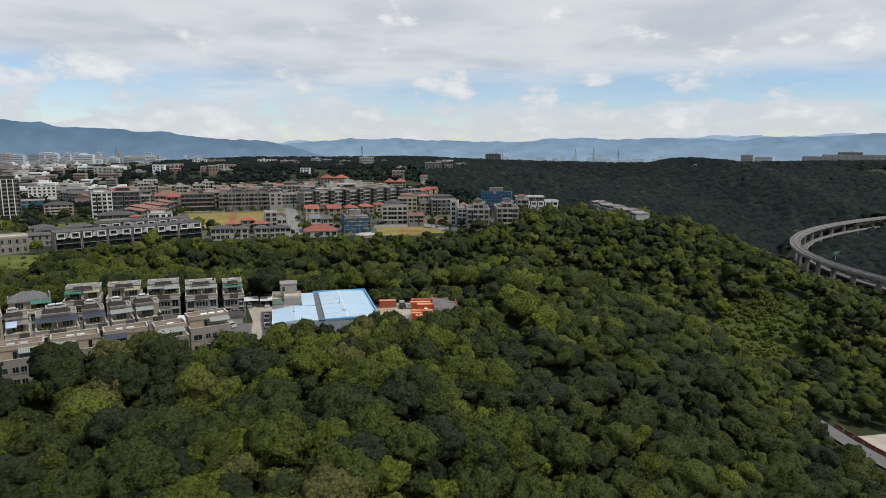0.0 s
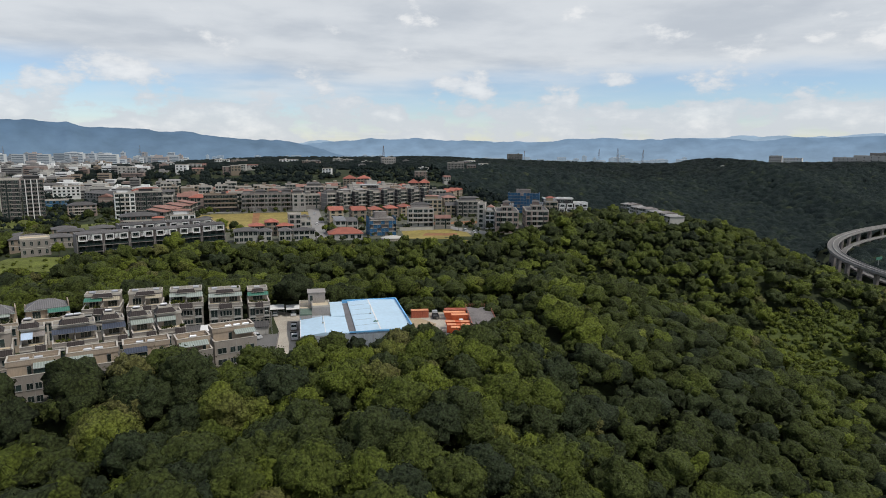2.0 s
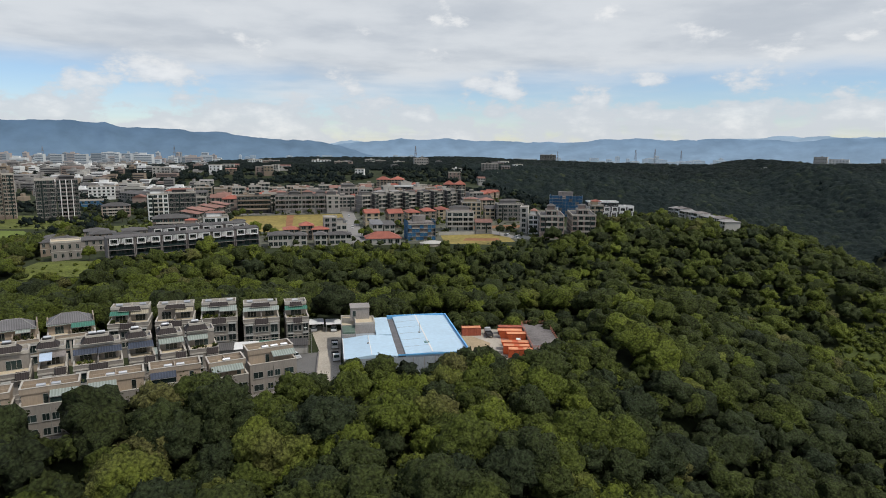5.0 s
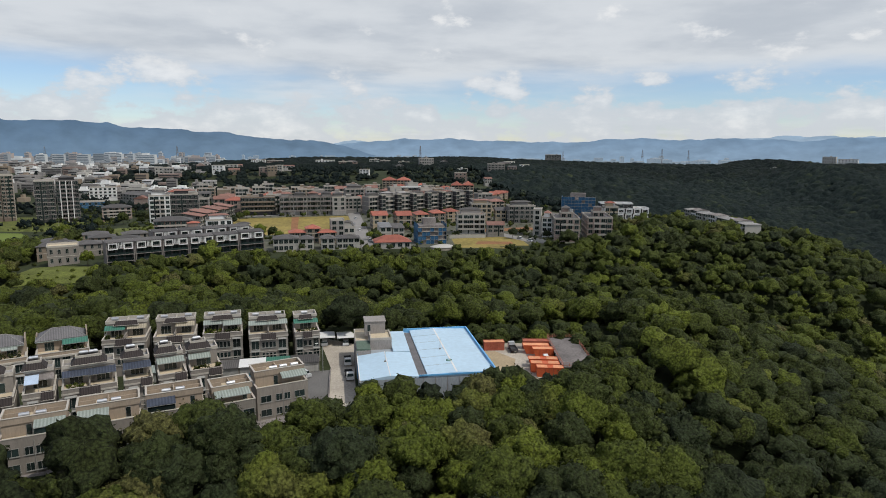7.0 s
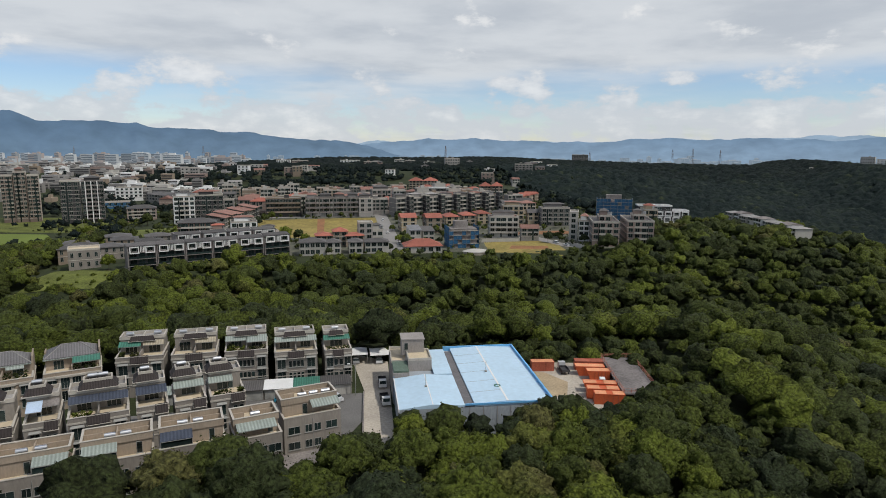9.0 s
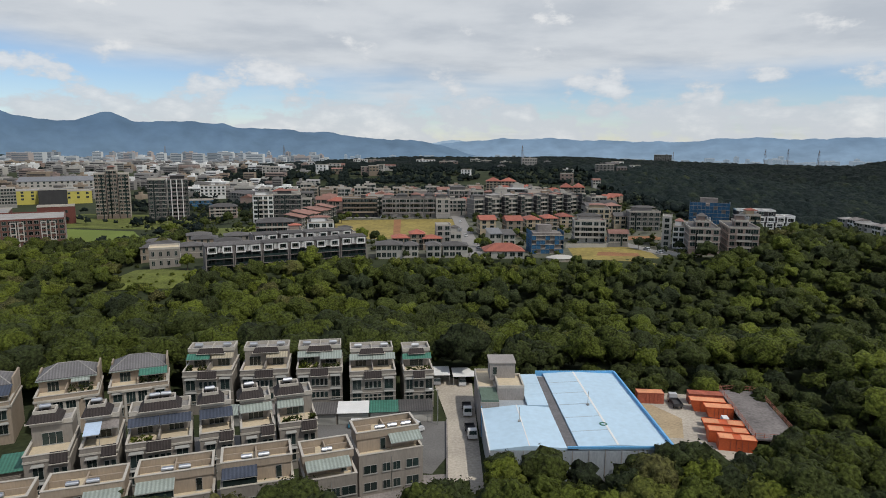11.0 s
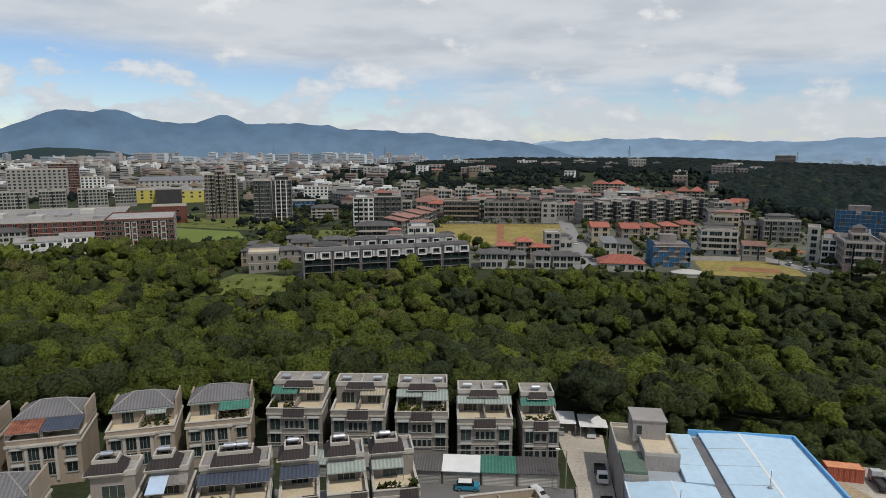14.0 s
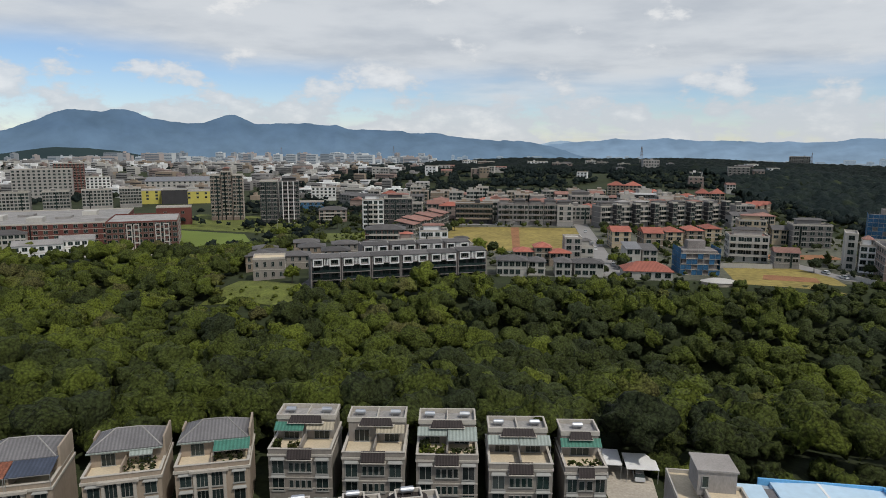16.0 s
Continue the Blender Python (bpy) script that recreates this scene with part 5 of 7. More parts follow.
# dark row on the town's edge: white frames on charcoal
def dark_unit(x, y, rz, w=11.6, d=13.0, h=12.2, odd=False, kind_label=""):
    u = thing("town_house", pose(x, y, 0, 0, 0, rz), kind_label or "charcoal modern town house with white facade frames", "house", "charcoal terrace on the rim")
    part("wall", Shape().box(0.3, 1.4, -3, w - 0.3, d, h - 0.9), M_DARKGREY, u)
    part("side_fin", Shape().box(-0.12, 0, -3, 0.28, d, h - 0.5).box(w - 0.28, 0, -3, w + 0.12, d, h - 0.5), M_CONCD, u, "grey concrete fin wall")
    part("roof", Shape().slab((-0.2, -0.4, h - 0.25), (w + 0.1, -0.4, h - 0.25), (w + 0.1, d * 0.42, h + 0.55), (-0.2, d * 0.42, h + 0.55), 0.25), M_DKROOF, u, "grey ribbed metal roof")
    part("rear_roof", Shape().box(0.29, d * 0.42 + 0.01, h - 0.9, w - 0.29, d, h - 0.5), M_FLATROOF, u)
    for f, z in enumerate((0.2, 3.2, 6.2)):
        part("floor_slab", kept(("dslab", w), lambda: Shape().box(0.29, -0.2, 2.55, w - 0.29, 1.39, 2.85).mesh("floor_slab", M_CONCD)), None, u, "grey slab edge", pose(0, 0, z))
        for q in (0.2, 0.5, 0.8):
            part("window", kept("dwin", lambda: Shape().frame_xz(-1.35, 1.35, 0, 2.3, -0.1, 0, 0.08).box(-1.27, -0.04, 0.08, 1.27, -0.004, 2.22, 1).box(-0.03, -0.08, 0.08, 0.03, -0.041, 2.22).mesh("window", M_DARKGREY, M_GLASS)), None, u, at=pose(w * q, 1.4, z + 0.15))
        part("balcony_rail", kept(("drail", w), lambda: Shape().box(0.3, -0.15, 0, w - 0.3, -0.08, 0.9).mesh("balcony_rail", M_GLASS)), None, u, "dark glass balustrade", pose(0, 0, z - 0.14))
    fr = Shape()
    for a, b in ((0.06, 0.40), (0.62, 0.96)):
        fr.frame_xz(w * a, w * b, h - 3.8, h - 0.7, -0.3, 0.9, 0.45)
    for q in (0.44, 0.49, 0.54, 0.59):
        fr.box(w * q, -0.1, h - 3.4, w * q + 0.26, 0.6, h - 0.55)
    part("white_frame", fr, M_WHITE, u, "bold white facade frame")
    for q in (0.10, 0.66):
        part("box_window", Shape().box(w * q, 0.5, h - 3.3, w * (q + 0.26), 1.39, h - 1.1), M_DARKGREY, u)
    for q in (0.23, 0.79):
        window(u, w * q, 0.5, h - 2.9, 2.0, 1.6)
    return u


ROW = math.degrees(math.atan2(32, 66.3))
first = dark_unit(-118.8, 353.2, ROW)
cr, sr = math.cos(radians(ROW)), math.sin(radians(ROW))
for i in range(1, 5):
    copy_thing(first, pose(-118.8 + cr * 12.15 * i, 353.2 + sr * 12.15 * i, 0, 0, 0, ROW))
dark_unit(-118.8 + cr * 60.8, 353.2 + sr * 60.8, ROW, w=12.6, h=12.6, kind_label="end house of the charcoal terrace with tall white panels")
for i in range(4):
    copy_thing(first, pose(-112 + cr * (18 + 12.6 * i) - sr * 26, 353.2 + sr * (18 + 12.6 * i) + cr * 26, 0.6, 0, 0, ROW))

# villas by the lane
V = "tan villa with a dark shallow hipped roof"
for i, (vx, vy) in enumerate(((-143, 367), (-158, 390), (-140, 389), (-126, 404), (-158, 402), (-142, 414), (-170, 420), (-152, 432), (-128, 424), (-112, 428))):
    block(vx, vy, 22, 13, 11, 8.6 if i < 2 else 7.8, 2, 4, (M_TAUPE, M_TANWALL)[i % 2], "taupe villa with a cream roof terrace behind a parapet" if i == 0 else V, "flat" if i == 0 else "hip", M_TERR if i == 0 else (M_DKROOF, M_SAGE if i == 2 else M_DKROOF)[i % 2], "villa", "villa", "villas on the rim", side=1, ww=1.3, hut=False)

block(-117, 460, 12, 22, 14, 11.5, 3, 7, M_DBRICK, "dark brick villa with a slate roof", "hip", M_DKROOF, "villa", "villa", side=1, balcony=0.8)
block(-87, 449, 14, 15, 12, 10.5, 3, 4, M_WHITE, "white modern house with large openings", side=1, balcony=0.5, ww=2.4)
block(-99, 436, 14, 9, 9, 7.5, 2, 3, M_PINKWALL, "salmon rendered house", side=1)
block(-66, 412, 18, 9, 10, 9.5, 3, 3, M_GREYWALL, "dark grey house with rooftop tanks")
block(-144, 532, 18, 14, 12, 19.5, 6, 4, M_WHITE, "tall white apartment house with stepped top", side=1, balcony=0.4, name="apartment_block", category="building")
block(-133, 558, 14, 20, 14, 18.0, 5, 5, M_DARKGREY, "charcoal apartment block", side=1, name="apartment_block", category="building")
for i in range(6):
    block(-106 + i * 1.8, 494 + i * 11.5, 82, 11, 12, 11.0 + (i % 2), 3, 3, (M_GREYWALL, M_DARKGREY)[i % 2], "terraced house with a brown tiled roof", "mono", M_PINKTILE, group="terrace along the side street", side=-1)

block(-80, 571, 7, 27, 14, 14.2, 4, 8, M_DARKGREY, "dark terrace of flats with deep balconies", roof_m=M_FLATROOF, balcony=0.95, name="apartment_block", category="building", trim=M_TANWALL)
for i in range(4):
    block(-57 + i * 10.6, 565 + i * 1.3, 7, 10.4, 13, 14.8, 4, 4, M_GREYWALL, "grey stone-clad terraced flats with slate roof", roof_m=M_DKROOF, group="grey terrace beyond the field", name="apartment_block", category="building", trim=M_CONCD, balcony=0.7, ww=2.4)
block(-15.5, 568, 7, 11, 16, 14.2, 4, 2, M_GREYWALL, "grey end block of flats", name="apartment_block", category="building", side=1)
block(-2, 622, 6, 17, 14, 17, 5, 4, M_GREYWALL, "grey apartment house beside the street", name="apartment_block", category="building", side=-1)
for i in range(7):
    block(14 + i * 13.5, 566 + i * 7.2, 24, 12.6, 13, 14.5 - 0.25 * i, 4, 3, M_GREYWALL, "terraced flats with black stair towers", group="terrace with dark stair towers", name="apartment_block", category="building", trim=M_CAP, balcony=0.6)
    block(20.4 + i * 13.5, 562.8 + i * 7.2, 24, 3.8, 5, 16.2, 5, 1, M_DARKGREY, "black stair tower of the terrace", group="dark stair towers", name="stair_tower", category="tower", hut=False)
for i, (px, py, ph) in enumerate(((13, 476, 12), (29, 470, 12.5), (44, 492, 10), (57, 500, 10), (70, 514, 9.5))):
    block(px, py, 6, 10 if i < 2 else 9.5, 15, ph, 3, 2, (M_CREAM, M_TANWALL)[i % 2], "cream house with a faded red ridge roof", "gable" if i < 2 else "hip", M_REDTILE, side=-1, group="cream houses with red roofs")
block(-42, 391, 6, 13, 11, 8.6, 2, 5, M_OFFWHITE, "off-white twin villa with grey tile roof", "hip", M_DKROOF, "villa", "villa", side=1)
block(-31.5, 395, 6, 7.5, 9, 7.6, 2, 2, M_OFFWHITE, "small off-white villa with grey tile roof", "hip", M_DKROOF, "villa", "villa")
block(-38, 418, 8, 9, 10, 8.0, 2, 3, M_TANWALL, "tan house with an orange-red tiled roof", "hip", M_REDTILE, "villa", "villa")
block(-29, 420, 8, 8, 9, 10.5, 3, 2, M_TANWALL, "tan house with a raised orange-red roof", "hip", M_REDTILE, "villa", "villa")
block(-21, 418, 8, 10, 10, 7.8, 2, 3, M_TANWALL, "low tan house with an orange-red roof", "hip", M_REDTILE, "villa", "villa")
block(-15, 424, 6, 8, 9, 12.5, 4, 2, M_GREYWALL, "slim grey tower house", hut=False)
block(-8.5, 427, 6, 7, 8, 8.0, 2, 2, M_OFFWHITE, "low white house beside the tower house")
block(-20, 394, 4, 7, 10, 7.8, 2, 2, M_OFFWHITE, "off-white villa with grey roof terrace", "hip", M_DKROOF, "villa", "villa")
block(-9, 396, 4, 12.5, 10, 7.4, 2, 4, M_OFFWHITE, "wide off-white villa with grey roof", "hip", M_DKROOF, "villa", "villa")
block(15.5, 394, 2, 20, 12, 7.0, 1, 5, M_OFFWHITE, "low hall with a broad red hipped roof", "hip", M_REDTILE, "hall", "building", bands=False, eaves=0.52)
block(14, 432, 6, 7, 12, 9, 2, 2, M_OFFWHITE, "white house with skewed grey roofs", "mono", M_GREYROOF)
block(22, 434, 6, 7, 12, 8, 2, 2, M_OFFWHITE, "white house with a skewed grey roof", "mono", M_DKROOF)
block(70, 446, -6, 18, 13, 12.6, 4, 5, M_OFFWHITE, "large cream house with deep balconies and a red top roof", side=-1, balcony=0.96, roof_m=M_PINKTILE)
block(83, 432, -8, 10.5, 10, 9.5, 3, 3, M_GREYWALL, "pinkish grey house with a pitched roof", "gable", M_PINKTILE)
block(91, 512, -6, 15, 12, 13, 4, 4, M_CREAM, "cream apartment house with stepped top", side=-1)
block(107, 508, -6, 12, 12, 11, 3, 3, M_CREAM, "cream house with dark pitched roof", "gable", M_DKROOF, side=-1)
block(119, 500, -4, 20, 12, 12.4, 4, 5, M_GREYWALL, "grey brick block with a concrete side wall", side=1)
block(110, 433, -20, 5, 14, 16.5, 5, 1, M_OFFWHITE, "slim pale apartment tower", name="apartment_block", category="building", hut=False)
block(115, 428, -20, 6, 10, 12.0, 4, 2, M_WHITE, "narrow white house", side=-1)
for i, (px, py) in enumerate(((121, 408), (143, 411))):
    block(px, py, -14, 15, 30, 13.5, 4, 4, M_PINKWALL, "pinkish tiled block of flats with roof huts", side=-1, name="apartment_block", category="building", roof_m=M_DKROOF, balcony=0.5)
    block(px + 3, py + 10, -14, 7, 10, 16, 5, 2, M_PINKWALL, "upper stair block of the pinkish flats", "flat", M_DKROOF, side=-1, name="apartment_block", category="building")


def scaffolded(x, y, rz, w, d, h, label, gaps=(4,), bare=0):
    """A building under work behind blue netting on a pole scaffold."""
    b = thing("scaffolded_building", pose(x, y, height(x, y), 0, 0, rz), label, "building", "buildings under scaffold")
    part("wall", Shape().box(-w / 2 + 1, 1, -2, w / 2 - 1, d - 1, h - 1.2), M_CONCD, b, "raw concrete frame")
    n = int(w / 2.4)
    lv = int(h / 2.4)
    for f in range(lv):
        part("floor_slab", Shape().box(-w / 2 + 0.5, 0.4, h * f / lv - 0.15, w / 2 - 0.5, d - 0.4, h * f / lv + 0.15), M_CONC, b, "raw concrete floor edge")
    for f in range(lv):
        for i in range(n):
            k = (i * 7 + f * 5) % 9
            part("net", Shape().box(-w / 2 + w * i / n + 0.05, -0.05 - 0.05 * (k % 3), h * f / lv + 0.1, -w / 2 + w * (i + 1) / n - 0.05, 0.0, h * (f + 1) / lv - 0.08 - 0.1 * (k % 2)), M_NET, b) if k not in gaps and f < lv - bare else None
        for sx0, sx1 in ((-w / 2 - 0.06, -w / 2), (w / 2, w / 2 + 0.06)):
            part("side_net", Shape().box(sx0, 0.1, h * f / lv + 0.1, sx1, d - 0.1, h * (f + 1) / lv - 0.1), M_NET, b)
    poles = Shape()
    for i in range(n + 1):
        xx = -w / 2 + w * i / n
        poles.tube((xx, -0.25, -1), (xx, -0.25, h + 1.0), 0.06, 5)
    for f in range(lv + 1):
        poles.tube((-w / 2, -0.25, h * f / lv), (w / 2, -0.25, h * f / lv), 0.06, 5)
    part("scaffold", poles, M_FRAME, b, "thin scaffold poles")
    part("top_hut", Shape().box(-w * 0.25, d * 0.4, h - 1.2, w * 0.2, d * 0.8, h + 2.5), M_CONCD, b)
    return b


scaffolded(39.5, 409, 4, 17, 14, 12.0, "house under construction, half wrapped in blue netting", (4, 1, 7, 2), 1)
scaffolded(170, 520, -22, 26, 16, 17.5, "apartment tower wrapped in blue scaffold netting")

dome = thing("low_pavilion", pose(43.5, 391.5, -1.4), "low white shallow-domed pavilion roof at the wood's edge", "pavilion")
bm_ring = Shape()
rings = [[(7.6 * math.cos(k * 0.3927) * q, 4.8 * math.sin(k * 0.3927) * q, 2.6 + 1.3 * (1 - q * q)) for k in range(16)] for q in (1.0, 0.75, 0.45, 0.15)]
bm_ring.add([p for rg in rings for p in rg], [(a * 16 + k, a * 16 + (k + 1) % 16, a * 16 + 16 + (k + 1) % 16, a * 16 + 16 + k) for a in range(3) for k in range(16)] + [tuple(range(48, 64))])
part("roof", bm_ring, M_OFFWHITE, dome, "white segmented shell roof")
part("wall", Shape().prism([(7.2 * math.cos(k * 0.3927), 4.5 * math.sin(k * 0.3927)) for k in range(16)], -2, 2.6), M_CONC, dome)
for x0, y0, x1, y1 in ((53, 429, 76, 430), (76.5, 430, 77.5, 437), (100, 415, 108, 396)):
    a = math.degrees(math.atan2(y1 - y0, x1 - x0))
    bw = thing("boundary_wall", pose(x0, y0, height(x0, y0), 0, 0, a), "white plastered plot boundary wall", "wall", "plot boundary walls")
    part("panel", Shape().box(0, 0, -0.5, math.hypot(x1 - x0, y1 - y0), 0.2, 2.2), M_OFFWHITE, bw)
    part("coping", Shape().box(-0.05, -0.06, 2.201, math.hypot(x1 - x0, y1 - y0) + 0.05, 0.26, 2.3), M_CAP, bw)
for vx, vy, va, vm, vl in ((-122.6, 366, 94, M_WHITE, "white car on the short lane"), (-120.2, 378, 94, M_CARSILVER, "grey car on the short lane"), (4.0, 424, 92, M_CARSILVER, "grey car parked along the street"), (3.6, 441, 92, M_WHITE, "white car parked along the street"), (-1.2, 470, 92, M_WHITE, "white car at the street's side"), (2.2, 498, 92, M_CARSILVER, "silver car on the street"), (-2.8, 540, 92, M_CARSILVER, "dark car far along the street"), (-30, 570, 6, M_WHITE, "white car on the cross street"), (-62, 566.5, 6, M_CARSILVER, "grey car on the cross street"), (96, 422, 110, M_CARSILVER, "grey car by the flats"), (99.5, 412, 110, M_CARSILVER, "dark car by the flats")):
    vehicle(vx, vy, va, vm, vl, z=height(vx, vy) + 0.17)

# white-framed charcoal terrace on the far rim
for i in range(6):
    b = block(187 + i * 6.0, 508 - i * 1.2, -12, 5.8, 12, 13 - (3.5 if i > 3 else 0), 4 if i < 4 else 3, 1, M_DARKGREY, "charcoal house with bold white facade frames", group="white-framed terrace", trim=M_WHITE, ww=3.2, frame_m=M_WHITE, hut=False)
    part("white_frame", Shape().frame_xz(-2.7, 2.2, 1.2, 5.4, -0.9, -0.16, 0.7).frame_xz(-2.2, 2.7, 5.8, 9.4, -0.8, -0.16, 0.7), M_WHITE, b)
block(176, 470, -12, 9, 12, 14, 4, 3, M_CREAM, "cream house by the wood", side=-1)

# long houses on the spur
for i in range(9):
    block(255 - i * 0.8 + (i % 2) * 1.2, 508 - i * 10.0, 265, 9.4, 9 + (i % 3), (6.4, 7.2, 6.0)[i % 3], 2, 3, (M_OFFWHITE, M_WHITE, M_OFFWHITE)[i % 3], "off-white terraced house with a grey-brown roof on the wooded spur", ("hip", "gable")[i % 2], (M_FLATROOF, M_CONCD, M_FLATROOF)[i % 3], group="terrace on the spur", z=2.9 - 0.12 * i, bands=False)

# left of the town: school, towers, halls
LB = 30
school = block(-272, 468, LB, 40, 46, 17, 5, 12, M_DBRICK, "red brick school building with white window bays", side=1, name="school", category="school", hut=False, trim=M_BRICK)
for q in (-0.22, -0.12, 0.18, 0.3):
    part("white_bay", Shape().frame_xz(40 * q, 40 * q + 3.2, 0.5, 16.0, -0.9, -0.17, 0.5).box(40 * q + 0.5, -0.8, 4.2, 40 * q + 2.7, -0.171, 4.9).box(40 * q + 0.5, -0.8, 8.2, 40 * q + 2.7, -0.171, 8.9).box(40 * q + 0.5, -0.8, 12.2, 40 * q + 2.7, -0.171, 12.9), M_OFFWHITE, school, "pale concrete window bay")
wing = block(-345, 462, LB, 100, 92, 14, 4, 18, M_BRICK, "long red brick school wing with pale flat roof", name="school", category="school", hut=False, roof_m=M_FLATROOF)
for k in range(7):
    part("roof_plant", Shape().box(-44 + k * 13, 14 + (k % 3) * 18, 14.1, -35 + k * 13, 26 + (k % 3) * 18, 15.6 + (k % 2) * 1.4), M_OFFWHITE if k % 2 else M_FLATROOF, wing, "pale roof-top plant room")
block(-322, 580, LB, 26, 14, 14, 2, 2, M_BRICK, "blank red brick gymnasium", name="gymnasium", category="building", hut=False, bands=False)
block(-306, 424, 38, 24, 14, 11, 2, 6, M_WHITE, "white low house with grey gabled roof", "gable", M_FLATROOF)
block(-300, 447, 38, 18, 14, 10.5, 2, 5, M_WHITE, "white low house with pale gabled roof", "gable", M_FLATROOF)
block(-350, 448, 38, 22, 14, 12, 3, 7, M_OFFWHITE, "pale house with slate mansard and arched dormers", "hip", M_DKROOF)
for px, py, w in ((-508, 622, 24), (-484, 645, 22), (-462, 672, 26), (-446, 700, 20)):
    block(px, py, 36, w, 16, 19, 6, 8, M_FLATROOF, "pale grey six-storey block of flats", name="apartment_block", category="building", group="grey flats by the school", ww=2.2)
block(-600, 760, 36, 60, 18, 34, 9, 12, M_GREYWALL, "large grey apartment block", name="apartment_block", category="building")
block(-640, 850, 36, 34, 20, 38, 11, 8, M_BRICK, "tall red brick apartment tower", name="apartment_tower", category="building")
block(-560, 800, 36, 26, 16, 24, 7, 6, M_WHITE, "white apartment block", name="apartment_block", category="building")
block(-448, 738, 30, 54, 30, 14, 4, 6, M_YELLOW, "yellow panelled school hall with dark glazed corner", name="school", category="school", hut=False, bands=False)
block(-424, 742, 30, 26, 24, 15, 1, 1, M_DARKGREY, "dark glazed hall with a curved grey roof", name="hall", category="building", hut=False, bands=False, roof_m=M_GREYROOF)
block(-408, 752, 30, 34, 24, 13, 3, 4, M_YELLOW, "yellow panelled block", name="school", category="school", hut=False, bands=False)
block(-500, 880, 28, 90, 40, 20, 4, 14, M_OFFWHITE, "long hall with a grey-blue metal roof", "mono", M_GREYROOF, "hall", "building")
for dx in (-8, 0.5, 9):
    block(-297 + dx, 618 + dx * 0.35, 24, 8.2, 18, 41 if dx == 0.5 else 38, 12, 3, M_BROWNTILE, "brown tiled apartment tower with open balconies", name="apartment_tower", category="building", group="brown tower wings", side=1, hut=dx == 0.5, frame_m=M_CAP)
block(-253, 606, 22, 14, 20, 34, 10, 3, M_DARKGREY, "charcoal apartment tower", name="apartment_tower", category="building", side=1, hut=False)
tw = block(-238, 612, 22, 16, 20, 34, 10, 5, M_DARKGREY, "charcoal apartment tower with white balcony bands", name="apartment_tower", category="building", side=1, trim=M_CONCD, balcony=0.7)
for q in (-5.5, -1.2, 3.2):
    part("white_pier", Shape().box(q, -1.5, 0, q + 0.7, -1.31, 34.5), M_WHITE, tw)
block(-290, 690, 22, 15, 30, 26, 8, 3, M_OFFWHITE, "pale slab block of flats", name="apartment_block", category="building", hut=False)
block(-284, 818, 15, 28, 14, 15, 4, 6, M_WHITE, "white stepped apartment house", side=1)
block(-262, 720, 20, 26, 14, 7, 2, 5, M_NET, "low hall with blue sheet walls", name="hall", category="building", hut=False)
block(-198, 604, 18, 22, 14, 13, 4, 5, M_PINKWALL, "pinkish tan villa with hipped roof", "hip", M_DKROOF, "villa", "villa", side=1, balcony=0.7)
for i in range(5):
    block(-252 + i * 13, 790 - i * 12, -38, 15, 14, 12, 3, 3, M_GREYWALL, "grey terraced house with dark roof", "mono", M_DKROOF, group="grey receding terrace")

# far landmarks
block(588, 1835, -18, 46, 30, 30, 9, 10, M_GREYWALL, "grey slab building on the skyline", name="office_block", category="building", z=0)
block(463, 1600, -15, 66, 20, 12, 2, 10, M_BRICK, "long low building with a red roof", "hip", M_REDTILE, z=2)
block(235, 1068, -10, 28, 18, 24, 7, 5, M_GREYWALL, "grey apartment block among trees", name="apartment_block", category="building", z=2)
block(232, 1056, -10, 26, 10, 10, 3, 5, M_BRICK, "red brick lower block", name="apartment_block", category="building", z=2)
block(185, 1104, -10, 19, 14, 14, 4, 4, M_WHITE, "white house on the wooded rise", z=3)
for fx, fy, fw, fhh, fm in ((-49, 1290, 36, 14, M_WHITE), (-10, 1230, 25, 13, M_PINKWALL), (45, 1280, 18, 16, M_OFFWHITE), (66, 1280, 18, 14, M_GREYWALL), (136, 1200, 26, 20, M_GREYWALL), (-175, 1300, 26, 15, M_WHITE), (-145, 1310, 30, 13, M_PINKWALL), (100, 1250, 20, 12, M_OFFWHITE)):
    block(fx, fy, 2, fw, 16, fhh, 4, 6, fm, "small apartment house on the wooded rise", name="apartment_block", category="building", group="houses on the far rise")
rise_rng = random.Random(21)
for _ in range(24):
    fx, fy = rise_rng.uniform(-300, 330), rise_rng.uniform(960, 1300)
    block(fx, fy, rise_rng.uniform(-10, 15), rise_rng.uniform(10, 22), 12, rise_rng.uniform(8, 14), 3, 3, rise_rng.choice((M_WHITE, M_OFFWHITE, M_GREYWALL, M_PINKWALL, M_TANWALL)), "house among the trees of the far rise", rise_rng.choice(("flat", "hip", "gable")), rise_rng.choice((M_PINKTILE, M_DKROOF, M_FLATROOF)), group="houses on the far rise", hut=False, bands=False, z=height(fx, fy) + 2)
tx, ty = 51, 785
for dx in (-11, 6):
    block(tx + dx, ty, -4, 16, 16, 20, 6, 4, M_TANWALL, "tan apartment tower with a red pyramid roof", "hip", M_REDTILE, "apartment_tower", "building", side=-1, group="twin towers with red roofs")
for dx in (-6, 6):
    block(109 + dx, 690, -8, 11, 14, 20, 6, 3, M_TANWALL, "tan apartment tower with a red pyramid roof", "hip", M_REDTILE, "apartment_tower", "building", side=-1, group="twin towers with red roofs")
block(52, 705, -4, 31, 12, 13, 4, 7, M_DARKGREY, "dark flats with a white frame", name="apartment_block", category="building", trim=M_WHITE, hut=False)
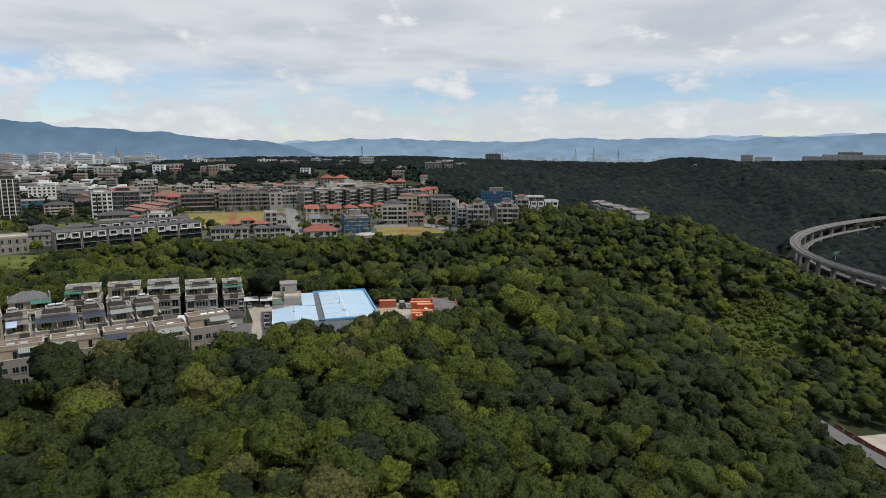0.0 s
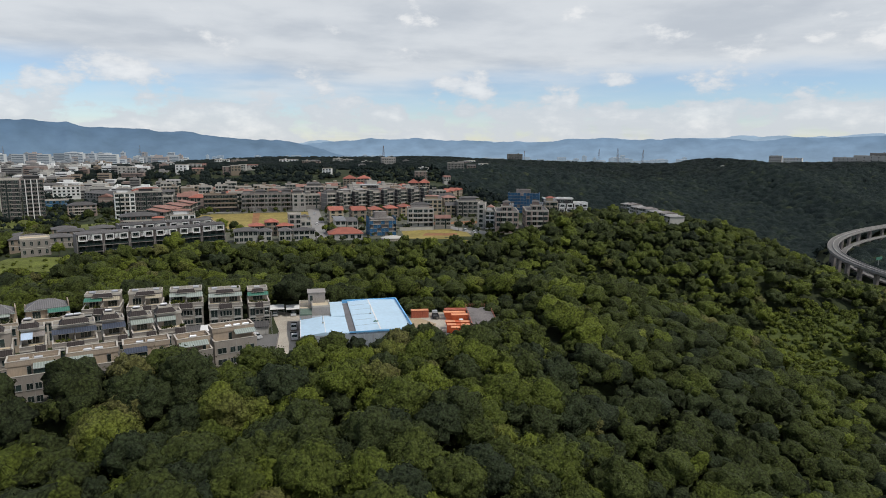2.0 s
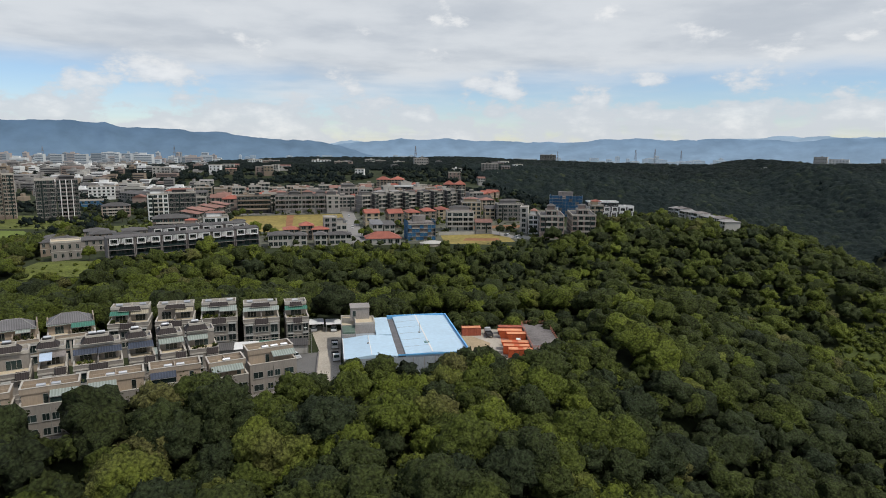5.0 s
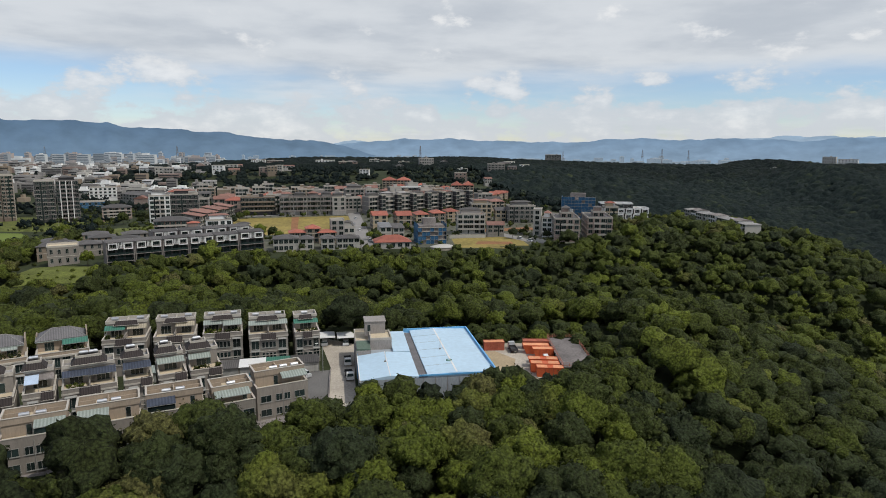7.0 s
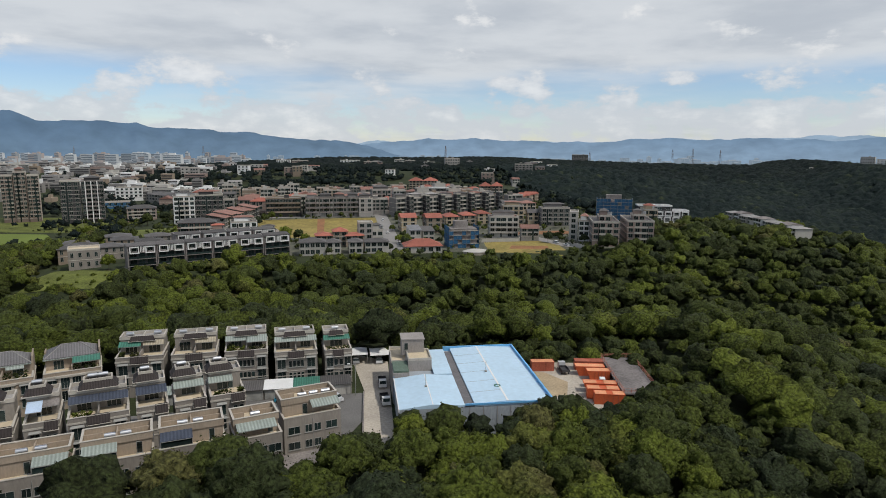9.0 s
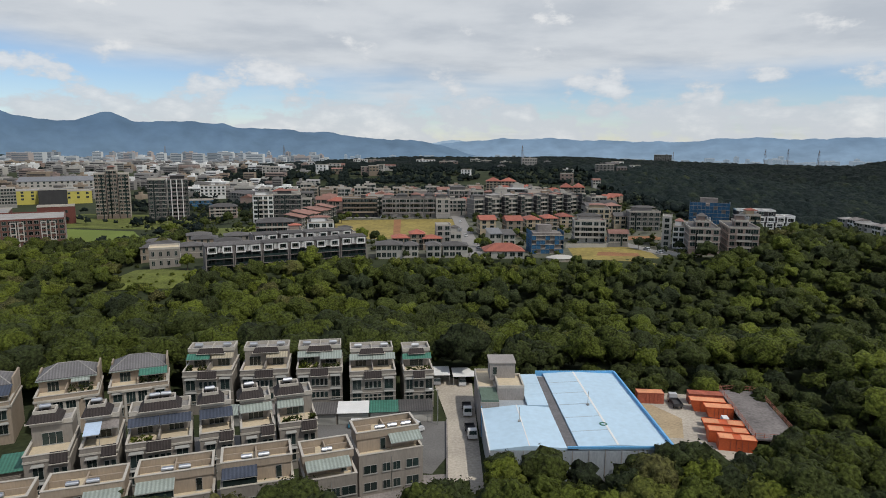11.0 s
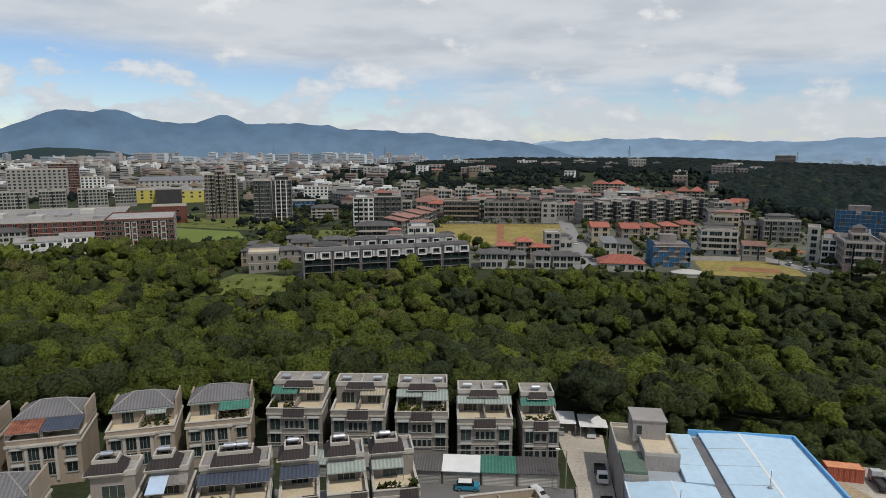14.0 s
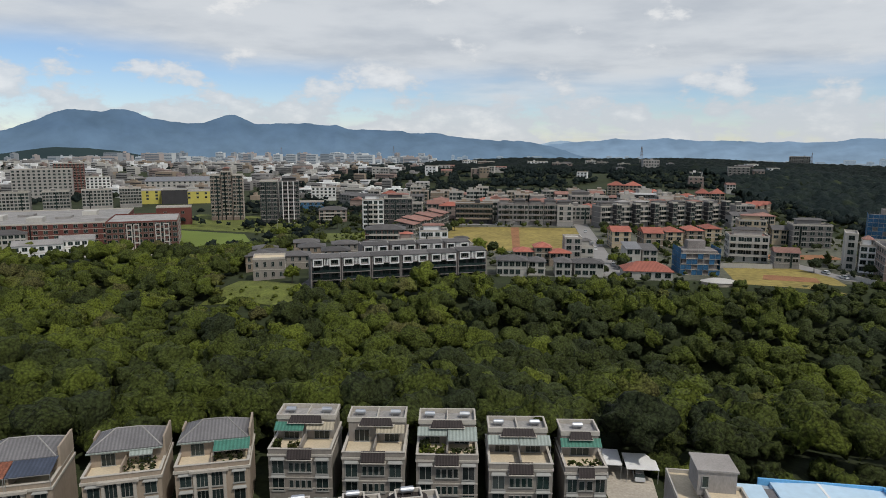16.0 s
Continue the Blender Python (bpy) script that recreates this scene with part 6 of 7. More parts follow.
for i in range(4):
    block(118 + i * 9, 640 + i * 13, -30, 12, 14, 11, 3, 3, M_TANWALL, "tan terraced house with a red roof", "gable", M_REDTILE, group="red-roofed terrace by the wood", side=-1)

# streets of smaller houses between the landmarks
protos = []
for i, (wall, roof, rm) in enumerate(((M_TANWALL, "hip", M_PINKTILE), (M_GREYWALL, "flat", None), (M_PINKWALL, "hip", M_REDTILE), (M_OFFWHITE, "flat", None), (M_GREYWALL, "gable", M_DKROOF), (M_TANWALL, "flat", M_PINKTILE), (M_PINKWALL, "gable", M_PINKTILE))):
    protos.append(block(-30 + i * 15, 648, 5, 12 + (i % 3) * 2, 12, 11 + (i % 4) * 1.2, 3 + (i % 2), 3 + (i % 2), wall, ("tan house with a faded red roof", "grey house with a flat roof", "pinkish house with a red roof", "off-white house with a flat roof", "grey house with a slate roof", "tan house with a paved roof terrace", "pinkish house with a gabled roof")[i], roof, rm, group="small houses of the town"))
rng = random.Random(5)
taken = [(o.location.x, o.location.y) for o in scene.objects if o.parent is None and o.type == "EMPTY" and o.location.y > 380]
for row in range(12):
    for col in range(34):
        x = -300 + col * 15.5 + rng.uniform(-3, 3) + row * 1.0
        y = 585 + row * 17 + rng.uniform(-3, 3)
        if y < 640 and -165 > x or x > 125 - (y - 640) * 0.25 or (x < -130 and y < 700) or (x < -215 and y < 830):
            continue
        if rng.random() < 0.45 or min((x - a) ** 2 + (y - b) ** 2 for a, b in taken) < 14.5 ** 2:
            continue
        taken.append((x, y))
        copy_thing(rng.choice(protos), pose(x, y, height(x, y), 0, 0, 7 + rng.choice((0, 0, 0, 90, -90))))


def city(name, label, seed, count, spread, sizes, mats):
    """Countless far buildings as boxes with window bands; one mesh."""
    rng = random.Random(seed)
    s = Shape()
    for _ in range(count):
        x, y = spread(rng)
        w, d, h = sizes(rng)
        z = height(x, y)
        k = rng.randrange(len(mats) - 1)
        s.box(x - w / 2, y, z - 4, x + w / 2, y + d, z + h, k)
        if h > 6:
            n = int(h / 3.4)
            for i in range(n):
                s.box(x - w * 0.46, y - 0.35, z + i * 3.4 + 1.2, x + w * 0.46, y - 0.01, z + i * 3.4 + 2.6, len(mats) - 1)
        if rng.random() < 0.6:
            s.box(x - w * 0.2, y + d * 0.3, z + h, x + w * 0.15, y + d * 0.7, z + h + rng.uniform(1.5, 4), k)
    me = s.mesh(name, *mats)
    return tagged(new(name, me), label, "buildings", kind="stuff")


CITY = (M_OFFWHITE, M_FLATROOF, M_WHITE, M_GREYWALL, M_WHITE, M_TANWALL, M_OFFWHITE, M_GREYWALL, M_FLATROOF, M_PINKWALL, M_DARKGREY)


def left_spread(a, b):
    def pick(r):
        y = a + (b - a) * r.random() ** 0.8
        return r.uniform(-0.95 * y - 60, -0.16 * y - 60), y
    return pick


# wall colours of the far city with haze added as a bluish glow
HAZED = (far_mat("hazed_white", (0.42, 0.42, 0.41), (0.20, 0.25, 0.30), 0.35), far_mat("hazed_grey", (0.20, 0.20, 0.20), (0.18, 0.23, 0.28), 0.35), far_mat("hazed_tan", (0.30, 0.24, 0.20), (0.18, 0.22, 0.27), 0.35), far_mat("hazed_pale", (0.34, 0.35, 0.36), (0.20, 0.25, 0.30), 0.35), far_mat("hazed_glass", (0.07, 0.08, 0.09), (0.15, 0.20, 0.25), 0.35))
city("far_city", "mixed pale and grey buildings of the city beyond the school", 3, 620, left_spread(800, 1350), lambda r: (r.choice((8, 10, 13, 16, 20, 30)), r.uniform(8, 18), r.choice((5, 6, 8, 9, 11, 12, 13, 15))), CITY)
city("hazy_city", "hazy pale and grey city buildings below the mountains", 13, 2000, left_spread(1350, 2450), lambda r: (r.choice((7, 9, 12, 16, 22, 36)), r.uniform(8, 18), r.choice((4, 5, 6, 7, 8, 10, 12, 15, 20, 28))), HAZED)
city("far_roofs", "scattered pale roofs on the wooded far rise", 4, 70, lambda r: (r.uniform(380, 900), r.uniform(1250, 1700)), lambda r: (r.uniform(8, 24), r.uniform(8, 14), r.uniform(4, 7)), (M_OFFWHITE, M_PINKWALL, M_FLATROOF, M_DARKGREY))
# basin blocks: haze put in as a paler glow
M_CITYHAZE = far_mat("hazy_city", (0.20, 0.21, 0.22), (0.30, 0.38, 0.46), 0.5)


def basin_spread(r):
    a, d = radians(r.uniform(-52, 56)), r.uniform(2600, 4000)
    return d * math.sin(a), d * math.cos(a)


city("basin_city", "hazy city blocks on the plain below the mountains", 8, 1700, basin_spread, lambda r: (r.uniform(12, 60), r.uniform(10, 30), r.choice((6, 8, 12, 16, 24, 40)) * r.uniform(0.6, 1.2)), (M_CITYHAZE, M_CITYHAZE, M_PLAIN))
# plain sheet, haze glow in its material
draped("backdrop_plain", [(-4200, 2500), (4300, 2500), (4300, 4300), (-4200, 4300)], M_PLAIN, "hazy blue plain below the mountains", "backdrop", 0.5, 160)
# hilltop complex on the right skyline
for px, py, w, h, m in ((1205, 1500, 30, 23, M_OFFWHITE), (1250, 1490, 44, 17, M_WHITE), (1415, 1490, 60, 19, M_OFFWHITE), (1500, 1480, 100, 24, M_OFFWHITE), (1540, 1495, 60, 31, M_GREYWALL), (1625, 1470, 90, 23, M_OFFWHITE), (1720, 1460, 70, 20, M_TANWALL)):
    block(px, py, -45, w, 30, h, 3, 6, m, "large pale institution on the wooded skyline", name="institution", category="building", group="hilltop institution", z=9)


def pylon(x, y, h):
    p = thing("pylon", pose(x, y, height(x, y), 0, 0, 20), "slender grey lattice power pylon", "pylon", "power pylons")
    for a, b in ((-1, -1), (1, -1), (1, 1), (-1, 1)):
        part("leg", Shape().tube((a * 3, b * 3, -1), (a * 0.5, b * 0.5, h), 0.28, 5), M_CONCD, p)
    for k in (0.62, 0.76, 0.9):
        part("cross_arm", Shape().box(-6 * (1.2 - k), -0.3, h * k, 6 * (1.2 - k), 0.3, h * k + 0.5), M_CONCD, p)
    return p


for px, py, h in ((150, 1420, 42), (700, 1500, 45), (740, 1480, 48), (820, 1500, 45), (640, 1900, 50), (1250, 1100, 45), (1500, 1250, 50), (-420, 1700, 45), (-700, 1650, 42)):
    pylon(px, py, h)


# ---- motorway viaduct and valley road ----
def arc(t):
    a, b, c = Vector((427, 333, -41)), Vector((414, 630, -40)), Vector((900, 715, -37))
    return a * (1 - t) ** 2 + b * 2 * t * (1 - t) + c * t * t


ARC = [tuple(arc(i / 60)[:2]) for i in range(61)]


def near_arc(x, y):
    return min((x - a) ** 2 + (y - b) ** 2 for a, b in ARC) < 15 ** 2


def ribbon(off0, off1, z0, z1, n=60, t0=0.0, t1=1.0):
    vs, fs = [], []
    for i in range(n + 1):
        t = t0 + (t1 - t0) * i / n
        p = arc(t)
        dv = (arc(t + 0.01) - arc(t - 0.01)).normalized()
        nv = Vector((dv.y, -dv.x, 0))
        a, b = p + nv * off0, p + nv * off1
        vs += [(a.x, a.y, p.z + z0), (b.x, b.y, p.z + z0), (b.x, b.y, p.z + z1), (a.x, a.y, p.z + z1)]
        if i:
            k = 4 * i - 4
            fs += [(k + q, k + (q + 1) % 4, k + 4 + (q + 1) % 4, k + 4 + q) for q in range(4)]
    return Shape().add(vs, fs)


via = thing("viaduct", pose(0, 0, 0), "curved grey concrete motorway viaduct in the valley", "viaduct")
part("deck", ribbon(-4.5, 4.5, -1.5, 0), M_CONCD, via)
part("roadway", ribbon(-4.2, 4.2, 0.005, 0.03), M_ASPHALT, via, "grey asphalt carriageway")
part("barrier", ribbon(-4.8, -4.51, -1.0, 0.9), M_FLATROOF, via, "pale concrete barrier")
part("barrier", ribbon(4.51, 4.8, -1.0, 0.9), M_FLATROOF, via, "pale concrete barrier")
part("median", ribbon(-0.3, 0.3, 0.031, 0.9), M_FLATROOF, via, "pale concrete median")
part("lower_deck", ribbon(6.5, 11.5, -10.4, -9), M_CONCD, via, "lower slip road deck")
part("slip_road", ribbon(6.8, 11.2, -8.995, -8.97), M_ASPHALT, via, "grey asphalt slip road")
part("barrier", ribbon(11.51, 11.8, -10.0, -8.1), M_FLATROOF, via, "pale concrete barrier")
for i in range(20):
    p = arc(0.03 + i * 0.047)
    g = height(p.x, p.y)
    part("pier", Shape().box(p.x - 1.4, p.y - 1.4, g - 2, p.x + 1.4, p.y + 1.4, p.z - 2.6).frustum(p.x - 4.5, p.y - 2, p.x + 4.5, p.y + 2, p.z - 2.6, p.z - 1.41, 0.01, 0.01), M_CONCD, via)
sg = thing("road_sign", pose(455, 445, -40.0, 0, 0, 20), "green motorway sign board on a gantry", "road sign")
part("post", Shape().box(-0.2, 0, 0, 0.2, 0.4, 7), M_FRAME, sg)
part("board", Shape().box(-5, -0.1, 5, 5, 0.1, 7.4), M_GREENSHEET, sg)
vr = [(194, 207), (203, 208), (207, 142), (197, 142)]
draped("valley_road", vr, M_ASPHALT, "grey road in the valley below the wood", "road", 0.6, 6)
draped("valley_yard", [(209.5, 186), (245, 190), (255, 150), (208, 150)], M_CONC, "pale concrete yard beside the valley road", "yard", 0.7, 8)
for i in range(8):
    bx, by = 206.6 + i * 0.15, 192 - i * 4.6
    br = thing("road_barrier", pose(bx, by, height(bx, by) + 0.6, 0, 0, -88), "red and white road barrier", "barrier", "barriers along the valley road")
    part("panel", kept("barrier", lambda: Shape().box(-2, -0.1, 0, 2, 0.1, 1.1).mesh("panel", M_REDSTEEL)), None, br)
    part("foot", kept("bfoot", lambda: Shape().box(-2, -0.25, -0.3, 2, 0.25, 0.0).mesh("foot", M_CONCD)), None, br)
draped("shrub_slope", [(202, 236), (238, 244), (278, 286), (228, 296)], M_SCRUB, "bright green scrubby slope below the spur", "slope", 0.5, 6)
draped("bare_slope", [(176, 222), (183, 220), (188, 234), (181, 237)], M_EARTH, "strip of bare reddish earth on the slope", "slope", 0.8, 3)


# ---- trees ----
def ball(level):
    bm = bmesh.new()
    bmesh.ops.create_icosphere(bm, subdivisions=level, radius=1.0)
    v = np.array([p.co[:] for p in bm.verts])
    f = np.array([[p.index for p in q.verts] for q in bm.faces])
    bm.free()
    return v, f


BALLS = {k: ball(k) for k in (2, 3, 4)}


def crown_arrays(seed, level, clumps, leaves, size, rough=0.09):
    """A crown of radius about 1: an uneven dome of rounded leaf clumps grown into one another, open underneath, with loose leaf sprays on it."""
    r = np.random.RandomState(seed)
    d, f = BALLS[level]
    dist = np.full(len(d), 0.44)
    lean = [(r.uniform(0, 6.283), r.uniform(0.1, 1.0), r.uniform(0.86, 1.14)) for _ in range(4)]
    for i in range(clumps):
        az, up_ = 2.39996 * i + r.normal() * 0.25, 1.0 - 1.42 * (i + r.uniform(0, 1)) / clumps
        el = math.asin(max(-1, min(1, up_)))
        la, le, ls = lean[i % 4]
        q = r.uniform(0.56, 0.88) * (ls if abs(math.sin((az - la) / 2)) < 0.5 else 1.0)
        c = np.array([math.cos(az) * math.cos(el), math.sin(az) * math.cos(el), math.sin(el)]) * q
        rad = r.uniform(0.13, 0.27)
        along = d @ c
        disc = rad * rad - q * q + along * along
        dist = np.maximum(dist, np.where((disc > 0) & (along > 0), along + np.sqrt(np.maximum(disc, 0)), 0))
    dist = dist * r.uniform(1 - rough, 1 + rough * 0.8, len(d))
    v = d * dist[:, None] * np.array([1.0, 1.0, 0.86])
    f = f[(d[f][:, :, 2] > -0.42).any(1)]
    used, back = np.unique(f, return_inverse=True)
    v, d, dist, f = v[used], d[used], dist[used], back.reshape(-1, 3)
    vs, fs, n = [v], [f], len(v)
    for i in range(leaves):
        k = r.randint(len(v))
        o = d[k] + r.normal(size=3) * 0.35
        o /= np.linalg.norm(o)
        p = v[k] * r.uniform(0.98, 1.09) + r.normal(size=3) * 0.03
        u = np.cross(o, r.normal(size=3))
        u /= np.linalg.norm(u) + 1e-6
        w = np.cross(o, u) + o * r.uniform(-0.2, 0.8)
        k2 = size * r.uniform(0.6, 1.3)
        vs.append(np.array([p - u * k2, p + u * k2, p + w * k2 * 1.5]))
        fs.append(np.array([(n, n + 1, n + 2)]))
        n += 3
    return np.concatenate(vs), np.concatenate(fs)


def tri_mesh(name, vs, fs, material, smooth=True, tint=None):
    me = bpy.data.meshes.new(name)
    me.vertices.add(len(vs))
    me.vertices.foreach_set("co", np.ascontiguousarray(vs, np.float32).ravel())
    me.loops.add(len(fs) * 3)
    me.loops.foreach_set("vertex_index", np.ascontiguousarray(fs, np.int32).ravel())
    me.polygons.add(len(fs))
    me.polygons.foreach_set("loop_start", np.arange(0, len(fs) * 3, 3, dtype=np.int32))
    me.polygons.foreach_set("use_smooth", np.full(len(fs), smooth, bool))
    if tint is not None:
        at = me.attributes.new("tint", "FLOAT", "POINT")
        at.data.foreach_set("value", np.ascontiguousarray(tint, np.float32))
    me.materials.append(material)
    me.update(calc_edges=True)
    return me


def joined_woods(name, label, spots, forms, material):
    """A wood: spots are rows of x, y, z, radius, height, turn, tint."""
    av, af, at, n = [], [], [], 0
    for i, (x, y, z, rad, hgt, turn, tint) in enumerate(spots):
        v, f = forms[i % len(forms)]
        c, s = math.cos(turn), math.sin(turn)
        w = np.empty_like(v)
        w[:, 0] = (v[:, 0] * c - v[:, 1] * s) * rad + x
        w[:, 1] = (v[:, 0] * s + v[:, 1] * c) * rad + y
        w[:, 2] = v[:, 2] * rad + z + hgt
        av.append(w)
        af.append(f + n)
        at.append(np.full(len(v), tint))
        n += len(v)
    me = tri_mesh(name, np.concatenate(av), np.concatenate(af), material, True, np.concatenate(at))
    return tagged(new(name, me), label, "trees", kind="stuff")


def in_poly(x, y, poly):
    inside, j = False, len(poly) - 1
    for i in range(len(poly)):
        (xi, yi), (xj, yj) = poly[i], poly[j]
        if (yi > y) != (yj > y) and x < (xj - xi) * (y - yi) / (yj - yi) + xi:
            inside = not inside
        j = i
    return inside


BENCH = [(-150, 160), (-100, 148), (-60, 154), (-22, 165), (-12, 174), (-9, 178), (22, 178), (34, 184), (45, 190), (56, 196), (58, 213), (35, 218), (24, 219), (-5, 220), (-22, 233), (-26, 224), (-75, 219), (-150, 200)]
MEADOW = [(-150, 340), (-136, 337), (-122, 340), (-124, 356), (-152, 364)]
LAWN = [(-256, 462), (-205, 495), (-240, 550), (-325, 560), (-335, 470), (-300, 410)]
BARE = [(172, 215), (186, 215), (190, 236), (178, 239)]
SCRUB = [(192, 228), (224, 226), (252, 256), (286, 286), (252, 308), (212, 281)]
VALLEY = [(185, 203), (196, 212), (206, 207), (212, 192), (252, 194), (266, 148), (172, 138), (178, 170)]
SPUR_HOUSES = [(246, 410), (272, 410), (276, 514), (250, 514)]


def wooded(x, y):
    if in_poly(x, y, BENCH) or in_poly(x, y, MEADOW) or in_poly(x, y, LAWN) or in_poly(x, y, BARE) or in_poly(x, y, VALLEY) or in_poly(x, y, SPUR_HOUSES):
        return False
    if x < -165:
        return y < 455 + 0.15 * (x + 165)
    if -122 < x < -50:
        return y < 350.5 + (x + 118.8) * 0.483
    if x < 100:
        return y < float(rim_y(x)) + 1
    if x < 152:
        return y < 396
    if x < 186:
        return y < 448
    if x < 226:
        return y < 446
    return True


rng = random.Random(11)
near, mid = [], []
y = 30.0
k = 0
while y < 520:
    step = 6.3 if y < 240 else 7.0
    x = (-260.0 if y < 240 else -410.0) + (k % 2) * step / 2
    while x < 420:
        px, py = x + rng.uniform(-2.4, 2.4), y + rng.uniform(-2.4, 2.4)
        x += step * (1.0 if abs(px) < 200 else 1.15)
        if px > 45 + py * 1.15 or px < -70 - py * 0.78 or py < 52:
            continue
        if not wooded(px, py):
            continue
        rad = rng.choice((2.8, 3.3, 3.8, 4.3, 5.0, 5.8, 6.4)) * rng.uniform(0.9, 1.12)
        hgt = rng.uniform(1.0, 4.6) + rad * 0.62
        if -12 < px < 30 and 158 < py < 182:
            rad, hgt = min(rad, 4.8), rng.uniform(4.0, 5.6)
        elif 30 <= px < 66 and 170 < py < 200:
            rad, hgt = min(rad, 3.8), rng.uniform(2.4, 3.8)
        if -160 < px < -112 and 312 < py < 340:
            rad, hgt = min(rad, 3.6), 1.3
        if 228 < px < 250 and 395 < py < 520:
            rad, hgt = min(rad, 4.0), 2.0
        if px < -45 and 130 < py < 160:
            hgt -= 1.6
        if 26 < px < 66 and 200 < py < 232:
            rad, hgt = min(rad, 3.4), 1.8
        if -8 < px < 30 and 216 < py < 232:
            rad, hgt = min(rad, 3.2), 1.6
        if py > float(rim_y(px)) - 22 and px < 150:
            hgt -= 1.0
        if -124 < px < 60 and py > (350.5 + (px + 118.8) * 0.483 if px < -50 else float(rim_y(px))) - 17:
            rad = min(rad, 3.6)
            hgt = rad * 0.55 - 0.6
        tint = min(0.96, max(0, rng.gauss(0.47 + (0.24 if px < -60 and py > 250 else (0.06 if py > 250 else (-0.11 if py < 178 else 0.0))), 0.2)))
        if 46 < px < 112 and py > 366:
            rad = min(rad, 3.3)
            hgt = rad * 0.5 - 0.4
        if in_poly(px, py, SCRUB) and noise.noise(Vector((px * 0.05, py * 0.05, 2))) > -0.25:
            rad, hgt, tint = rad * 0.42, 0.7, rng.uniform(0.8, 0.95)
        row = (px, py, height(px, py) - 0.3, rad, hgt, rng.uniform(0, 6.28), tint)
        if -45 < px < 62 and 84 < py < 176:
            near.append(row)
        else:
            mid.append(row)
    y += step * 0.88
    k += 1
for _ in range(170):
    px, py = rng.uniform(-14, 62), rng.uniform(158, 196)
    if wooded(px, py):
        mid.append((px, py, height(px, py) - 0.3, rng.uniform(2.2, 3.4), rng.uniform(2.0, 3.4), rng.uniform(0, 6.28), rng.uniform(0.25, 0.8)))
near.sort(key=lambda r: abs(r[0] - 5) * 0.8 + abs(r[1] - 115))
mid += near[300:]
near = near[:300]

forms = [crown_arrays(40 + i, 4, 74, 900, 0.042, 0.085) for i in range(8)]
crown_meshes = [tri_mesh("crown", v, f, M_LEAF) for v, f in forms]


def trunk_mesh(seed):
    r = random.Random(seed)
    bm = bmesh.new()

    def limb(p, q, r0, r1):
        d = (q - p).normalized()
        u = d.orthogonal().normalized()
        w = d.cross(u)
        a = [bm.verts.new(p + (u * math.cos(i * 1.0472) + w * math.sin(i * 1.0472)) * r0) for i in range(6)]
        b = [bm.verts.new(q + (u * math.cos(i * 1.0472) + w * math.sin(i * 1.0472)) * r1) for i in range(6)]
        for i in range(6):
            bm.faces.new((a[i], a[(i + 1) % 6], b[(i + 1) % 6], b[i]))

    fork = Vector((r.uniform(-0.05, 0.05), r.uniform(-0.05, 0.05), 0.55))
    limb(Vector((0, 0, -0.1)), fork, 0.045, 0.03)
    for i in range(4):
        a = i * 1.57 + r.uniform(-0.4, 0.4)
        limb(fork, Vector((math.cos(a) * 0.35, math.sin(a) * 0.35, r.uniform(0.9, 1.1))), 0.024, 0.01)
    me = bpy.data.meshes.new("trunk")
    bm.to_mesh(me)
    bm.free()
    me.materials.append(M_BARK)
    return me


trunks = [trunk_mesh(i) for i in range(3)]
TREE_LABELS = ("broad-leaved tree with a dense dark green crown", "broad-leaved tree with a heaped olive crown", "broad-leaved tree with a rounded fresh green crown")
for i, (x, y, z, rad, hgt, turn, tint) in enumerate(near):
    t = thing("tree", pose(x, y, z, 0, 0, math.degrees(turn)), TREE_LABELS[i % 3], "tree", "trees of the foreground wood")
    part("trunk", trunks[i % 3], None, t, at=Matrix.Diagonal((hgt, hgt, hgt * 1.1, 1)))
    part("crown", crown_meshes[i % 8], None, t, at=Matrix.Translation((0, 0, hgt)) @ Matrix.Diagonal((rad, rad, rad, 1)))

mid_forms = [crown_arrays(70 + i, 3, 40, 110, 0.050, 0.13) for i in range(12)]
for _ in range(46):
    px, py = rng.uniform(-158, -122), rng.uniform(318, 352)
    if in_poly(px, py, MEADOW):
        mid.append((px, py, height(px, py), rng.uniform(0.4, 1.3), 0.4, rng.uniform(0, 6.28), rng.uniform(0.6, 0.93)))
for _ in range(800):
    px, py = rng.uniform(192, 286), rng.uniform(226, 308)
    if in_poly(px, py, SCRUB):
        mid.append((px, py, height(px, py), rng.uniform(1.2, 2.6), 0.6, rng.uniform(0, 6.28), rng.uniform(0.7, 0.93)))
rear = [m for m in mid if math.hypot(m[0], m[1]) > 330]
mid = [m for m in mid if math.hypot(m[0], m[1]) <= 330]
rear_forms = [crown_arrays(110 + i, 3, 30, 34, 0.065, 0.12) for i in range(8)]
joined_woods("rear_woods", "dense mixed wood of the slopes below the town", rear, rear_forms, M_WOODS)
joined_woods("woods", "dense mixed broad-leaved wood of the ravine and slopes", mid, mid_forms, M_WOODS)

# woods farther off, clumps larger and coarser
far = []
far_forms = [crown_arrays(90 + i, 2, 12, 3, 0.13, 0.12) for i in range(8)]
rng = random.Random(17)


def belt(count, pick, keep, size):
    n = 0
    while n < count:
        px, py = pick(rng)
        n += 1
        if keep(px, py):
            far.append((px, py, height(px, py) - 0.5, rng.uniform(*size), rng.uniform(3.0, 5.0), rng.uniform(0, 6.28), min(1, max(0, rng.gauss(0.45, 0.25)))))


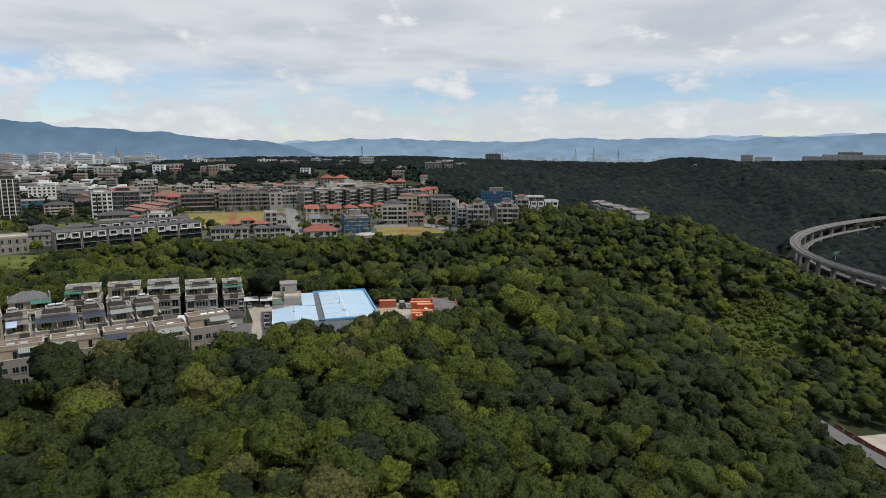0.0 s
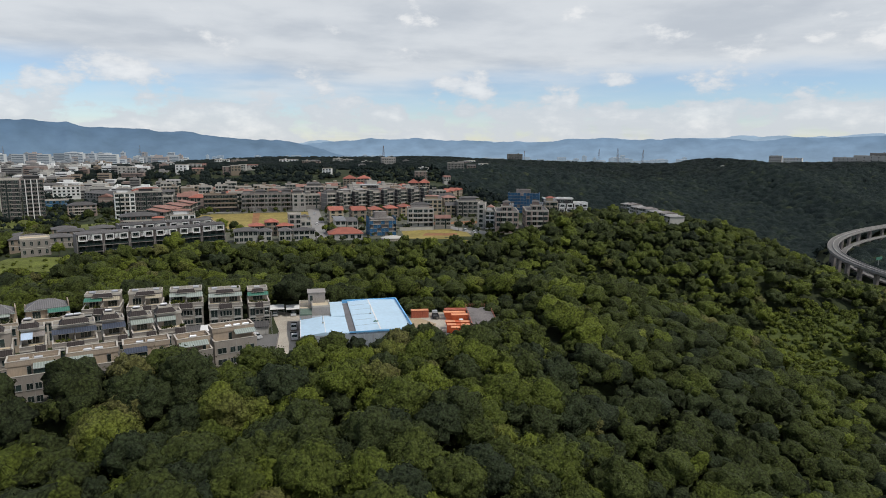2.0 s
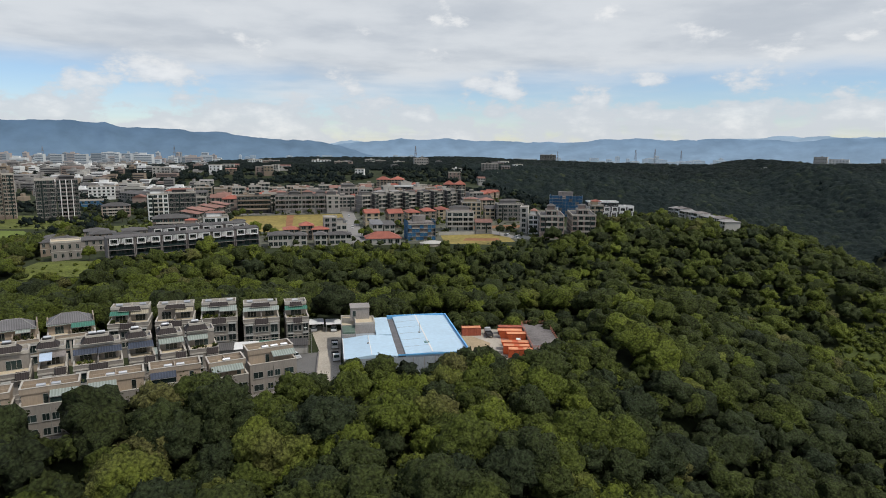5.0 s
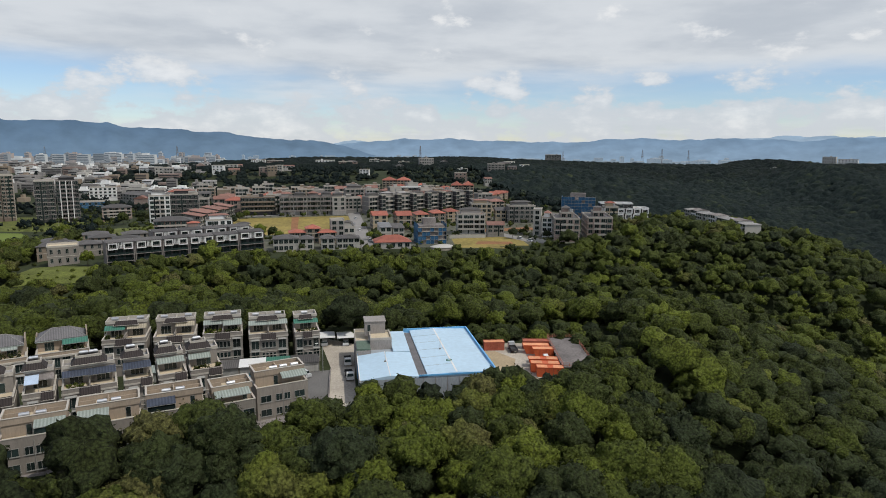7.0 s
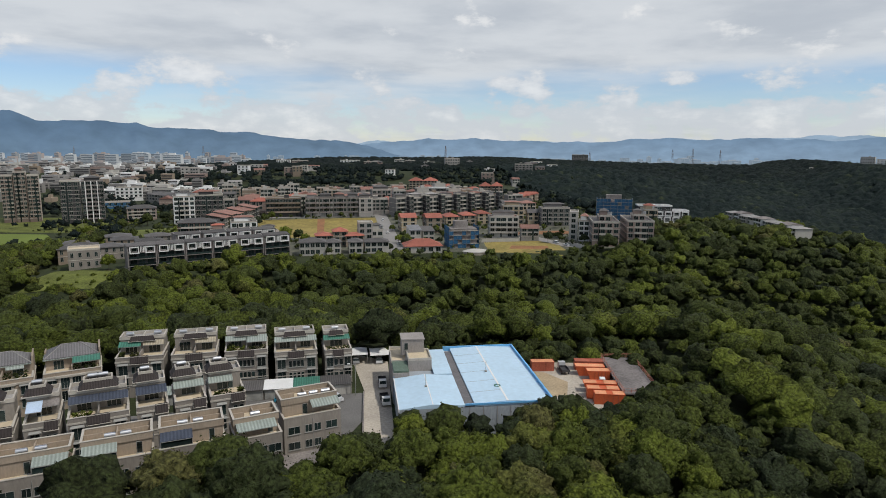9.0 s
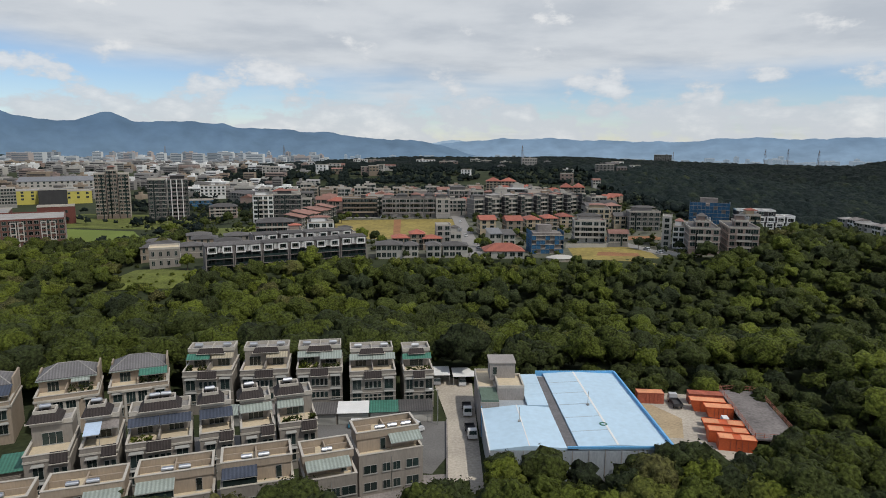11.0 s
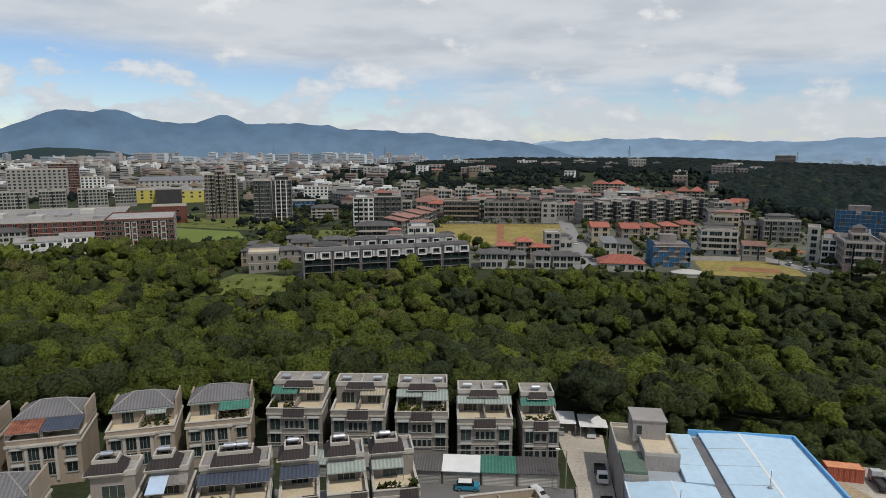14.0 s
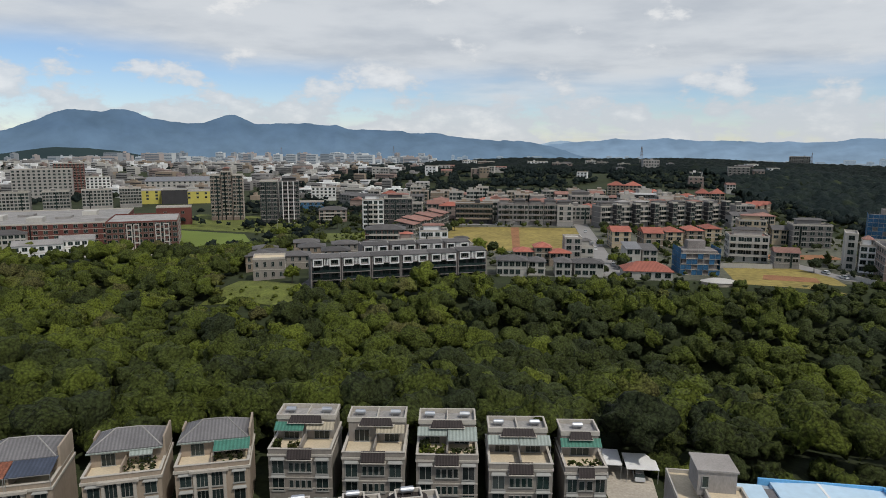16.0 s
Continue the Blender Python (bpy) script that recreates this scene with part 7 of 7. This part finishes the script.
belt(1800, lambda r: (r.uniform(190, 1250), r.uniform(330, 1500)), lambda x, y: (x > 420 or y > 520) and x < 60 + y * 1.05 and (x > 200 + (y - 520) * -0.05), (4.0, 7.5))
belt(2500, lambda r: (r.uniform(-430, 420), r.uniform(960, 1460)), lambda x, y: y > 1180 or noise.noise(Vector((x * 0.012, y * 0.012, 5))) > -0.3, (5, 8.5))
belt(700, lambda r: (r.uniform(-130, 130), r.uniform(585, 900)), lambda x, y: min((x - a) ** 2 + (y - b) ** 2 for a, b in taken) > 60, (2.2, 3.8))
belt(300, lambda r: (r.uniform(900, 2100), r.uniform(1000, 1750)), lambda x, y: True, (8, 13))
belt(260, lambda r: (r.uniform(-420, -180), r.uniform(420, 620)), lambda x, y: not in_poly(x, y, LAWN) and not (-330 < x < -225 and 585 < y) and not (x < -255 and y < 560), (3.0, 5.0))
belt(420, lambda r: (r.uniform(-340, -120), r.uniform(640, 960)), lambda x, y: rng.random() < 0.7, (3.5, 6.0))
belt(160, lambda r: (r.uniform(130, 200), r.uniform(540, 800)), lambda x, y: x > 150 - (y - 640) * 0.1, (4, 6))
belt(1300, lambda r: (r.uniform(-1500, -240), r.uniform(820, 1900)), lambda x, y: noise.noise(Vector((x * 0.006, y * 0.006, 9))) > -0.1, (4, 8))
belt(160, lambda r: (r.uniform(-800, -520), r.uniform(700, 800)), lambda x, y: True, (4, 7))
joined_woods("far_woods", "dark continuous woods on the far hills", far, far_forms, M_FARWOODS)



def canopy(name, label, x0, x1, y0, y1, step, cell, keep, lift=3.0):
    """A closed far canopy: rounded crowns side by side as one sheet over the hills."""
    r = np.random.RandomState(int(abs(x0 + y0)))
    gx, gy = np.meshgrid(np.arange(x0, x1, step), np.arange(y0, y1, step))
    gx = gx + r.uniform(-0.3, 0.3, gx.shape) * step
    gy = gy + r.uniform(-0.3, 0.3, gy.shape) * step
    nx, ny = int((x1 - x0) / cell) + 4, int((y1 - y0) / cell) + 4
    jx, jy, jr, jt = r.uniform(0, 1, (ny, nx)), r.uniform(0, 1, (ny, nx)), r.uniform(0.55, 1.25, (ny, nx)), np.clip(r.normal(0.42, 0.22, (ny, nx)), 0, 1)
    ci, cj = ((gx - x0) / cell).astype(int) + 1, ((gy - y0) / cell).astype(int) + 1
    top, tint = np.zeros(gx.shape), np.full(gx.shape, 0.2)
    for dj in (-1, 0, 1):
        for di in (-1, 0, 1):
            a, b = np.clip(ci + di, 0, nx - 1), np.clip(cj + dj, 0, ny - 1)
            px, py = x0 + (a - 1 + jx[b, a]) * cell, y0 + (b - 1 + jy[b, a]) * cell
            d2 = ((gx - px) ** 2 + (gy - py) ** 2) / (cell * 0.72 * jr[b, a]) ** 2
            h = np.sqrt(np.maximum(1 - d2, 0)) * cell * 0.8 * jr[b, a]
            tint = np.where(h > top, jt[b, a], tint)
            top = np.maximum(top, h)
    gz = land(gx, gy) + lift + top + r.uniform(-0.3, 0.3, gx.shape) - 9 * rise(y0 + 60, y0, gy)
    vs = np.stack([gx, gy, gz], -1).reshape(-1, 3)
    w = gx.shape[1]
    i = (np.arange(gx.shape[0] - 1)[:, None] * w + np.arange(w - 1)).ravel()
    ok = np.array([keep(a, b) for a, b in vs[i][:, :2]])
    i = i[ok]
    fs = np.concatenate([np.stack([i, i + 1, i + w + 1], -1), np.stack([i, i + w + 1, i + w], -1)])
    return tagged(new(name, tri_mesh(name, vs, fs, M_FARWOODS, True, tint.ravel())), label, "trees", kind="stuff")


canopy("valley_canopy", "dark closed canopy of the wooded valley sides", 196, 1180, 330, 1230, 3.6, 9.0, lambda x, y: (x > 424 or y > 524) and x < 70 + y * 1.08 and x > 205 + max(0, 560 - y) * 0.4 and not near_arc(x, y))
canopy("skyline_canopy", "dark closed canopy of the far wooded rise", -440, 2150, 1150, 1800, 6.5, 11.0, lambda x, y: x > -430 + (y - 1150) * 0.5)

ROADS = [[(-4, 395), (8, 395), (1, 645), (-13, 645)], [(-78, 452), (-4.5, 467), (-8.5, 561), (-97, 550)], [(-150, 555), (-2, 569), (-2, 579), (-150, 564)], [(49, 388), (98, 384), (100, 452), (50, 432)], [(78, 454), (124, 460), (120, 478), (76, 472)], [(-126, 330), (-116, 330), (-119, 404), (-130, 404)], [(34, 385), (52, 385), (52, 399), (34, 399)], LAWN]


def open_ground(x, y, gap):
    for fx, fy, a, w, d in FOOT:
        dx, dy = x - fx, y - fy
        u, v = dx * math.cos(a) + dy * math.sin(a), -dx * math.sin(a) + dy * math.cos(a)
        if abs(u) < w / 2 + gap and -gap < v < d + gap:
            return False
    ru, rv = (x + 118.8) * cr + (y - 353.2) * sr, -(x + 118.8) * sr + (y - 353.2) * cr
    if -2 < ru < 76 and -1 < rv < 42:
        return False
    return not any(in_poly(x, y, p) for p in ROADS)


greens = []
rng = random.Random(29)
for _ in range(3200):
    px, py = rng.uniform(-260, 190), rng.uniform(372, 720)
    size = rng.choice((0.9, 1.1, 1.4, 1.8, 2.4, 3.0))
    if px < -170 and py < 440 or py < float(rim_y(px)) or not open_ground(px, py, size * 0.8):
        continue
    greens.append((px, py, height(px, py) - 0.2, size, size * rng.uniform(0.5, 1.0), rng.uniform(0, 6.28), min(0.95, max(0.05, rng.gauss(0.42, 0.2)))))
joined_woods("town_greenery", "garden shrubs and small trees between the town's houses", greens, [crown_arrays(130 + i, 2, 14, 16, 0.12, 0.14) for i in range(6)], M_WOODS)

# street and garden trees of the town
garden = []
for x, y, r in ((-62, 440, 4.0), (-55, 446, 3.0), (-50, 433, 2.6), (-70, 400, 3.2), (-60, 390, 3.0), (4, 428, 2.4), (8, 420, 3.0), (7, 415, 2.5), (-2, 400, 2.0), (30, 470, 2.5), (2, 480, 2.0), (10, 500, 3.0), (8, 520, 3.2), (9, 545, 3.2), (92, 424, 3.0), (112, 418, 2.6), (-130, 360, 3.2), (-128, 380, 2.4), (-108, 520, 3.0), (-92, 495, 2.8), (-90, 512, 3.0), (-88, 530, 3.2), (-86, 548, 3.0), (-176, 470, 3.4), (-186, 478, 3.4), (-196, 470, 3.0), (-205, 520, 3.6), (-190, 540, 3.6), (-178, 556, 4.0), (-166, 560, 4.0), (-156, 545, 3.0)):
    garden.append((x, y, r))
for i, (x, y, r) in enumerate(garden):
    t = thing("tree", pose(x, y, height(x, y), 0, 0, i * 37), TREE_LABELS[i % 3], "tree", "street and garden trees")
    part("trunk", trunks[i % 3], None, t, at=Matrix.Diagonal((r * 1.4, r * 1.4, r * 1.4, 1)))
    part("crown", crown_meshes[i % 8], None, t, at=Matrix.Translation((0, 0, r * 1.35)) @ Matrix.Diagonal((r, r, r * 1.1, 1)))
